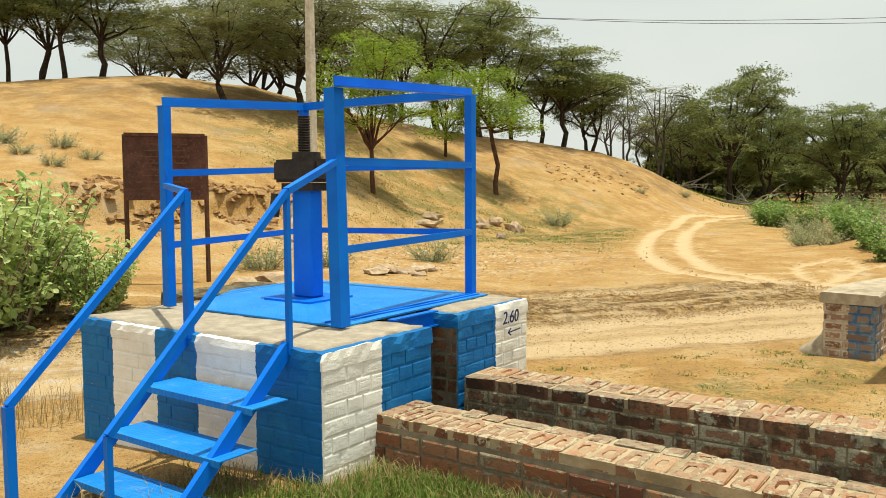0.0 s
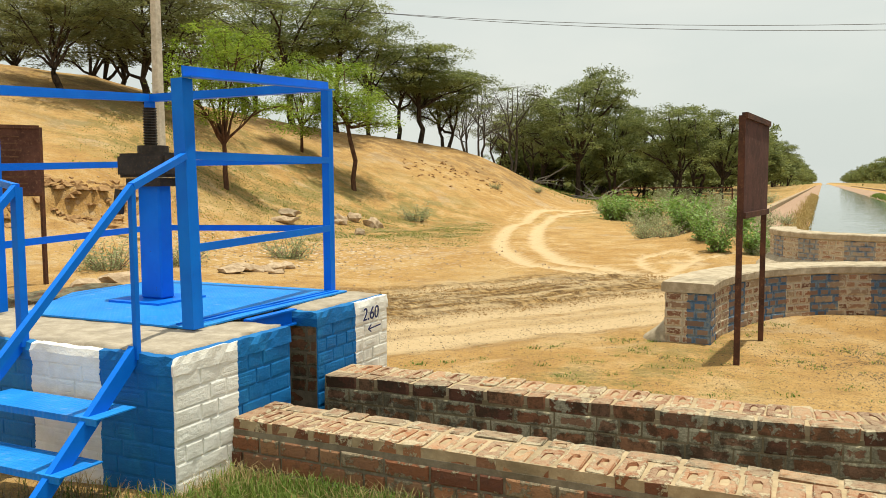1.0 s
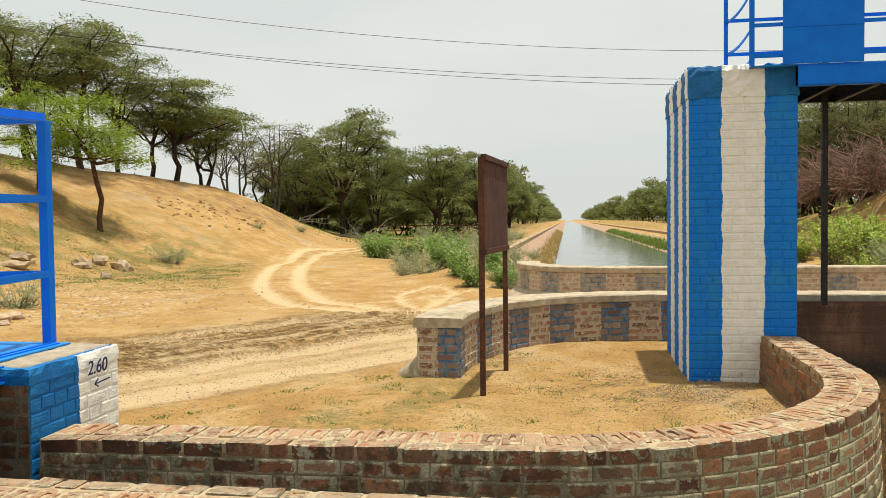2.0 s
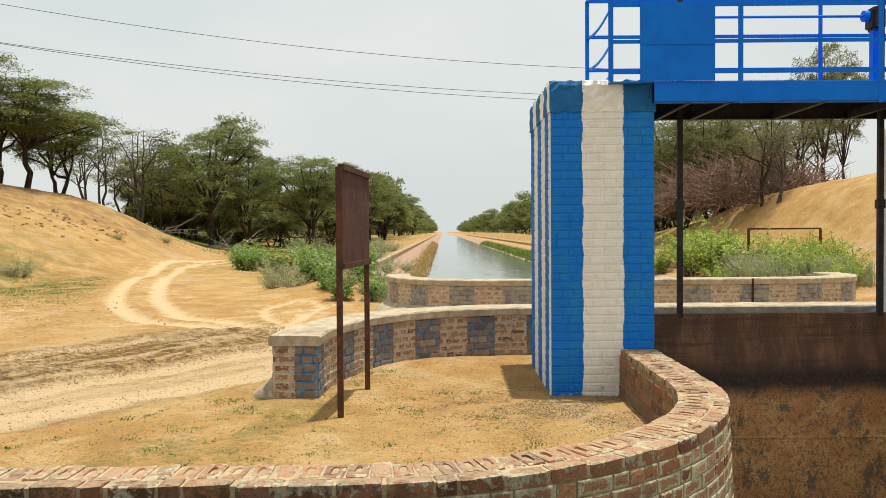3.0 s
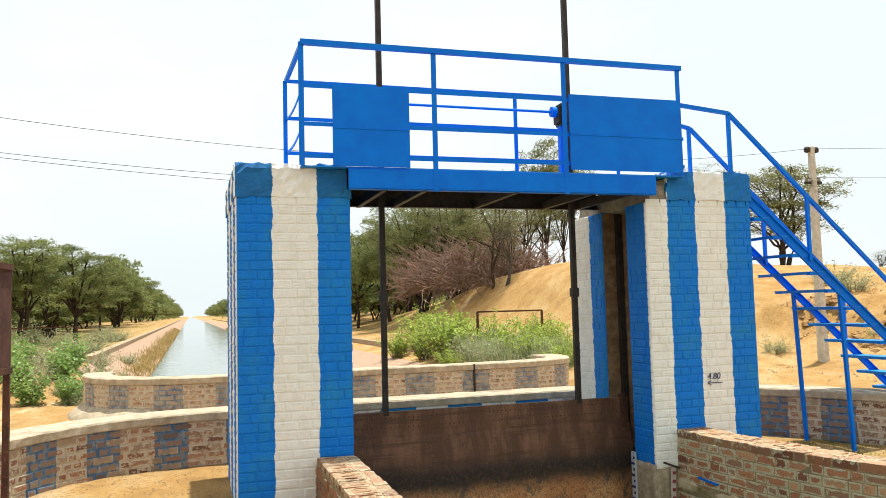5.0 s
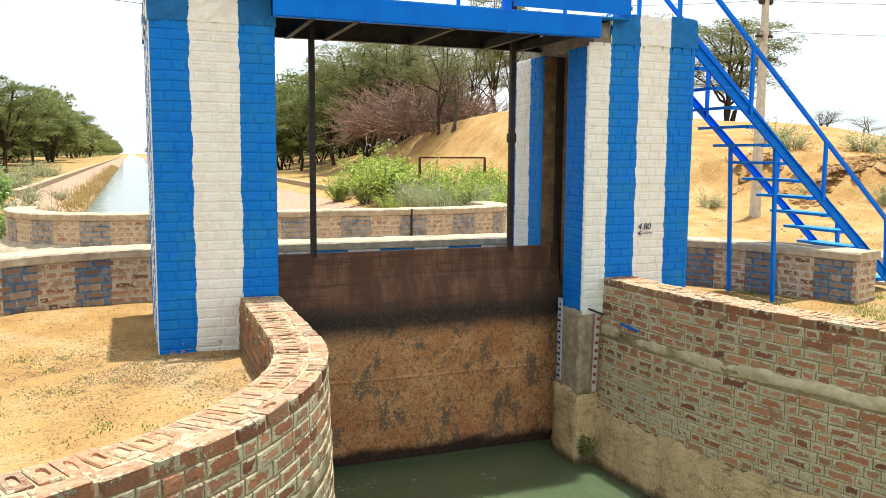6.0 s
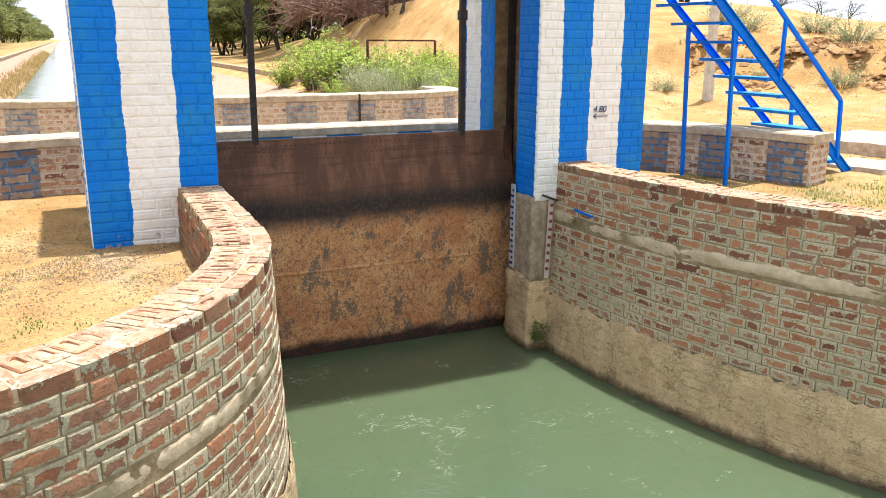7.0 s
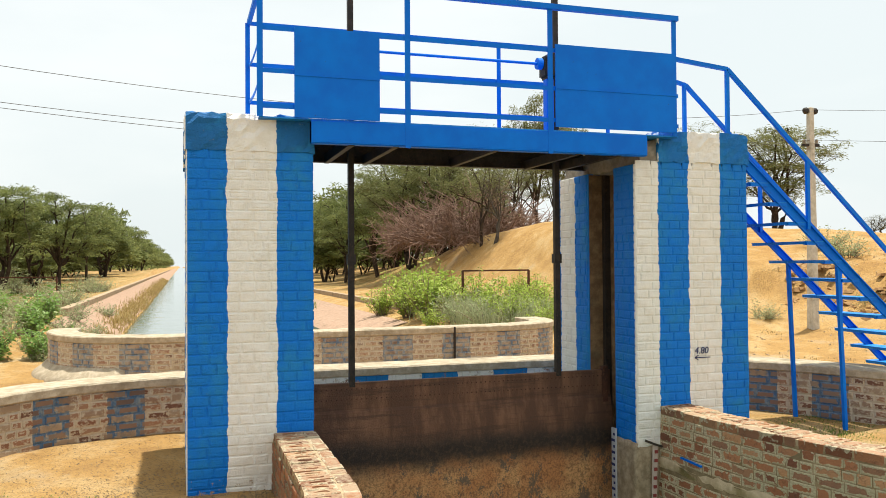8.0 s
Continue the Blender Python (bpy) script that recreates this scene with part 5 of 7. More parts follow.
for y in (SY0, SY1):
    bm = bmesh.new()
    pts = [(4.72, y - 0.02, 3.98), (5.35, y - 0.02, 3.92), (8.55, y - 0.02, 1.02)]
    if y == SY1:
        pts = [(5.10, y, 3.98), (5.38, y, 3.92), (8.55, y, 1.02)]
    for a, b in zip(pts, pts[1:]):
        beam(bm, a, b, rect(0.04, 0.04))
    part("handrail", bm, BLUE_PAINT, stair)
    for x, top in ((5.35, 3.92), (6.36, 3.02), (7.50, 1.98)):
        bm = bmesh.new()
        beam(bm, (x, y - 0.02, sz(x)), (x, y - 0.02, top), rect(0.036, 0.036))
        part("baluster", bm, BLUE_PAINT, stair)
    bm = bmesh.new()
    beam(bm, (8.55, y - 0.02, 1.02), (8.60, y - 0.02, sz(8.6)), rect(0.04, 0.04))
    part("newel", bm, BLUE_PAINT, stair)
    bm = bmesh.new()
    beam(bm, (6.84, y, -0.02), (6.76, y, sz(6.76)), rect(0.038, 0.038))
    part("leg", bm, BLUE_PAINT, stair)

# ---- side outlet: two painted blocks and a platform ----
BLK_TOP = 0.892
SCREED = make_mortar("dusty_screed", (0.32, 0.27, 0.205), (0.46, 0.395, 0.31))


def outlet_block(name, x0, x1, y0, y1, label, seed, near, pier_paint):
    b = thing(name, label, "brick pier", group="outlet piers", kind="structure")
    bm = bmesh.new()
    box(bm, x0, x1, y0, y1, -0.6, BLK_TOP - 0.09)
    part("core", bm, pier_paint, b)
    if y0 > -5:
        bm = bmesh.new()
        box(bm, x0, x1 - 0.004, y0 - 0.003, y0 + 0.02, -0.55, BLK_TOP - 0.10)
        part("bare_face", bm, DARK_MORTAR, b, "unpainted damp face towards the channel")
    lay_bricks(b, [(x0, y0), (x1, y0)], -0.17, BLK_TOP - 0.09, pier_paint if y0 < -5 else BRICK_DARK, near, proud=0.004, gap=0.005, seed=seed, limit=150, jitter=1.0)
    lay_bricks(b, [(x1, y0), (x1, y1)], -0.17, BLK_TOP - 0.09, pier_paint, near, proud=0.005, gap=0.006, seed=seed + 1, limit=90, jitter=1.0)
    lay_bricks(b, [(x0, y1), (x0, y0)], -0.17, BLK_TOP - 0.09, pier_paint, near, proud=0.006, gap=0.007, seed=seed + 2, limit=60, jitter=0.8)
    if y0 < -5:
        lay_bricks(b, [(x1, y1), (x0, y1)], -0.3, BLK_TOP - 0.09, BRICK_DARK, near, proud=0.006, gap=0.007, seed=seed + 3, limit=60, jitter=0.8)
    bm = bmesh.new()
    rough_block(bm, x0 - 0.007, x1 + 0.007, y0 - 0.007, y1 + 0.007, BLK_TOP - 0.095, BLK_TOP, seed, 0.05, 0.003, 0.022)
    for f in bm.faces:
        f.material_index = 0
    part("cap", bm, pier_paint, b, "worn concrete cap with painted edges")
    bm = bmesh.new()
    rough_block(bm, x0 + 0.03, x1 - 0.035, y0 + 0.03, y1 - 0.03, BLK_TOP - 0.05, BLK_TOP + 0.009, seed + 4, 0.09, 0.004, 0.01)
    part("screed", bm, SCREED, b, "dusty bare concrete top", True)
    return b


outlet_block("outlet_pier", -6.14, -4.05, -5.79, -4.88, "low brick pier with blue and white stripes and dusty top", 81, (-4.5, -5.8, 0.5), PIER_NEAR_PAINT)
pier_far = outlet_block("outlet_pier", -6.13, -4.19, -4.40, -3.50, "low brick pier with peeling blue and white paint", 91, (-4.2, -4.2, 0.5), PIER_FAR_PAINT)
bm = bmesh.new()
box(bm, -6.0, -5.7, -5.02, -4.38, -0.5, 0.80)
rough_block(bm, -6.80, -6.29, -4.72, -3.75, 0.2, 0.89, 66, 0.08, 0.008, 0.03)
tagged(finish("wall_outlet_head", bm, BRICK_DARK), "dark damp brick head wall inside the outlet", "wall", kind="structure")

PZ = 0.905
platform = thing("outlet_platform", "bright blue steel platform with railings on the outlet", "steel platform")
bm = bmesh.new()
corners = ((-5.74, -5.26), (-4.40, -5.26), (-4.46, -3.60), (-6.27, -3.60), (-6.27, -4.45))
low, high = ([bm.verts.new((x, y, z)) for x, y in corners] for z in (PZ, PZ + 0.010))
bm.faces.new(low[::-1])
bm.faces.new(high)
for k in range(5):
    bm.faces.new((low[k], low[(k + 1) % 5], high[(k + 1) % 5], high[k]))
part("floor_plate", bm, CHEQUER, platform, "blue chequered floor plate")
for p, q in (((-4.38, -4.87), (-4.38, -4.41)), ((-6.24, -4.45), (-6.24, -3.64))):
    bm = bmesh.new()
    sweep(bm, [(*p, PZ - 0.05), (*q, PZ - 0.05)], channel_iron(0.10, 0.05))
    part("edge_beam", bm, BLUE_PAINT, platform)
for k in range(2):
    bm = bmesh.new()
    x = -4.50 - 0.06 * k
    box(bm, x - 0.006, x + 0.006, -5.22, -3.66, PZ + 0.010, PZ + 0.018)
    part("weld_strip", bm, BLUE_PAINT, platform)
P_SE, P_NE, P_SW, P_NW = (-4.395, -5.30), (-4.56, -3.66), (-5.88, -5.32), (-6.22, -3.69)
TOPS = {P_SE: 2.25, P_NE: 2.355, P_SW: 2.235, P_NW: 2.355}
MIDS = {P_SE: 1.845, P_NE: 1.86, P_SW: 1.80, P_NW: 1.86}
LOWS = {P_SE: 1.345, P_NE: 1.372, P_SW: 1.325, P_NW: 1.348}
for (x, y), w in ((P_SE, 0.078), (P_NE, 0.06), (P_SW, 0.06), (P_NW, 0.06)):
    bm = bmesh.new()
    beam(bm, (x + (0.03 if w > 0.07 else 0), y, PZ + 0.01), (x, y, TOPS[x, y]), angle_iron(w, 0.009))
    part("post", bm, BLUE_PAINT, platform)
for a, b in ((P_SE, P_NE), (P_NE, P_NW), (P_NW, P_SW)):
    for heights, w in ((TOPS, 0.06), (MIDS, 0.045), (LOWS, 0.045)):
        bm = bmesh.new()
        beam(bm, (*a, heights[a]), (*b, heights[b]), angle_iron(w, 0.007) if heights is TOPS else rect(0.010, w))
        part("rail", bm, BLUE_PAINT, platform)

# steps up to it
for x, w in ((-4.27, 0.075), (-5.06, 0.075)):
    bm = bmesh.new()
    sweep(bm, [(x, -5.78, 0.90), (x, -6.62, 0.10)], channel_iron(0.075, 0.035))
    part("stringer", bm, BLUE_PAINT, platform)
    bm = bmesh.new()
    top = (x, -5.79, 1.68)
    end = (x, -6.80, 0.70)
    beam(bm, top, end, rect(0.032, 0.032) if x > -5 else rect(0.036, 0.036))
    other = P_SE if x > -5 else P_SW
    beam(bm, (other[0], other[1], 1.84 if x > -5 else 1.72), top, rect(0.034, 0.034))
    part("handrail", bm, BLUE_PAINT, platform)
    for y, z0, z1 in ((-5.79, 0.86, 1.68), (-6.80, 0.05, 0.70)):
        bm = bmesh.new()
        beam(bm, (x, y, z0), (x, y, z1), rect(0.042, 0.042) if x < -5 else rect(0.026, 0.026))
        part("baluster", bm, BLUE_PAINT, platform)
for k in range(4):
    z, y = 0.66 - 0.195 * k, -5.99 - 0.20 * k
    bm = bmesh.new()
    box(bm, -5.05, -4.20, y - 0.115, y + 0.115, z - 0.006, z)
    box(bm, -5.045, -4.205, y - 0.113, y - 0.106, z - 0.032, z - 0.0065)
    part("tread", bm, CHEQUER, platform, "blue chequered tread")

# spindle column
spindle = thing("gate_spindle", "blue column with a black gear head and threaded spindle", "gate hoist")
SPX, SPY = -5.40, -4.50
bm = bmesh.new()
box(bm, SPX - 0.22, SPX + 0.22, SPY - 0.22, SPY + 0.22, PZ + 0.010, PZ + 0.024)
part("base_plate", bm, BLUE_PAINT, spindle)
bm = bmesh.new()
box(bm, SPX - 0.095, SPX + 0.095, SPY - 0.06, SPY + 0.06, PZ + 0.025, 1.70)
bevel(bm, 0.012)
part("column", bm, BLUE_PAINT, spindle)
bm = bmesh.new()
box(bm, SPX - 0.21, SPX + 0.21, SPY - 0.13, SPY + 0.13, 1.74, 1.90)
bevel(bm, 0.02, 2)
box(bm, SPX - 0.15, SPX + 0.15, SPY - 0.10, SPY + 0.10, 1.68, 1.735)
head = part("gear_head", bm, DARK_STEEL, spindle, "black greasy gear head")
bm = bmesh.new()
sweep(bm, [(SPX, SPY, 1.90), (SPX, SPY, 1.95)], circle(0.10, 16))
part("nut", bm, DARK_STEEL, head)
bm = bmesh.new()
pts = []
for i in range(15):
    z = 1.94 + 0.018 * i
    pts += [(z, 0.038), (z + 0.009, 0.048)]
tube(bm, [(SPX - 0.02, SPY, z) for z, r in pts], [r for z, r in pts], 10)
part("threaded_spindle", bm, DARK_STEEL, spindle)
bm = bmesh.new()
sweep(bm, [(SPX - 0.16, SPY - 0.14, 1.66), (SPX - 0.17, SPY - 0.16, 1.50)], rect(0.05, 0.05))
part("grease_box", bm, DARK_STEEL, head)


# ---- notice boards ----
PLATE_RUST = make_rust("rusty_sheet", (0.065, 0.028, 0.022), (0.115, 0.050, 0.038), (0.16, 0.080, 0.055), 0.8)
FADED = make_rust("faded_lettering", (0.085, 0.040, 0.028), (0.145, 0.070, 0.045), (0.21, 0.11, 0.065), 3.0)
def notice_board(p, q, z0, z1, zb, label, lines):
    ob = thing("notice_board", label, "notice board", group="notice boards")
    for x, y in (p, q):
        bm = bmesh.new()
        beam(bm, (x, y, min(gz(x, y), z0) - 0.05), (x, y, z1), angle_iron(0.05, 0.006))
        part("post", bm, RUST, ob)
    a, b = Vector((*p, 0)), Vector((*q, 0))
    d = (b - a).normalized()
    n = Vector((d.y, -d.x, 0))
    c = (a + b) / 2
    half = (b - a).length / 2
    bm = bmesh.new()
    sweep(bm, [a + Vector((0, 0, (zb + z1) / 2)), b + Vector((0, 0, (zb + z1) / 2))], rect(0.012, z1 - zb - 0.02))
    plate = part("plate", bm, PLATE_RUST, ob, "rust-brown steel plate")
    for s, e in (((a.x, a.y, z1), (b.x, b.y, z1)), ((a.x, a.y, zb), (b.x, b.y, zb))):
        bm = bmesh.new()
        beam(bm, s, e, rect(0.05, 0.05))
        part("frame_bar", bm, RUST, ob)
    rng = random.Random(4)
    for k in range(lines):
        z = z1 - 0.14 - k * (z1 - zb - 0.2) / max(lines, 1)
        w = half * rng.uniform(0.5, 0.75)
        bm = bmesh.new()
        s = c + n * 0.010 - d * w
        e = c + n * 0.010 + d * w
        sweep(bm, [(s.x, s.y, z), (e.x, e.y, z)], rect(0.004, 0.018))
        part("faded_line", bm, FADED, plate, "faded unreadable line of paint")
    return ob


notice_board((-1.955, -1.20), (-1.84, 0.08), 0.05, 2.26, 1.40, "rusty brown steel notice board on two posts in the sand", 0)
notice_board((-12.20, -1.42), (-11.53, -0.47), 0.25, 2.53, 1.57, "rusty notice board with faded lettering near the bushes", 8)


# ---- plants ----
LEAF_DARK = make_leaf("acacia_leaf", (0.068, 0.088, 0.026), (0.190, 0.218, 0.068), (0.330, 0.360, 0.120))
LEAF_OLIVE = make_leaf("dry_acacia_leaf", (0.130, 0.140, 0.050), (0.190, 0.200, 0.075), (0.27, 0.27, 0.11))
LEAF_BRIGHT = make_leaf("fresh_leaf", (0.110, 0.185, 0.016), (0.250, 0.355, 0.040), (0.400, 0.480, 0.095))
LEAF_BUSH = make_leaf("lush_leaf", (0.190, 0.270, 0.040), (0.370, 0.470, 0.085), (0.560, 0.630, 0.180))
LEAF_BROAD = make_leaf("broad_leaf", (0.190, 0.290, 0.070), (0.480, 0.600, 0.210), (0.700, 0.740, 0.420), 0.38, 0.5)
LEAF_GREY = make_leaf("grey_shrub_leaf", (0.230, 0.280, 0.120), (0.370, 0.400, 0.220), (0.480, 0.490, 0.300))
GRASS_GREEN = make_leaf("green_grass", (0.085, 0.150, 0.022), (0.160, 0.240, 0.042), (0.270, 0.320, 0.085))
GRASS_DRY = make_leaf("dry_grass", (0.260, 0.190, 0.080), (0.360, 0.280, 0.130), (0.460, 0.370, 0.190))
REED = make_leaf("yellow_reed", (0.28, 0.20, 0.07), (0.44, 0.33, 0.13), (0.56, 0.45, 0.21))
BARK = make_bark("bark", (0.030, 0.022, 0.016), (0.085, 0.062, 0.045))
BARK_GREY = make_bark("grey_bark", (0.055, 0.046, 0.038), (0.13, 0.11, 0.09))
BARK_RED = make_bark("reddish_bark", (0.060, 0.030, 0.020), (0.13, 0.070, 0.045))
TWIG = make_bark("dead_twigs", (0.17, 0.12, 0.09), (0.34, 0.25, 0.19))


def mesh_of(name, verts, faces, material, smooth=False):
    me = bpy.data.meshes.new(name)
    me.from_pydata(verts, [], faces)
    if smooth:
        me.polygons.foreach_set("use_smooth", [True] * len(me.polygons))
    me.materials.append(material)
    me.update()
    return me


def limb(verts, faces, pts, radii, n):
    base = len(verts)
    for i, p in enumerate(pts):
        d = pts[min(i + 1, len(pts) - 1)] - pts[max(i - 1, 0)]
        d = d / max(np.linalg.norm(d), 1e-9)
        ref = np.array((0, 0, 1.0)) if abs(d[2]) < 0.9 else np.array((1.0, 0, 0))
        s = np.cross(d, ref)
        s /= np.linalg.norm(s)
        u = np.cross(s, d)
        for k in range(n):
            a = 2 * math.pi * k / n
            verts.append(tuple(p + (s * math.cos(a) + u * math.sin(a)) * radii[i]))
    for i in range(len(pts) - 1):
        for k in range(n):
            a, b = base + i * n + k, base + i * n + (k + 1) % n
            faces.append((a, b, b + n, a + n))


def leaf_cards(rng, centres, spread, size, flat, per, ratio=0.42):
    """Small separate leaves in tight sprays round the given places, as quads."""
    c = np.repeat(np.asarray(centres), per, axis=0)
    n = len(c)
    d = rng.normal(0, 1, (n, 3))
    d *= (rng.uniform(0, 1, n) ** 0.5 / np.linalg.norm(d, axis=1))[:, None]
    c = c + d * np.array(spread) * 1.6
    a = rng.normal(0, 1, (n, 3)) * np.array((1, 1, flat))
    a /= np.linalg.norm(a, axis=1)[:, None]
    b = rng.normal(0, 1, (n, 3)) * np.array((1, 1, 0.8))
    b -= a * (a * b).sum(1)[:, None]
    b /= np.linalg.norm(b, axis=1)[:, None] + 1e-9
    s = size * rng.uniform(0.6, 1.3, n)[:, None]
    a, b = a * s, b * s * ratio
    v = np.stack([c - a, c - b * 0.9, c + a, c + b * 0.9], 1).reshape(-1, 3)
    f = np.arange(4 * n).reshape(-1, 4)
    return v.tolist(), f.tolist()


def pad_leaves(rng, pads, radii, thick, per, size, ratio, arch):
    """Slim leaflets that fill flat, slightly arched pads of foliage."""
    c = np.repeat(pads, per, axis=0)
    rad = np.repeat(radii, per)
    n = len(c)
    a = rng.uniform(0, 2 * math.pi, n)
    q = np.sqrt(rng.uniform(0, 1, n)) * rng.uniform(0.55, 1.0, n)
    off = np.column_stack([np.cos(a) * q, np.sin(a) * q, rng.normal(0, 0.5, n) * thick - arch * q * q]) * rad[:, None]
    c = c + off
    d = np.column_stack([np.cos(a), np.sin(a), np.zeros(n)]) * 0.5 + rng.normal(0, 0.6, (n, 3)) * np.array((1, 1, 0.55))
    d /= np.linalg.norm(d, axis=1)[:, None]
    u = np.cross(d, rng.normal(0, 0.55, (n, 3)) + np.array((0, 0, 1.0)))
    u /= np.linalg.norm(u, axis=1)[:, None] + 1e-9
    s = size * rng.uniform(0.55, 1.35, n)[:, None]
    v = np.stack([c - d * s, c + d * s * 0.5 + u * s * ratio, c + d * s - u * s * ratio * 0.6], 1).reshape(-1, 3)
    return v.tolist(), np.arange(3 * n).reshape(-1, 3).tolist()


def tree_kind(name, seed, height, width, trunk_r, leaf, bark, fork=0.25, base=0.42, limbs=5, subs=4, twigs=3, per=110, leaf_size=0.075, pad=0.62, thick=0.22, arch=0.25, stems=1, lean=0.0, ratio=0.30, dome=0.38):
    """Meshes of a thorn tree: leaning trunk, limbs that arch outwards, finer branches, twigs, and flat pads of fine leaves in tiers."""
    rng = np.random.default_rng(seed)
    verts, faces, pads = [], [], []
    half = width / 2

    def arm(p, q, r0, r1, n, sides, rise):
        """A bent limb from p to q that climbs first and spreads later."""
        t = np.linspace(0, 1, n + 1)[:, None]
        mid = p + (q - p) * np.array((0.38, 0.38, rise)) + rng.normal(0, 0.05, 3) * np.linalg.norm(q - p)
        pts = (1 - t) ** 2 * p + 2 * t * (1 - t) * mid + t * t * q
        pts[1:-1] += rng.normal(0, 0.025, (n - 1, 3)) * np.linalg.norm(q - p)
        limb(verts, faces, list(pts), list(np.linspace(r0, r1, n + 1)), sides)
        return pts

    for s in range(stems):
        a0 = rng.uniform(0, 2 * math.pi)
        root = np.array((0.16 * s * math.cos(a0), 0.16 * s * math.sin(a0), -0.3))
        tilt = 0.0 if stems == 1 else 0.20 * half
        top = np.array((lean * height * fork + tilt * math.cos(a0), tilt * math.sin(a0), height * fork * rng.uniform(0.85, 1.15)))
        stem = arm(root, top, trunk_r, trunk_r * 0.72, 4, 8, 0.5)
        fork_at = stem[-1]
        count = limbs if stems == 1 else max(2, limbs // stems + 1)
        for j in range(count):
            a = a0 + 2 * math.pi * (j + rng.uniform(-0.3, 0.3)) / count
            reach = half * (rng.uniform(0.45, 0.8) if j else 0.2)
            rho = reach / half
            tip = np.array((lean * height * 0.5 + reach * math.cos(a), reach * math.sin(a), height * (base + (1 - base) * (rng.uniform(0.15, 0.8) if j else 0.75)) * (1 - dome * 0.5 * rho * rho)))
            pts = arm(fork_at, tip, trunk_r * rng.uniform(0.42, 0.58), trunk_r * 0.16, 5, 5, 0.55)
            for k in range(subs):
                u = 0.35 + 0.65 * (k + 1) / subs
                p = pts[min(int(u * 5), 5)]
                b = a + rng.uniform(-1.3, 1.3)
                out_to = half * rng.uniform(0.18, 0.42)
                q = p + np.array((math.cos(b) * out_to, math.sin(b) * out_to, height * rng.uniform(-0.02, 0.16)))
                q[2] = min(q[2], height * (1 - dome * min((q[0] ** 2 + q[1] ** 2) / half ** 2, 1.3)) - 0.1)
                sp = arm(p, q, trunk_r * 0.17, trunk_r * 0.07, 3, 3, 0.6)
                pads.append(q)
                for w in range(twigs):
                    p2 = sp[rng.integers(1, 4)]
                    b2 = rng.uniform(0, 2 * math.pi)
                    ln = pad * rng.uniform(0.7, 1.7)
                    e = p2 + np.array((math.cos(b2) * ln, math.sin(b2) * ln, rng.uniform(-0.15, 0.55) * pad))
                    e[2] = min(e[2], height * (1 - dome * min((e[0] ** 2 + e[1] ** 2) / half ** 2, 1.3)))
                    arm(p2, e, trunk_r * 0.075, 0.006, 2, 3, 0.5)
                    pads.append(e)
    pads = np.array(pads)
    wide = np.percentile(np.hypot(pads[:, 0] - lean * height * 0.5, pads[:, 1]), 95) + pad * 0.6
    k = np.array((half / wide, half / wide, height / (np.percentile(pads[:, 2], 95) + 0.1)))
    crest = 0.88 * height

    def settle(v):
        v = np.asarray(v) * k
        v[:, 2] = np.where(v[:, 2] > crest, crest + (v[:, 2] - crest) * 0.35, v[:, 2])
        return v

    verts = settle(verts).tolist()
    radii = pad * rng.uniform(0.65, 1.25, len(pads))
    lv, lf = pad_leaves(rng, settle(pads), radii, thick, per, leaf_size, ratio, arch)
    return mesh_of("trunk", verts, faces, bark, True), mesh_of("crown", lv, lf, leaf), name, width, height


def plant(kind, x, y, width, height, turn, label, group, category="tree"):
    trunk, crown, name, w, h = kind
    ob = thing(name, label, category, (x, y, gz(x, y) - 0.05), group)
    ob.rotation_euler = (0, 0, turn)
    ob.scale = (width / w, width / w, height / h)
    for nm, me in (("trunk", trunk), ("crown", crown)):
        c = new(nm, me)
        c.parent = ob
    return ob


GROVE_A = tree_kind("acacia_tree", 11, 8.0, 10.0, 0.24, LEAF_DARK, BARK, 0.20, 0.24, 10, 5, 4, 105, 0.120, 0.88, 0.27, 0.26, ratio=0.36, dome=0.55)
GROVE_B = tree_kind("acacia_tree", 12, 8.0, 9.0, 0.20, LEAF_DARK, BARK, 0.18, 0.22, 9, 5, 4, 95, 0.120, 0.88, 0.28, 0.26, stems=2, ratio=0.36, dome=0.55)
UMBRELLA = tree_kind("acacia_tree", 21, 8.0, 8.0, 0.18, LEAF_DARK, BARK, 0.30, 0.40, 8, 5, 3, 130, 0.095, 0.85, 0.26, 0.22, ratio=0.36)
AIRY_A = tree_kind("acacia_tree", 13, 8.5, 8.0, 0.15, LEAF_DARK, BARK, 0.28, 0.34, 8, 5, 4, 75, 0.085, 0.76, 0.20, 0.15, lean=0.10, ratio=0.36)
AIRY_B = tree_kind("acacia_tree", 24, 8.5, 8.0, 0.15, LEAF_DARK, BARK, 0.24, 0.30, 8, 5, 4, 75, 0.085, 0.76, 0.22, 0.15, stems=2, ratio=0.36)
OLIVE_A = tree_kind("acacia_tree", 14, 7.0, 6.5, 0.14, LEAF_OLIVE, BARK, 0.18, 0.18, 8, 5, 4, 74, 0.090, 0.62, 0.34, 0.25, stems=2, ratio=0.36)
OLIVE_B = tree_kind("acacia_tree", 25, 7.0, 6.5, 0.14, LEAF_OLIVE, BARK, 0.15, 0.16, 9, 5, 4, 68, 0.090, 0.62, 0.36, 0.25, stems=3, ratio=0.36)
DRY_TREE = tree_kind("thorn_tree", 26, 7.0, 6.0, 0.10, LEAF_OLIVE, BARK, 0.26, 0.26, 7, 5, 5, 34, 0.070, 0.62, 0.35, 0.1, stems=2, ratio=0.36)
BARE_TREE = tree_kind("bare_tree", 15, 6.5, 5.0, 0.10, LEAF_OLIVE, BARK_GREY, 0.26, 0.30, 7, 6, 6, 5, 0.06, 0.60, 0.4, 0.0, stems=2)
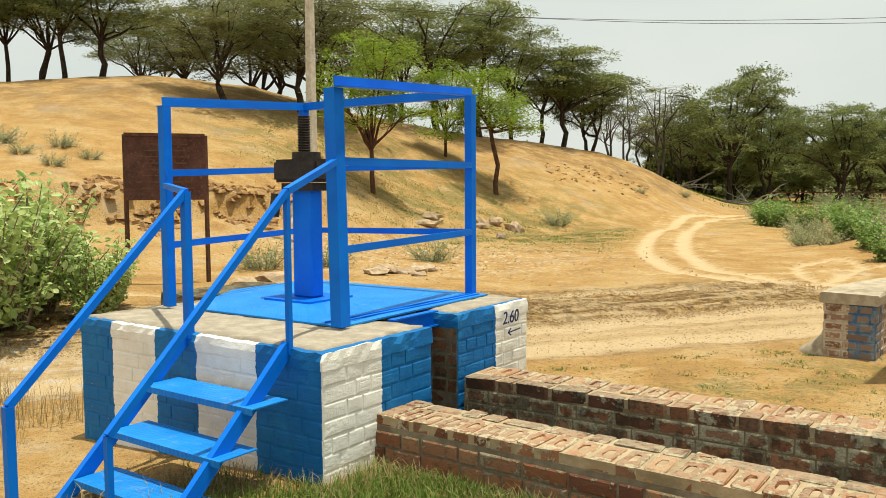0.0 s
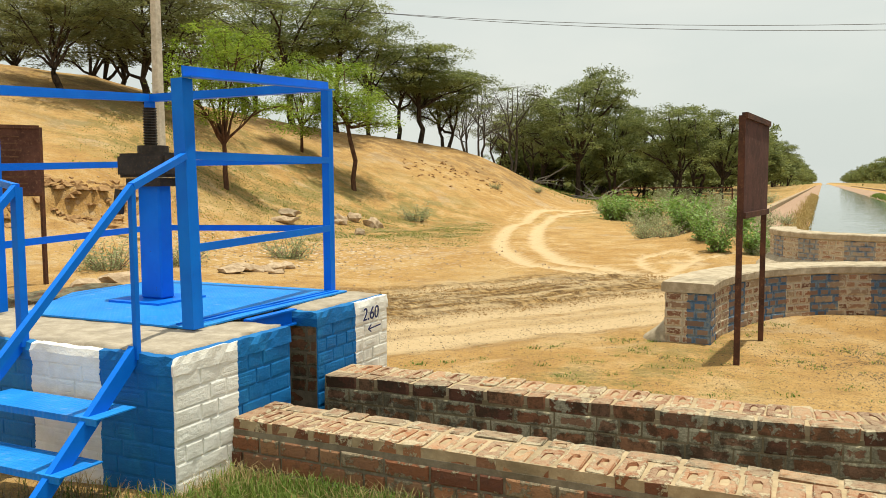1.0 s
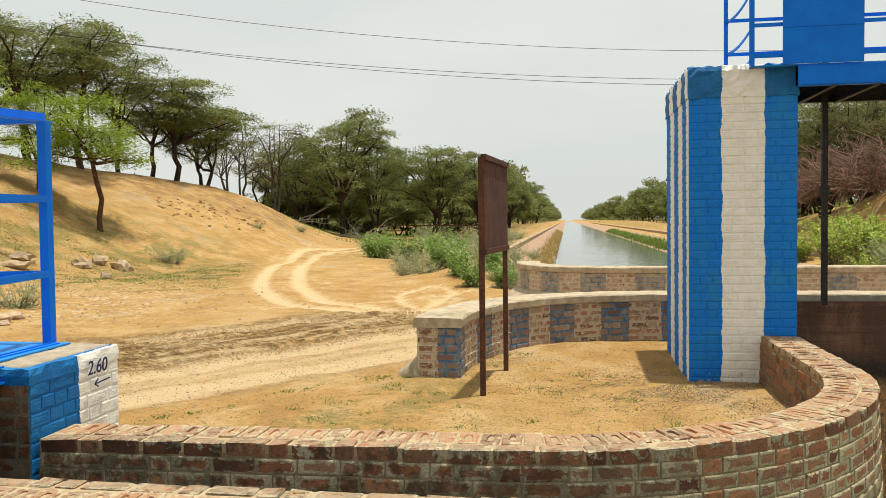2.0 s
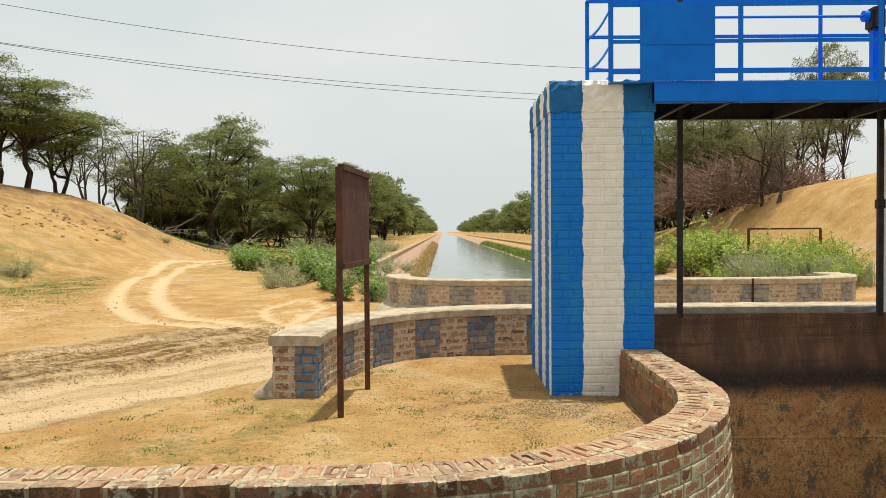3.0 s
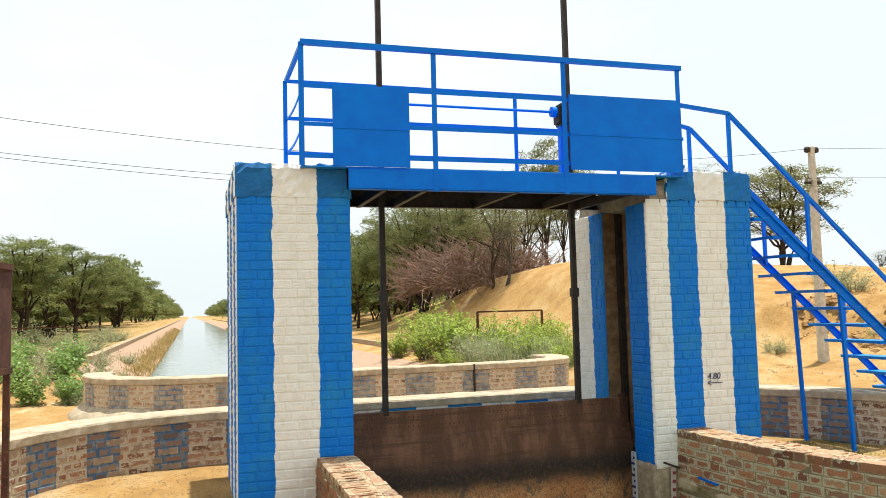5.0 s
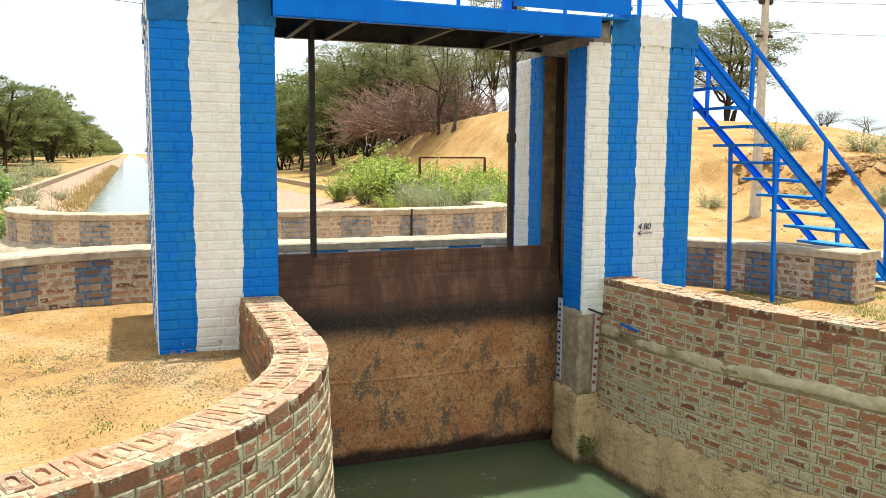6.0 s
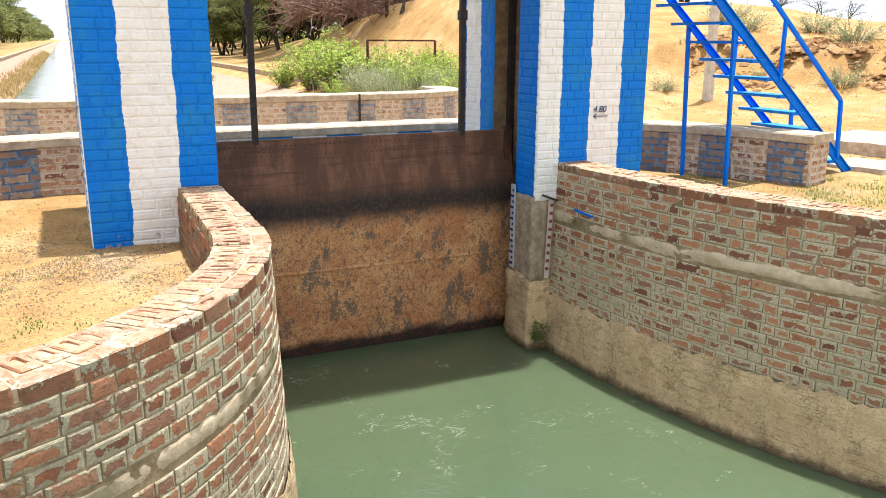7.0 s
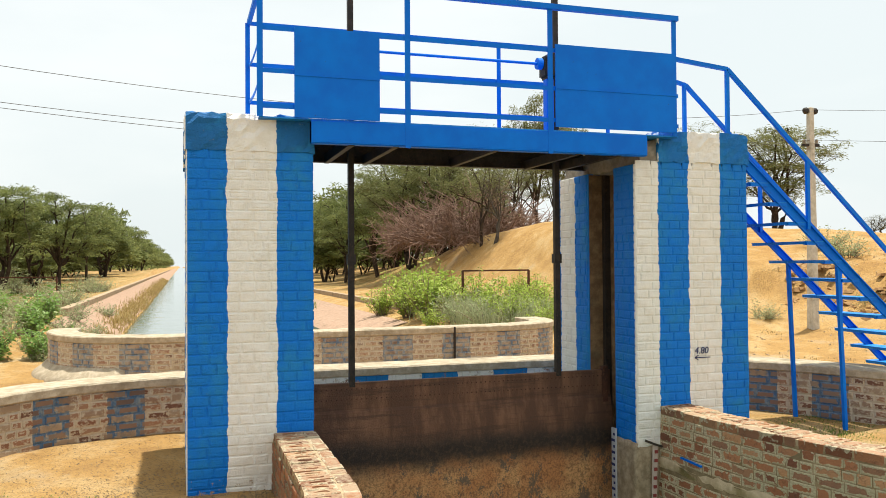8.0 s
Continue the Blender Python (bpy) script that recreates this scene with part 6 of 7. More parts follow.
FRESH_TREE = tree_kind("young_tree", 16, 5.5, 4.2, 0.11, LEAF_BRIGHT, BARK_RED, 0.20, 0.18, 9, 5, 4, 66, 0.066, 0.46, 0.55, 0.1, dome=0.5, ratio=0.36)
FRESH_LEANING = tree_kind("young_tree", 18, 5.0, 3.8, 0.10, LEAF_BRIGHT, BARK_RED, 0.34, 0.30, 8, 5, 4, 58, 0.066, 0.46, 0.5, 0.1, lean=-0.30, dome=0.5, ratio=0.36)
WOOD_TREE = tree_kind("acacia_tree", 19, 7.0, 7.5, 0.12, LEAF_DARK, BARK, 0.12, 0.12, 8, 4, 2, 44, 0.24, 0.95, 0.35, 0.3, stems=2, ratio=0.36, dome=0.55)
FAR_TREE = tree_kind("bank_tree", 17, 7.0, 8.0, 0.12, LEAF_DARK, BARK, 0.08, 0.06, 8, 4, 2, 30, 0.32, 1.05, 0.42, 0.3, stems=2, ratio=0.36, dome=0.5)


def out(bearing, rng):
    """A place by its bearing (degrees left of the canal's line) and its distance from the yard's southern corner."""
    return -1.3 - rng * math.sin(radians(bearing)), -8.5 + rng * math.cos(radians(bearing))


# (kind, degrees left of the canal's line, distance, crown width, height, turn)
DUNE_TREES = [
    (AIRY_A, 63.0, 37.0, 3.8, 4.8, 3.9),
    (AIRY_B, 61.6, 36.5, 4.0, 5.1, 4.7),
    (AIRY_A, 60.0, 36.0, 4.2, 4.9, 5.0),
    (UMBRELLA, 57.8, 36.0, 4.8, 4.5, 5.9),
    (AIRY_B, 56.0, 45.0, 3.8, 5.0, 4.6),
    (DRY_TREE, 55.0, 40.0, 2.6, 2.7, 5.8),
    (AIRY_A, 65.2, 36.0, 4.1, 4.6, 0.2),
    (AIRY_B, 67.4, 37.0, 4.1, 4.8, 2.9),
    (OLIVE_A, 52.3, 41.0, 3.8, 4.0, 5.9),
    (DRY_TREE, 53.5, 47.0, 4.6, 6.1, 4.1),
    (OLIVE_A, 50.0, 30.7, 3.6, 3.8, 5.7),
    (OLIVE_B, 44.8, 32.7, 5.3, 5.0, 0.7),
    (OLIVE_B, 47.4, 45.0, 5.7, 6.4, 2.9),
    (DRY_TREE, 42.3, 46.0, 5.3, 6.8, 1.5),
    (AIRY_B, 38.2, 45.0, 4.6, 6.8, 3.4),
    (AIRY_A, 35.5, 42.0, 7.2, 7.0, 3.6),
    (AIRY_B, 38.8, 50.0, 4.5, 6.9, 0.1),
    (UMBRELLA, 32.5, 44.0, 6.0, 7.3, 1.4),
    (AIRY_A, 30.3, 47.0, 5.2, 6.9, 1.8),
    (UMBRELLA, 28.2, 50.0, 5.1, 5.7, 5.8),
    (UMBRELLA, 26.8, 49.5, 6.4, 6.1, 4.8),
    (GROVE_B, 25.0, 53.0, 4.3, 5.7, 1.0),
    (BARE_TREE, 23.4, 60.0, 3.7, 5.3, 5.0),
    (BARE_TREE, 22.3, 56.0, 3.2, 5.5, 0.9),
    (BARE_TREE, 20.4, 57.0, 4.0, 6.7, 3.9),
    (DRY_TREE, 21.3, 68.0, 4.1, 6.4, 0.8),
    (DRY_TREE, 18.9, 62.0, 3.9, 6.0, 0.0),
]
YOUNG_TREES = [
    (FRESH_TREE, 40.3, 25.7, 3.2, 5.0, 5.5),
    (FRESH_LEANING, 31.4, 32.6, 3.8, 5.4, 1.3),
    (FRESH_TREE, 35.0, 35.1, 2.7, 4.0, 1.4),
]
GROVE = [
    (GROVE_A, 15.7, 59.0, 7.8, 9.0, 6.2),
    (GROVE_B, 18.3, 66.0, 4.3, 6.5, 5.5),
    (GROVE_B, 13.2, 66.0, 5.0, 8.1, 1.8),
    (GROVE_B, 9.4, 60.0, 6.2, 7.2, 6.0),
    (GROVE_A, 6.1, 64.0, 5.7, 6.8, 3.4),
    (GROVE_B, 7.7, 74.0, 5.6, 7.6, 4.3),
    (GROVE_A, 11.2, 78.0, 5.9, 8.2, 1.3),
    (GROVE_B, 4.0, 105.0, 6.4, 7.2, 3.9),
    (GROVE_A, 3.0, 135.0, 6.9, 6.9, 4.7),
    (GROVE_B, 2.1, 185.0, 6.2, 7.0, 5.0),
    (GROVE_A, 5.0, 96.0, 5.9, 7.9, 5.9),
    (GROVE_B, 20.3, 72.0, 4.0, 5.9, 1.9),
    (GROVE_A, 16.8, 84.0, 7.0, 7.2, 2.3),
    (GROVE_B, 14.0, 90.0, 6.9, 7.5, 1.0),
]
EAST = [
    (GROVE_B, -10.5, 66.0, 4.5, 6.0, 0.9),
    (GROVE_A, -12.0, 60.0, 4.5, 6.6, 0.4),
    (GROVE_B, -14.3, 56.0, 4.9, 7.2, 1.9),
    (OLIVE_B, -16.8, 50.0, 6.4, 6.8, 3.8),
    (GROVE_B, -15.4, 62.0, 4.6, 8.0, 0.0),
    (OLIVE_B, -19.1, 47.0, 4.7, 5.8, 4.3),
    (DRY_TREE, -21.6, 39.0, 3.6, 5.5, 2.1),
    (DRY_TREE, -23.6, 44.0, 3.5, 5.2, 1.9),
    (OLIVE_A, -25.3, 46.0, 3.1, 7.5, 5.1),
    (DRY_TREE, -22.5, 52.0, 3.9, 6.0, 3.0),
    (BARE_TREE, -22.5, 37.7, 2.3, 3.3, 2.0),
    (DRY_TREE, -20.2, 55.0, 4.8, 7.8, 3.0),
    (OLIVE_A, -26.6, 50.0, 3.0, 6.9, 4.4),
    (DRY_TREE, -24.4, 58.0, 4.3, 6.2, 0.4),
    (OLIVE_B, -40.2, 38.0, 4.6, 4.4, 6.1),
    (DRY_TREE, -35.4, 46.0, 3.2, 5.7, 0.1),
    (BARE_TREE, -46.3, 40.0, 1.4, 1.1, 4.7),
    (BARE_TREE, -45.9, 40.0, 1.3, 1.0, 5.3),
    (BARE_TREE, -48.2, 41.0, 1.7, 1.1, 0.1),
    (BARE_TREE, -50.1, 41.0, 1.4, 1.2, 4.9),
]
DUNE_WORDS = {"bare_tree": "leafless grey thorn tree on the sand dune", "thorn_tree": "half-bare thorn tree on the sand dune", "acacia_tree": "spreading thorny acacia with fine leaves on the dune", "young_tree": "young tree with fresh bright green leaves on sand"}
EAST_WORDS = {"bare_tree": "small leafless thorn tree on the eastern dune", "thorn_tree": "half-bare thorn tree on the eastern dune", "acacia_tree": "thorny olive-green acacia on the eastern sand dune"}
for rows, words, group in ((DUNE_TREES, DUNE_WORDS, "dune trees"), (YOUNG_TREES, DUNE_WORDS, "young trees"), (EAST, EAST_WORDS, "east bank trees"), (GROVE, {"acacia_tree": "dark green flat-topped acacia above the canal bank"}, "grove trees")):
    for kind, b, r, w, h, turn in rows:
        x, y = out(b, r)
        plant(kind, x, y, w * (1.5 if group == "dune trees" else 1.25), h, turn if kind is not FRESH_LEANING else -0.5, words[kind[2]], group)
rng = random.Random(78)
for k in range(42):
    x, y = out(rng.uniform(5.5, 20), rng.uniform(70, 116))
    w = rng.uniform(5.0, 7.5)
    if x < -11:
        plant(WOOD_TREE, x, y, w, w * 0.72, rng.uniform(0, 6.28), "low bushy thorn tree in the wood behind", "woodland trees")
for k in range(16):
    x, y = out(-rng.uniform(11, 26), rng.uniform(60, 84))
    w = rng.uniform(4.0, 6.5)
    plant(WOOD_TREE, x, y, w, w * 0.75, rng.uniform(0, 6.28), "low bushy thorn tree in the wood behind", "woodland trees")
rng = random.Random(77)
for side in (-1, 1):
    y = 104.0 if side < 0 else 58.0
    while y < 760:
        for row in range(2 if y < 260 else 1):
            x = (-10.5 - 7 * row if side < 0 else 16.5 + 7 * row) + rng.uniform(-1.5, 1.5)
            w = rng.uniform(7.0, 10.5)
            plant(FAR_TREE, x, y + rng.uniform(-3, 3), w, w * rng.uniform(0.78, 0.95), rng.uniform(0, 6.28), "dense green tree in the row along the canal", "canal bank trees")
        y += min(6.0 + y * 0.05, 24.0)


def brush_pile():
    """A heap of cut thorn branches."""
    rng = np.random.default_rng(5)
    verts, faces = [], []
    for i in range(760):
        a = rng.uniform(0, 2 * math.pi)
        rr = rng.uniform(0, 1) ** 0.6
        p = np.array((2.4 * rr * math.cos(a), 1.5 * rr * math.sin(a), 1.9 * (1 - rr) * rng.uniform(0.1, 1.0)))
        d = np.array((math.cos(a) + rng.normal(0, 0.6), math.sin(a) + rng.normal(0, 0.6), rng.uniform(-0.2, 0.9)))
        d /= np.linalg.norm(d)
        pts = [p]
        for k in range(4):
            d = d + rng.normal(0, 0.25, 3)
            d /= np.linalg.norm(d)
            pts.append(pts[-1] + d * rng.uniform(0.18, 0.42))
        r0 = rng.uniform(0.012, 0.034)
        limb(verts, faces, pts, [r0 * (1 - 0.18 * k) for k in range(5)], 3)
        for k in (1, 2, 3):
            e = d + rng.normal(0, 0.7, 3)
            e /= np.linalg.norm(e)
            q = pts[k]
            limb(verts, faces, [q, q + e * 0.22, q + e * 0.45 + rng.normal(0, 0.06, 3)], [r0 * 0.5, r0 * 0.4, 0.004], 3)
    for k in range(5):
        y = -0.8 + 0.25 * k
        limb(verts, faces, [np.array((0.8, y, 0.5)), np.array((2.0, y - 0.2, 0.42)), np.array((3.1, y - 0.5 - 0.1 * k, 0.15))], [0.09, 0.075, 0.05], 6)
    x, y = 13.6, 31.0
    ob = pydata("brush_pile", verts, faces, make_bark("dry_brushwood", (0.17, 0.105, 0.08), (0.33, 0.225, 0.175)), True)
    ob.location = (x, y, gz(x, y) - 0.1)
    ob.scale = (1.55, 1.55, 1.6)
    ob.rotation_euler = (0, 0, -0.3)
    tagged(ob, "large grey-brown heap of dry cut thorn branches", "brush pile", kind="stuff")


brush_pile()


def shrub_kind(name, seed, w, h, stems, leaves, size, leaf, bark, oval=0.62, droop=0.0):
    """A bush: arching stems and separate pointed oval leaves."""
    rng = np.random.default_rng(seed)
    verts, faces, spots = [], [], []
    for s in range(stems):
        a = rng.uniform(0, 2 * math.pi)
        d = np.array((math.cos(a) * rng.uniform(0.2, 1.0) * w / h, math.sin(a) * rng.uniform(0.2, 1.0) * w / h, 1.0))
        d /= np.linalg.norm(d)
        p = np.array((math.cos(a) * 0.12 * w, math.sin(a) * 0.12 * w, -0.05))
        pts = [p]
        ln = h * rng.uniform(0.5, 1.05)
        for k in range(6):
            d = d + rng.normal(0, 0.12, 3)
            d[2] -= droop
            d /= np.linalg.norm(d)
            pts.append(pts[-1] + d * ln / 6)
            if k > 0:
                spots.extend([pts[-1], (pts[-1] + pts[-2]) / 2])
        limb(verts, faces, pts, [0.018 * (1 - 0.13 * k) * h / 1.5 for k in range(7)], 4)
    spots = np.array(spots)
    c = spots[rng.integers(0, len(spots), leaves)] + rng.normal(0, 1, (leaves, 3)) * size * 1.1
    c[:, 2] = np.maximum(c[:, 2], 0.03)
    n = rng.normal(0, 0.62, (leaves, 3)) + np.array((0, 0, 1.0))
    n /= np.linalg.norm(n, axis=1)[:, None]
    u = rng.normal(0, 1, (leaves, 3))
    u -= n * (u * n).sum(1)[:, None]
    u /= np.linalg.norm(u, axis=1)[:, None]
    v = np.cross(n, u)
    s = size * rng.uniform(0.55, 1.15, leaves)[:, None]
    pts = []
    for a, b, k in ((-1, 0, 0.0), (-0.45, oval, 0.12), (0.35, oval * 0.95, 0.12), (1, 0, 0.0), (0.35, -oval * 0.95, 0.12), (-0.45, -oval, 0.12)):
        pts.append(c + u * s * a + v * s * b + n * s * k)
    lv = np.stack(pts, 1).reshape(-1, 3)
    lf = []
    for i in range(leaves):
        o = 6 * i
        lf += [(o, o + 1, o + 2, o + 3), (o, o + 3, o + 4, o + 5)]
    return mesh_of("stem", verts, faces, bark, True), mesh_of("foliage", lv.tolist(), lf, leaf), name


def shrub(kind, x, y, scale, turn, label, group):
    ob = thing(kind[2], label, "bush", (x, y, gz(x, y) - 0.02), group)
    ob.rotation_euler = (0, 0, turn)
    ob.scale = (scale, scale, scale)
    for nm, me in (("stem", kind[0]), ("foliage", kind[1])):
        c = new(nm, me)
        c.parent = ob


MILKWEED = shrub_kind("milkweed_bush", 3, 1.0, 1.75, 55, 2900, 0.056, LEAF_BROAD, TWIG, 0.52)
LEAF_BANK = make_leaf("milkweed_leaf", (0.12, 0.22, 0.045), (0.23, 0.36, 0.085), (0.40, 0.52, 0.18), 0.45, 0.4)
BANK_MILKWEED = shrub_kind("milkweed_bush", 23, 1.0, 1.5, 34, 900, 0.095, LEAF_BANK, TWIG, 0.52)
GREEN_BUSH = shrub_kind("green_bush", 4, 1.1, 1.7, 46, 1900, 0.062, LEAF_BUSH, TWIG, 0.5)
GREY_BUSH = shrub_kind("desert_shrub", 5, 0.75, 0.55, 50, 1000, 0.030, LEAF_GREY, TWIG, 0.3)
for x, y, s, turn in ((-10.0, -4.75, 1.08, 0.2), (-10.6, -4.0, 1.0, 2.0), (-10.7, -5.5, 1.1, 3.5), (-11.3, -3.3, 0.95, 5.0), (-10.4, -3.1, 0.62, 1.1), (-11.5, -4.6, 1.15, 4.1), (-11.0, -2.5, 0.45, 0.5)):
    shrub(MILKWEED, x, y, s, turn, "large milkweed bush with pale oval leaves beside the pier", "milkweed bushes")
for x, y, s, turn in ((-10.2, 28.5, 0.7, 0.3), (-9.3, 25.5, 0.66, 1.6), (-8.3, 23.0, 0.62, 2.9), (-6.3, 23.5, 0.66, 4.0), (-7.0, 21.5, 0.6, 5.2), (-3.9, 11.6, 0.42, 0.4), (-3.4, 10.2, 0.38, 1.8), (-2.7, 10.4, 0.40, 2.9), (-2.4, 12.0, 0.36, 0.9), (-1.9, 10.8, 0.34, 4.4), (-3.2, 13.0, 0.46, 3.3), (-4.6, 13.6, 0.5, 5.0), (-1.7, 9.7, 0.28, 1.3), (-4.9, 16.5, 0.6, 2.0), (-3.4, 16.2, 0.5, 0.2)):
    shrub(BANK_MILKWEED, x, y, s * 1.15, turn, "leafy milkweed bush on the sandy canal bank", "bank bushes")
for x, y, s, turn in ((7.7, 11.5, 0.60, 0.3), (7.9, 13.2, 0.72, 1.2), (8.1, 15.2, 0.85, 2.3), (7.9, 17.4, 1.0, 3.3), (8.3, 19.5, 0.95, 4.4), (8.0, 22.0, 0.95, 5.5), (8.2, 10.2, 0.5, 2.6), (7.6, 9.6, 0.42, 0.9), (9.0, 12.3, 0.70, 4.9), (6.9, 18.2, 0.8, 0.7), (6.6, 20.6, 0.75, 2.1), (7.2, 16.4, 1.0, 3.9), (9.6, 14.6, 0.62, 1.1), (10.3, 17.0, 0.7, 2.7), (6.5, 14.0, 0.45, 5.1)):
    shrub(GREEN_BUSH, x, y, s, turn, "lush yellow-green bush behind the far parapet", "parapet bushes")
rng = random.Random(19)
for x, y, s in ((-15.2, 18.7, 1.5), (-11.1, 4.9, 1.25), (-12.1, 1.2, 1.3), (-11.4, 2.2, 1.2), (-16.3, 29.7, 0.8), (-16.2, 35.8, 1.0), (-20.8, 1.5, 0.8), (-20.9, 2.6, 1.0), (-22.4, 1.8, 1.3), (-19.2, 1.4, 0.8), (-19.5, 2.5, 0.7),
                (-9.4, 30.0, 1.8), (-7.9, 27.0, 1.9), (-5.2, 22.5, 2.0), (-6.0, 27.5, 2.4), (-4.6, 18.5, 2.0), (-4.4, 15.0, 1.6), (-5.0, 13.0, 1.4), (-5.8, 14.6, 1.5), (-6.2, 16.8, 1.7), (-3.6, 12.6, 1.4), (-6.8, 19.6, 1.9), (-5.6, 18.2, 1.8), (-7.4, 22.6, 2.0), (-2.9, 11.5, 1.3), (-2.6, 13.4, 1.6), (-2.9, 15.6, 1.5), (-2.4, 17.6, 1.3), (-3.1, 19.4, 1.7), (-2.5, 10.2, 1.0), (-3.9, 17.0, 2.0), (-4.1, 24.5, 2.2), (-4.3, 28.5, 2.4), (-2.7, 25.0, 1.4), (-7.5, 32.0, 2.2), (-5.6, 33.0, 2.0), (-4.2, 21.5, 1.3), (-12.5, 36.5, 1.2), (-9.0, 38.0, 3.0), (-6.5, 40.0, 2.8), (-8.0, 46.0, 3.4), (-5.5, 50.0, 3.0), (-10.5, 52.0, 3.6), (-7.0, 60.0, 3.8), (-10.0, 44.0, 3.0), (-11.5, 33.5, 2.2), (-4.6, 44.0, 2.4), (-12.5, 60.0, 4.0),
                (7.6, 12.6, 1.8), (7.5, 14.4, 2.0), (7.5, 16.5, 1.8), (7.6, 10.8, 1.2), (13.6, 9.5, 1.0), (17.3, 10.6, 1.4), (17.8, 12.0, 1.6), (17.0, 7.0, 1.3), (18.4, 8.0, 1.6), (18.8, 9.6, 1.5), (16.0, 8.6, 0.8), (20.0, 6.0, 1.4)):
    shrub(GREY_BUSH, x, y, s * (0.80 if -12 < x < -2 and y > 9 else 1.0), rng.uniform(0, 6.28), "dry grey-green desert shrub on the sand", "desert shrubs")


# ---- grass, weeds and stones ----
def blades(name, places, length, width, material, label, seed, lean=0.5):
    rng = np.random.default_rng(seed)
    p = np.array(places)
    n = len(p)
    z = ground_z(p[:, 0], p[:, 1])
    base = np.column_stack([p, z - 0.01])
    a = rng.uniform(0, 2 * math.pi, n)
    ln = length * rng.uniform(0.4, 1.3, n)
    tip = np.column_stack([np.cos(a), np.sin(a)]) * (lean * ln * rng.uniform(0.2, 1.4, n))[:, None]
    mid = base + np.column_stack([tip * 0.35, ln * 0.6])
    end = base + np.column_stack([tip, ln * rng.uniform(0.6, 1.0, n)])
    side = np.column_stack([-np.sin(a), np.cos(a), np.zeros(n)]) * width
    v = np.stack([base - side, base + side, mid + side * 0.7, mid - side * 0.7, end], 1).reshape(-1, 3)
    f = []
    for i in range(n):
        o = 5 * i
        f += [(o, o + 1, o + 2, o + 3), (o + 3, o + 2, o + 4)]
    ob = pydata(name, v.tolist(), f, material)
    return tagged(ob, label, "grass", kind="stuff")


def scatter(n, x0, x1, y0, y1, seed, clump=0.0, keep=None):
    rng = np.random.default_rng(seed)
    pts = []
    while len(pts) < n:
        x, y = rng.uniform(x0, x1), rng.uniform(y0, y1)
        if keep and not keep(x, y):
            continue
        if clump and value_noise(np.array(x), np.array(y), 1.7, seed) + 0.35 * value_noise(np.array(x), np.array(y), 5.0, seed) < clump + rng.normal(0, 0.25):
            continue
        if gz(x, y) < -0.25:
            continue
        pts.append((x, y))
    return pts


def south_bank(x, y):
    return y < -5.42 and not (-6.15 < x < -4.0 and y > -5.84) and math.hypot(x + 1.2, y + 7.3) > 0.0 and (x < -1.2 or math.hypot(x + 1.2, y + 7.3) < 1.8 or y < -7.3)


EDGE = random.Random(15)


def wall_foot(x, y):
    """Thick beside the wall, thinning out into the sand."""
    far = (-5.4 - y) / 2.4 + max(x + 3.0, 0.0) / 4.5 + max(-4.3 - x, 0.0) / 1.5
    return south_bank(x, y) and EDGE.random() > far ** 1.5


blades("grass", scatter(13500, -6.0, 0.6, -8.2, -5.42, 3, 0.12, wall_foot), 0.10, 0.0035, GRASS_GREEN, "short green grass along the foot of the wall", 4)
blades("dry_grass", scatter(5200, -6.2, -1.0, -8.0, -5.42, 6, 0.1, wall_foot), 0.11, 0.0025, GRASS_DRY, "dry straw grass along the foot of the wall", 7, 0.9)
blades("dry_grass", [(x + random.uniform(-0.25, 0.25), y + random.uniform(-0.25, 0.25)) for x, y in ((-6.7, -5.6), (-6.9, -6.0), (-6.6, -6.3), (-7.3, -5.8)) for k in range(130)], 0.30, 0.002, GRASS_DRY, "tall dry grass beside the pier", 8, 0.7)


def tuft_points(n, x0, x1, y0, y1, seed, per, r, keep=None):
    rng = random.Random(seed)
    return [(x + rng.gauss(0, r), y + rng.gauss(0, r)) for x, y in scatter(n, x0, x1, y0, y1, seed, 0.0, keep) for k in range(rng.randint(per // 2, per))]


def off_road(x, y):
    return not 2.2 < ROAD_ACROSS[0] * x + ROAD_ACROSS[1] * y < 8.5 and float(rut_field(np.array([[x]]), np.array([[y]]))[0, 0]) > 1.6


def dune_foot(x, y):
    r = math.hypot(x + 1.3, y + 8.5)
    b = math.degrees(math.atan2(-(x + 1.3), y + 8.5))
    return off_road(x, y) and 19 + EDGE.uniform(0, 6) < b < 50 - EDGE.uniform(0, 8) and 20 + EDGE.uniform(0, 5) < r < 33 - EDGE.uniform(0, 6)


def yard(x, y):
    return math.hypot(x - CX, y - CY) < 2.1 or (x < -1.7 and y > -4.0 and ROAD_ACROSS[0] * x + ROAD_ACROSS[1] * y < 2.6)


blades("weeds", tuft_points(170, -9.0, 0.6, -3.9, 2.0, 9, 44, 0.05, yard), 0.026, 0.005, GRASS_GREEN, "tiny green weeds scattered over the sand", 10, 0.8)
blades("weeds", tuft_points(520, -24, -6, 2, 30, 11, 46, 0.26, dune_foot), 0.040, 0.012, GRASS_GREEN, "sparse green weeds on the dune foot", 12, 0.8)
blades("dry_grass", tuft_points(320, -24, -6, 0, 30, 13, 44, 0.30, dune_foot), 0.035, 0.012, GRASS_DRY, "sparse dry grass on the dune foot", 14, 0.9)
blades("weeds", tuft_points(110, 5.6, 8.6, -2.6, 0.9, 15, 130, 0.14, lambda x, y: x > 5.2 + 0.07 * y * y), 0.035, 0.004, GRASS_GREEN, "green grass behind the eastern wall", 16, 0.8)
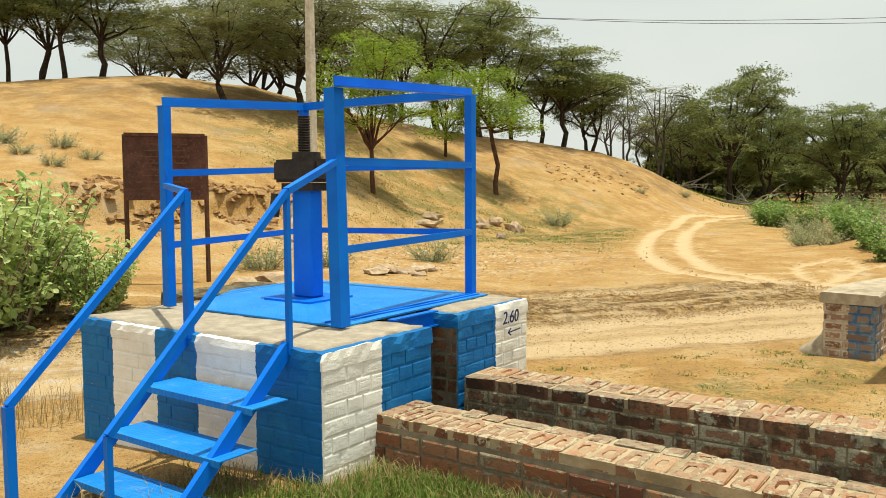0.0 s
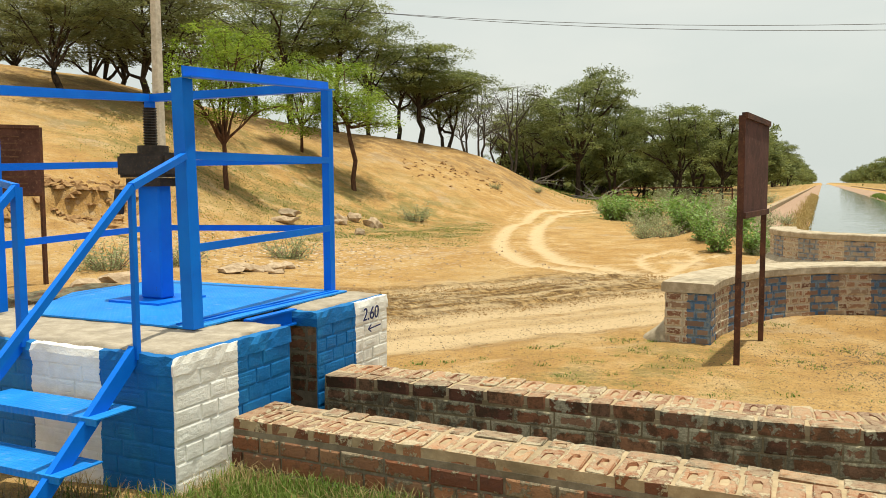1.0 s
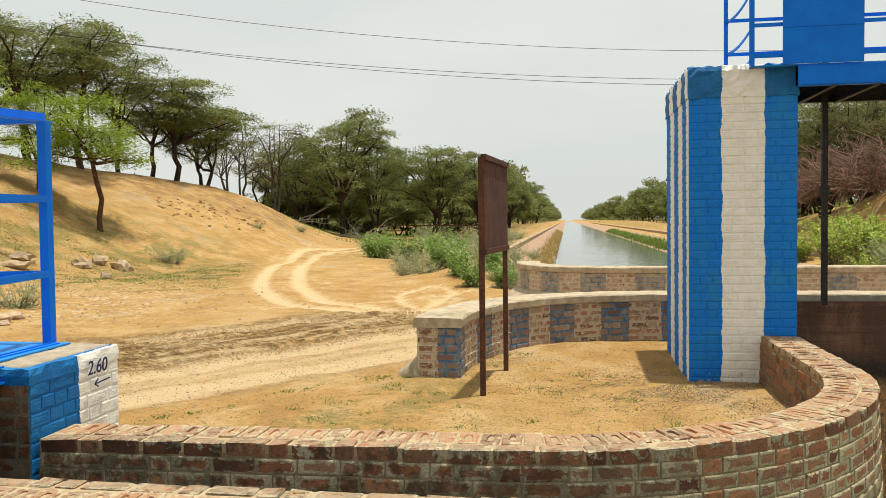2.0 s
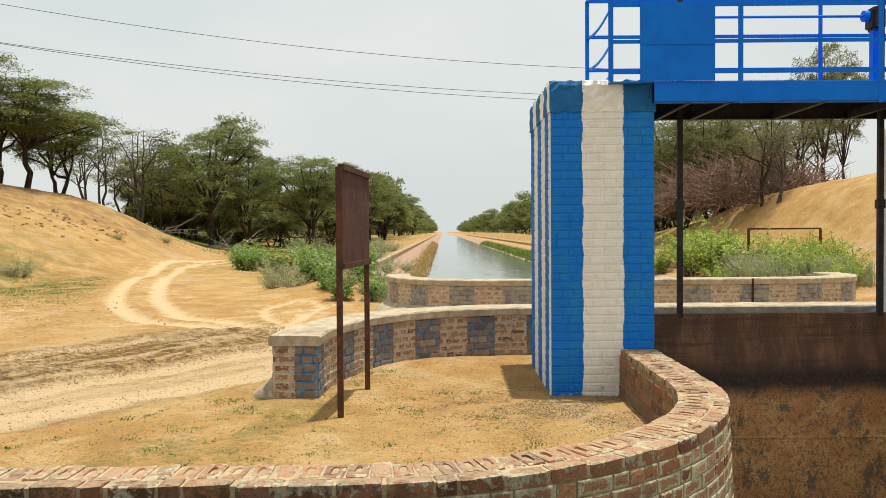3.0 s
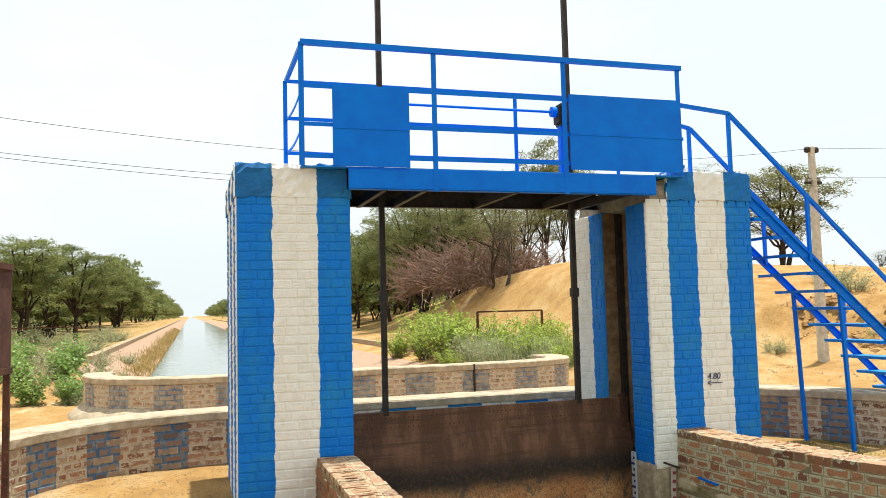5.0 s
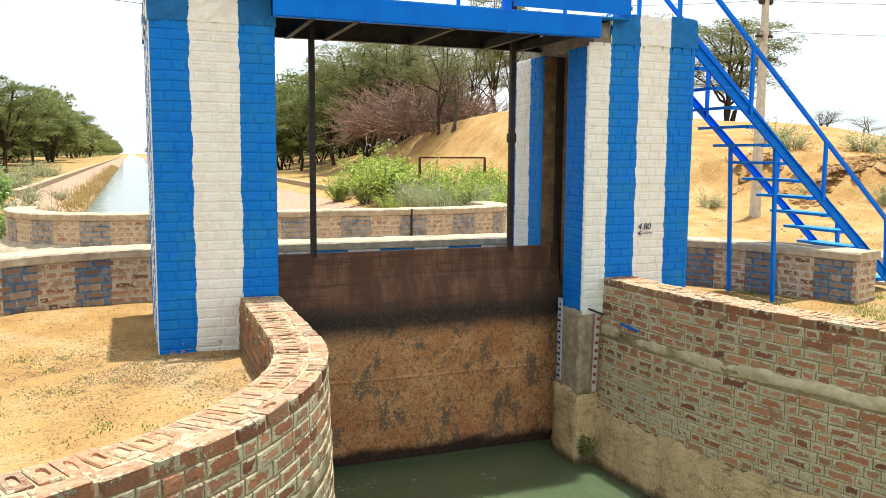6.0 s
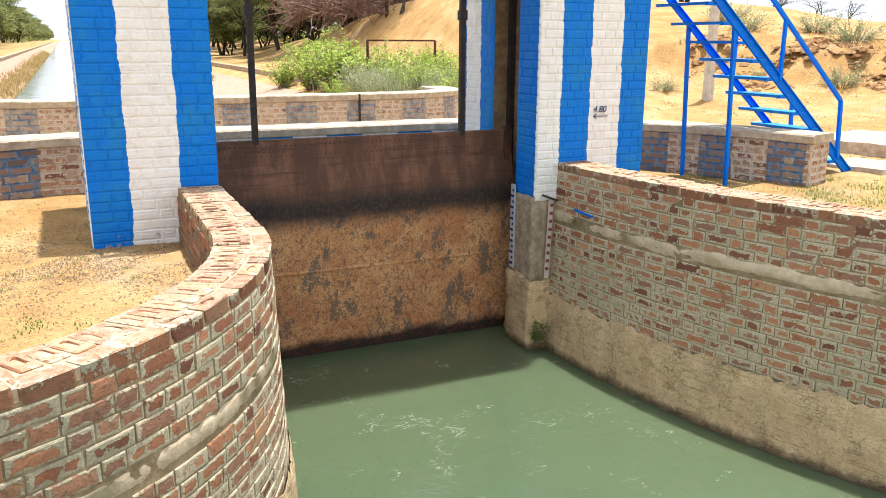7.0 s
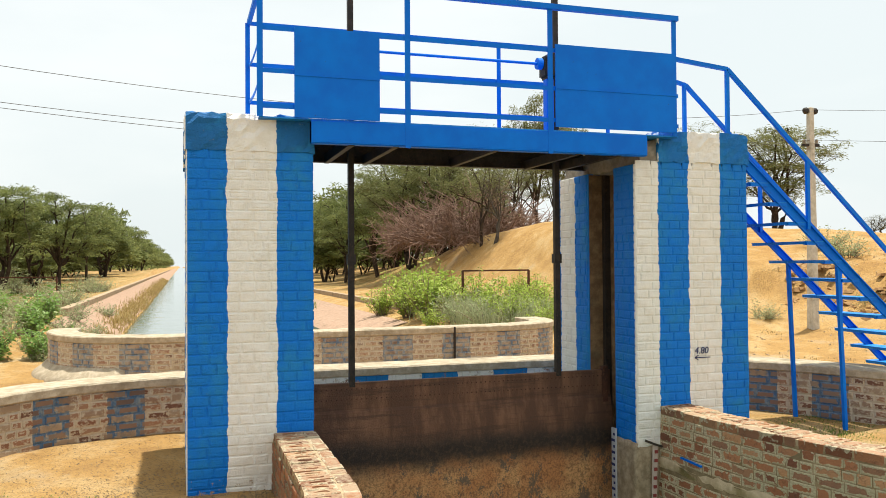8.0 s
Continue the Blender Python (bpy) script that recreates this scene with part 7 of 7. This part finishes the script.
blades("weeds", tuft_points(130, 8.5, 19, 1.0, 12, 17, 40, 0.20), 0.05, 0.007, GRASS_DRY, "sparse dry grass on the eastern slope", 18, 0.8)
blades("reeds", tuft_points(420, -2.32, -2.04, 16, 120, 19, 36, 0.2, lambda x, y: True), 0.22, 0.012, REED, "yellow-green reeds along the water's edge", 20, 0.35)
blades("reeds", tuft_points(300, 5.1, 5.5, 30, 120, 21, 40, 0.25, lambda x, y: True), 0.40, 0.02, GRASS_GREEN, "green grass along the far water's edge", 22, 0.5)
blades("dry_grass", tuft_points(60, 7.2, 8.6, 9.5, 17, 27, 90, 0.22, lambda x, y: True), 0.75, 0.006, LEAF_GREY, "pale feathery grass behind the far parapet", 28, 0.5)
blades("weeds", tuft_points(300, -22, -7, 38, 75, 23, 60, 0.5, lambda x, y: x > -8 - 0.25 * y), 0.12, 0.02, GRASS_GREEN, "green undergrowth below the acacias", 24, 0.8)


def rock(name, x, y, size, seed, label, flat=0.72):
    rng = random.Random(seed)
    bm = bmesh.new()
    bmesh.ops.create_icosphere(bm, subdivisions=2, radius=1)
    for v in bm.verts:
        k = 1 + 0.55 * noise.noise(v.co * 1.3 + Vector((seed, 0, 0))) + 0.12 * noise.noise(v.co * 3.1 + Vector((0, seed, 0)))
        v.co = Vector((v.co.x * k * size, v.co.y * k * size * 0.8, v.co.z * k * size * flat))
    ob = finish(name, bm, ROCK)
    ob.location = (x, y, gz(x, y) + size * flat * 0.35)
    ob.rotation_euler = (0, 0, rng.uniform(0, 6))
    tagged(ob, label, "rock", "rocks")


ROCK = make_mortar("rubble", (0.33, 0.235, 0.15), (0.52, 0.40, 0.275))
for i, (x, y, s) in enumerate(((-15.6, 13.8, 0.30), (-15.9, 15.2, 0.32), (-15.2, 15.4, 0.34), (-14.3, 13.0, 0.2))):
    rock("rock", x, y, s, i + 1, "weathered brown rock at the foot of the dune")
for i, (x, y, s) in enumerate(((-10.2, 2.0, 0.26), (-10.3, 2.5, 0.30), (-10.1, 3.0, 0.28), (-10.2, 3.5, 0.22), (-9.8, 2.7, 0.15), (-10.8, -0.4, 0.28), (-10.9, 0.3, 0.3), (-10.6, -0.9, 0.2), (-15.9, 11.3, 0.4), (-16.4, 12.2, 0.4))):
    rock("rubble_stone", x, y, s, i + 20, "flat broken masonry stone half sunk in sand", 0.35)


def clods(n, seed, ring, b0, b1, size, label, loose=0.35):
    """Broken edges of crusted sand."""
    rng = np.random.default_rng(seed)
    verts, faces = [], []
    for i in range(n):
        b = rng.uniform(b0, b1)
        r = ring(b) + rng.normal(0, loose)
        x, y = out(b, r)
        z = gz(x, y)
        s = size * rng.uniform(0.4, 1.3)
        k = len(verts)
        for dx, dy, dz in ((-1, -1, -.6), (1, -.8, -.6), (.9, 1, -.6), (-1, .9, -.6), (-.7, -.6, .5), (.6, -.7, .6), (.7, .6, .4), (-.6, .7, .55)):
            verts.append((x + s * (dx + rng.normal(0, .25)), y + s * (dy + rng.normal(0, .25)), z + s * 0.6 * (dz + rng.normal(0, .2))))
        faces += [tuple(k + q for q in f) for f in ((4, 5, 6, 7), (0, 1, 5, 4), (1, 2, 6, 5), (2, 3, 7, 6), (3, 0, 4, 7))]
    ob = pydata("sand_clods", verts, faces, CLOD)
    tagged(ob, label, "sand crust", kind="stuff")


CLOD = make_mortar("crusted_sand", (0.27, 0.155, 0.072), (0.42, 0.26, 0.125), 0.2)
clods(330, 3, lambda b: float(lerp_table(b, [(44, 20.6), (63, 17.6), (70, 17.6)])) + 0.5 * math.sin(b), 46, 66, 0.11, "crumbling crust of the eroded sand bank")
clods(90, 4, lambda b: 41 - 0.5 * (b - 24), 21.0, 28.0, 0.10, "broken crust of sand on the dune's shoulder", 1.3)
clods(480, 5, lambda b: 24.8 + 0.7 * math.sin(b), -62, -41, 0.11, "crumbling crust of the eastern sand bank")


# ---- canal bank lining ----
LINING = make_mortar("brick_lining", (0.34, 0.22, 0.15), (0.46, 0.32, 0.235))


def bank_strip(name, x0, x1, y0, y1, lift, material, label):
    ys = np.concatenate([np.arange(y0, 40, 1.0), np.arange(40, y1, 10.0)])
    xs = np.linspace(x0, x1, 6)
    verts = [(x, y, gz(x, y) + lift) for y in ys for x in xs]
    faces = [(j * 6 + i, j * 6 + i + 1, (j + 1) * 6 + i + 1, (j + 1) * 6 + i) for j in range(len(ys) - 1) for i in range(5)]
    ob = pydata(name, verts, faces, material, True)
    tagged(ob, label, "canal lining", kind="structure")


bank_strip("trim_lining_west", -3.28, -1.6, 16.0, 500, 0.02, LINING, "pinkish brick lining of the canal slope")
bank_strip("trim_lining_east", 4.2, 6.6, 17.0, 500, 0.02, LINING, "pinkish brick lining of the far canal slope")
for x, nm in ((-3.45, "trim_kerb_west"), (7.5, "trim_kerb_east")):
    bm = bmesh.new()
    y = 20.0
    while y < 300:
        ln = 4.0 if y < 80 else 20.0
        z = gz(x, y + ln / 2)
        box(bm, x - 0.14, x + 0.14, y, y + ln - 0.03, z - 0.3, z + 0.17)
        y += ln
    tagged(finish(nm, bm, ROCK), "low brick kerb along the canal bank", "kerb", kind="structure")


# ---- small yard things ----
def low_gate(x0, y0, x1, y1, h, label):
    ob = thing("rail_barrier", label, "barrier", group="pipe barriers")
    z = gz((x0 + x1) / 2, (y0 + y1) / 2)
    for x, y in ((x0, y0), (x1, y1)):
        bm = bmesh.new()
        beam(bm, (x, y, gz(x, y) - 0.1), (x, y, z + h), rect(0.06, 0.06))
        part("post", bm, RUST, ob)
    bm = bmesh.new()
    beam(bm, (x0, y0, z + h), (x1, y1, z + h), rect(0.05, 0.05))
    part("top_rail", bm, RUST, ob)


low_gate(7.9, 15.6, 10.2, 16.0, 1.22, "rusty pipe barrier among the bushes")
low_gate(-10.6, 31.0, -5.15, 31.5, 1.4, "rusty pipe barrier on the canal bank")
bm = bmesh.new()
box(bm, -5.45, -4.80, 31.1, 31.8, 0.1, 0.85)
bevel(bm, 0.03)
tagged(finish("brick_pier", bm, ROCK), "short weathered brick pier beside the barrier", "pier")


def slab(x, y, lx, ly, h, turn, seed, label):
    bm = bmesh.new()
    rough_block(bm, -lx / 2, lx / 2, -ly / 2, ly / 2, -0.15, h, seed, 0.12, 0.008, 0.02)
    ob = finish("stone_slab", bm, CONCRETE)
    ob.location = (x, y, gz(x, y))
    ob.rotation_euler = (0, 0, turn)
    tagged(ob, label, "slab", "slabs")


slab(9.3, 0.1, 0.9, 0.8, 0.06, 0.2, 3, "pale concrete slab at the foot of the stair")
slab(11.2, 1.6, 1.9, 1.2, 0.22, 0.3, 4, "low pale brick slab beside the stair")
rock("broken_kerb_stone", -6.6, -5.25, 0.16, 44, "pale broken stone beside the pier")


POLE_CONCRETE = make_mortar("pole_concrete", (0.46, 0.42, 0.35), (0.62, 0.58, 0.50))


def utility_pole(x, y, h, label, arms, horns):
    z = gz(x, y)
    ob = thing("utility_pole", label, "utility pole", (x, y, z), "utility poles")
    bm = bmesh.new()
    sweep(bm, [(0, 0, -0.3), (0, 0, h)], rect(0.2, 0.2))
    for v in bm.verts:
        if v.co.z > 1:
            v.co.x *= 0.6
            v.co.y *= 0.6
    bevel(bm, 0.01)
    part("shaft", bm, POLE_CONCRETE, ob)
    for a in arms:
        bm = bmesh.new()
        beam(bm, (-0.22, 0.02, a), (0.22, -0.02, a), rect(0.06, 0.06))
        arm = part("crossarm", bm, DARK_STEEL, ob)
        for s in (-0.18, 0.18):
            bm = bmesh.new()
            sweep(bm, [(s, 0, a + 0.02), (s, 0, a + 0.13)], circle(0.035, 10))
            part("insulator", bm, GREY_CONCRETE, arm)
    for s in horns:
        bm = bmesh.new()
        tube(bm, [(s * 0.13, 0.05, h - 0.08), (s * 0.13, 0.02, h - 0.08), (s * 0.13, -0.03, h - 0.08), (s * 0.13, -0.06, h - 0.08)], [0.03, 0.075, 0.075, 0.045], 14)
        part("insulator_bell", bm, DARK_STEEL, ob)


PW, PE = (-13.8, 4.2), (13.9, 8.2)
utility_pole(*PW, 8.2, "tall pale concrete power pole at the dune's foot", (7.7, 7.1), ())
utility_pole(*PE, 5.50 - gz(*PE), "weathered concrete power pole with dark insulators", (4.62 - gz(*PE),), (-1, 1))


def wire(p, q, sag, label):
    bm = bmesh.new()
    pts = [Vector(p).lerp(Vector(q), i / 40) - Vector((0, 0, sag * 4 * (i / 40) * (1 - i / 40))) for i in range(41)]
    tube(bm, pts, [0.0045] * 41, 4)
    tagged(finish("power_wire", bm, DARK_STEEL), label, "wire", "power wires")


zw, ze = gz(*PW), gz(*PE)
WIRE = "thin dark power wire between the poles"
wire((PW[0], PW[1], 6.48), (PE[0], PE[1], 5.46), 1.32, WIRE)
wire((PW[0] - 0.2, PW[1], 5.72), (PE[0] - 0.2, PE[1], 4.76), 1.08, WIRE)
wire((PW[0] + 0.2, PW[1], 5.72), (PE[0] + 0.2, PE[1], 4.76), 1.20, WIRE)
wire((PE[0], PE[1], 5.45), (48, 9, 10.0), 0.8, "thin dark power wire running east")
wire((PE[0], PE[1], 4.75), (48, 9, 8.6), 0.8, "thin dark power wire running east")
wire((PW[0], PW[1], 6.48), (-44, -6, 12.0), 0.8, "thin dark power wire running west")


# ---- painted figures ----
INK = Nodes("navy_paint", 0.6).color((0.015, 0.025, 0.11)).mat


def lettering(text, size, m, parent, depth=0.002):
    cu = bpy.data.curves.new("lettering", "FONT")
    cu.body = text
    cu.size = size
    cu.extrude = depth
    cu.offset = 0.0
    cu.shear = 0.15
    tmp = bpy.data.objects.new("lettering", cu)
    scene.collection.objects.link(tmp)
    bpy.context.view_layer.update()
    me = bpy.data.meshes.new_from_object(tmp.evaluated_get(bpy.context.evaluated_depsgraph_get()))
    bpy.data.objects.remove(tmp)
    me.materials.clear()
    me.materials.append(INK)
    ob = new("painted_number", me)
    ob.parent = parent
    ob.matrix_basis = m
    tagged(ob, "hand-painted dark blue number")


def painted_arrow(parent, tail, tip, up, h):
    bm = bmesh.new()
    a, b = Vector(tail), Vector(tip)
    d = (b - a).normalized()
    u = Vector(up)
    nrm = d.cross(u)
    for p, q in ((a, b), (b, b - d * h * 0.8 + u * h * 0.5), (b, b - d * h * 0.8 - u * h * 0.5)):
        sweep(bm, [p, q], rect(0.008, 0.004), up=nrm)
    part("painted_arrow", bm, INK, parent, "hand-painted dark blue arrow")


lettering("4.80", 0.095, Matrix.Translation((4.895, -0.010, 0.995)) @ Matrix.Rotation(radians(90), 4, "X"), pillar_r)
painted_arrow(pillar_r, (5.08, -0.010, 0.955), (4.90, -0.010, 0.955), (0, 0, 1), 0.05)
lettering("2.60", 0.125, Matrix.Translation((-4.152, -3.90, 0.755)) @ Matrix.Rotation(radians(90), 4, "Z") @ Matrix.Rotation(radians(90), 4, "X"), pier_far)
painted_arrow(pier_far, (-4.150, -3.66, 0.70), (-4.150, -3.83, 0.69), (0, 0, 1), 0.05)

# depth gauges beside the gate
gauge = thing("depth_gauge", "narrow white and blue enamel depth gauge at the slot", "depth gauge", group="depth gauges")
bm = bmesh.new()
box(bm, 4.195, 4.212, 0.36, 0.44, -0.70, 0.22)
plate = part("plate", bm, Nodes("gauge_enamel", 0.4).color((0.46, 0.47, 0.50)).mat, gauge)
for k in range(14):
    bm = bmesh.new()
    box(bm, 4.188, 4.194, 0.37, 0.395 if k % 2 else 0.43, -0.66 + 0.062 * k, -0.635 + 0.062 * k)
    part("mark", bm, INK, plate, "blue graduation bar")
gauge2 = thing("depth_gauge", "old red and white gauge board hanging at the pillar", "depth gauge", group="depth gauges")
bm = bmesh.new()
sweep(bm, [(4.40, -0.05, 0.13), (4.36, -0.07, -0.72)], rect(0.05, 0.015))
part("plate", bm, Nodes("faded_white", 0.6).color((0.55, 0.47, 0.42)).mat, gauge2)
for k in range(9):
    bm = bmesh.new()
    z = 0.08 - 0.085 * k
    x = 4.397 - 0.04 * k / 9
    box(bm, x - 0.02, x + 0.01, -0.09, -0.075, z - 0.03, z)
    part("mark", bm, Nodes("faded_red", 0.7).color((0.25, 0.05, 0.045)).mat, gauge2, "faded red graduation bar")
bm = bmesh.new()
sweep(bm, [(4.30, -0.03, 0.17), (4.40, -0.07, 0.13), (4.46, -0.08, 0.11)], rect(0.02, 0.02))
part("hook", bm, DARK_STEEL, gauge2)
bm = bmesh.new()
for k in range(6):
    y = -0.36 - 0.05 * k
    box(bm, 4.466 + 0.055 * y * y, 4.484 + 0.055 * y * y, y - 0.049, y, 0.052 - 0.003 * k, 0.070 - 0.003 * k)
part("paint_dash", bm, BLUE_PAINT, wall_east, "short dash of blue paint")
# moss and weeds hanging at the slot
moss = shrub_kind("hanging_weed", 8, 0.12, 0.32, 26, 420, 0.018, GRASS_GREEN, TWIG, 0.35)
ob = thing("hanging_weed", "dark green weed growing from the stained plinth", "weed", (4.28, -0.07, -1.42))
for nm, me in (("stem", moss[0]), ("foliage", moss[1])):
    c = tagged(new(nm, me), kind="stuff")
    c.parent = ob


# ---- gravel and fallen wood ----
def gravel(n, place, size, seed, material, label):
    rng = np.random.default_rng(seed)
    base = np.array(((1, 0, 0), (-0.5, 0.85, 0), (-0.5, -0.85, 0), (0.1, 0.1, 0.8), (0, 0, -0.6)))
    verts, faces = [], []
    while n > 0:
        x, y = place(rng)
        z = gz(x, y)
        if z < -0.2:
            continue
        n -= 1
        s = size * rng.uniform(0.4, 1.5)
        a = rng.uniform(0, 6.28)
        c, d = math.cos(a), math.sin(a)
        k = len(verts)
        v = base * (s * rng.uniform(0.7, 1.2), s * rng.uniform(0.6, 1.0), s * rng.uniform(0.5, 0.9))
        verts += [(x + c * p - d * q, y + d * p + c * q, z + h + 0.004) for p, q, h in v]
        faces += [(k, k + 1, k + 3), (k + 1, k + 2, k + 3), (k + 2, k, k + 3), (k + 1, k, k + 4), (k + 2, k + 1, k + 4), (k, k + 2, k + 4)]
    ob = pydata("gravel", verts, faces, material)
    tagged(ob, label, "gravel", kind="stuff")


PEBBLE = make_mortar("pebbles", (0.20, 0.145, 0.09), (0.34, 0.26, 0.17))
gravel(7000, lambda r: (r.normal(-0.1, 0.7), r.normal(-0.5, 0.6)), 0.0075, 1, PEBBLE, "small grey gravel at the foot of the pillar")
gravel(5500, lambda r: (r.uniform(-6.5, 0.9), r.uniform(-4.0, 2.2)), 0.008, 2, PEBBLE, "scattered pebbles on the yard's sand")
gravel(900, lambda r: (r.normal(-12, 2.6), r.normal(6.5, 2.8)), 0.028, 3, ROCK, "scattered stones below the dune")
gravel(900, lambda r: (r.uniform(9, 20), r.uniform(-1, 12)), 0.03, 4, ROCK, "scattered stones on the eastern slope")


def fallen_log(x, y, turn, size, seed, label):
    rng = np.random.default_rng(seed)
    ob = thing("fallen_log", label, "fallen log", (x, y, gz(x, y)), "fallen logs")
    ob.rotation_euler = (0, 0, turn)
    ob.scale = (size * 0.7, size * 0.7, size * 0.7)
    for k in range(7):
        verts, faces = [], []
        a = rng.uniform(-0.7, 0.7) + (math.pi if k % 3 == 0 else 0)
        p = np.array((rng.uniform(-0.6, 0.6), rng.uniform(-0.3, 0.3), 0.15))
        pts = [p]
        d = np.array((math.cos(a), math.sin(a), rng.uniform(0.05, 0.45)))
        for i in range(5):
            d = d + rng.normal(0, 0.2, 3)
            d /= np.linalg.norm(d)
            pts.append(pts[-1] + d * 0.55)
        limb(verts, faces, pts, [0.07, 0.055, 0.045, 0.035, 0.025, 0.01], 6)
        c = pydata("branch", verts, faces, PALE_WOOD, True)
        c.parent = ob


PALE_WOOD = make_bark("bleached_wood", (0.22, 0.19, 0.16), (0.42, 0.38, 0.33))
for b, r, turn, s in ((18.6, 57, 0.3, 1.3), (14.2, 56, 2.8, 1.2), (15.3, 58, 1.1, 0.9)):
    x, y = out(b, r)
    fallen_log(x, y, turn, s, int(r), "bleached fallen branch below the acacias")
CRUMB = make_mortar("sand_crumbs", (0.30, 0.175, 0.070), (0.46, 0.30, 0.135), 0.0)


def churned(rng):
    while True:
        a, c = rng.uniform(-12, 2.2), rng.uniform(4.3, 7.2)
        if rng.uniform(0, 1) < 0.5 + 0.5 * math.sin(c * 4.3 + 0.4 * math.sin(a * 0.9)):
            return ROAD_ALONG[0] * a + ROAD_ACROSS[0] * c, ROAD_ALONG[1] * a + ROAD_ACROSS[1] * c


gravel(10000, churned, 0.013, 41, CRUMB, "crumbs of churned sand along the wheel marks")


def thicket(name, n, x0, x1, y0, y1, h, seed, label):
    """Far low scrub: loose clumps of leaves over the ground."""
    rng = np.random.default_rng(seed)
    heads = np.column_stack([rng.uniform(x0, x1, n), rng.uniform(y0, y1, n)])
    top = h * rng.uniform(0.4, 1.0, n)
    c = []
    for (x, y), t in zip(heads, top):
        z = gz(x, y)
        for k in range(46):
            a, r = rng.uniform(0, 6.283), 1.5 * t * math.sqrt(rng.uniform(0, 1))
            c.append((x + r * math.cos(a), y + r * math.sin(a), z + t * (1 - (r / (1.6 * t)) ** 2) * rng.uniform(0.15, 1.0)))
    v, f = leaf_cards(rng, np.array(c), (0.15, 0.15, 0.15), 0.26, 0.7, 3)
    tagged(pydata(name, v, f, LEAF_DARK), label, "scrub", kind="stuff")


thicket("far_scrub", 150, -46, -17, 105, 240, 2.6, 61, "dark green scrub below the far trees")
thicket("far_scrub", 50, -34, -14, 66, 105, 0.9, 63, "low green scrub in the shade of the grove")
thicket("far_scrub", 110, 19, 52, 62, 190, 2.4, 62, "dark green scrub behind the eastern trees")
thicket("far_scrub", 110, -30, -8, 200, 620, 3.0, 64, "dark green scrub along the far canal bank")
thicket("far_scrub", 110, 13, 36, 190, 620, 3.0, 65, "dark green scrub along the far canal bank")
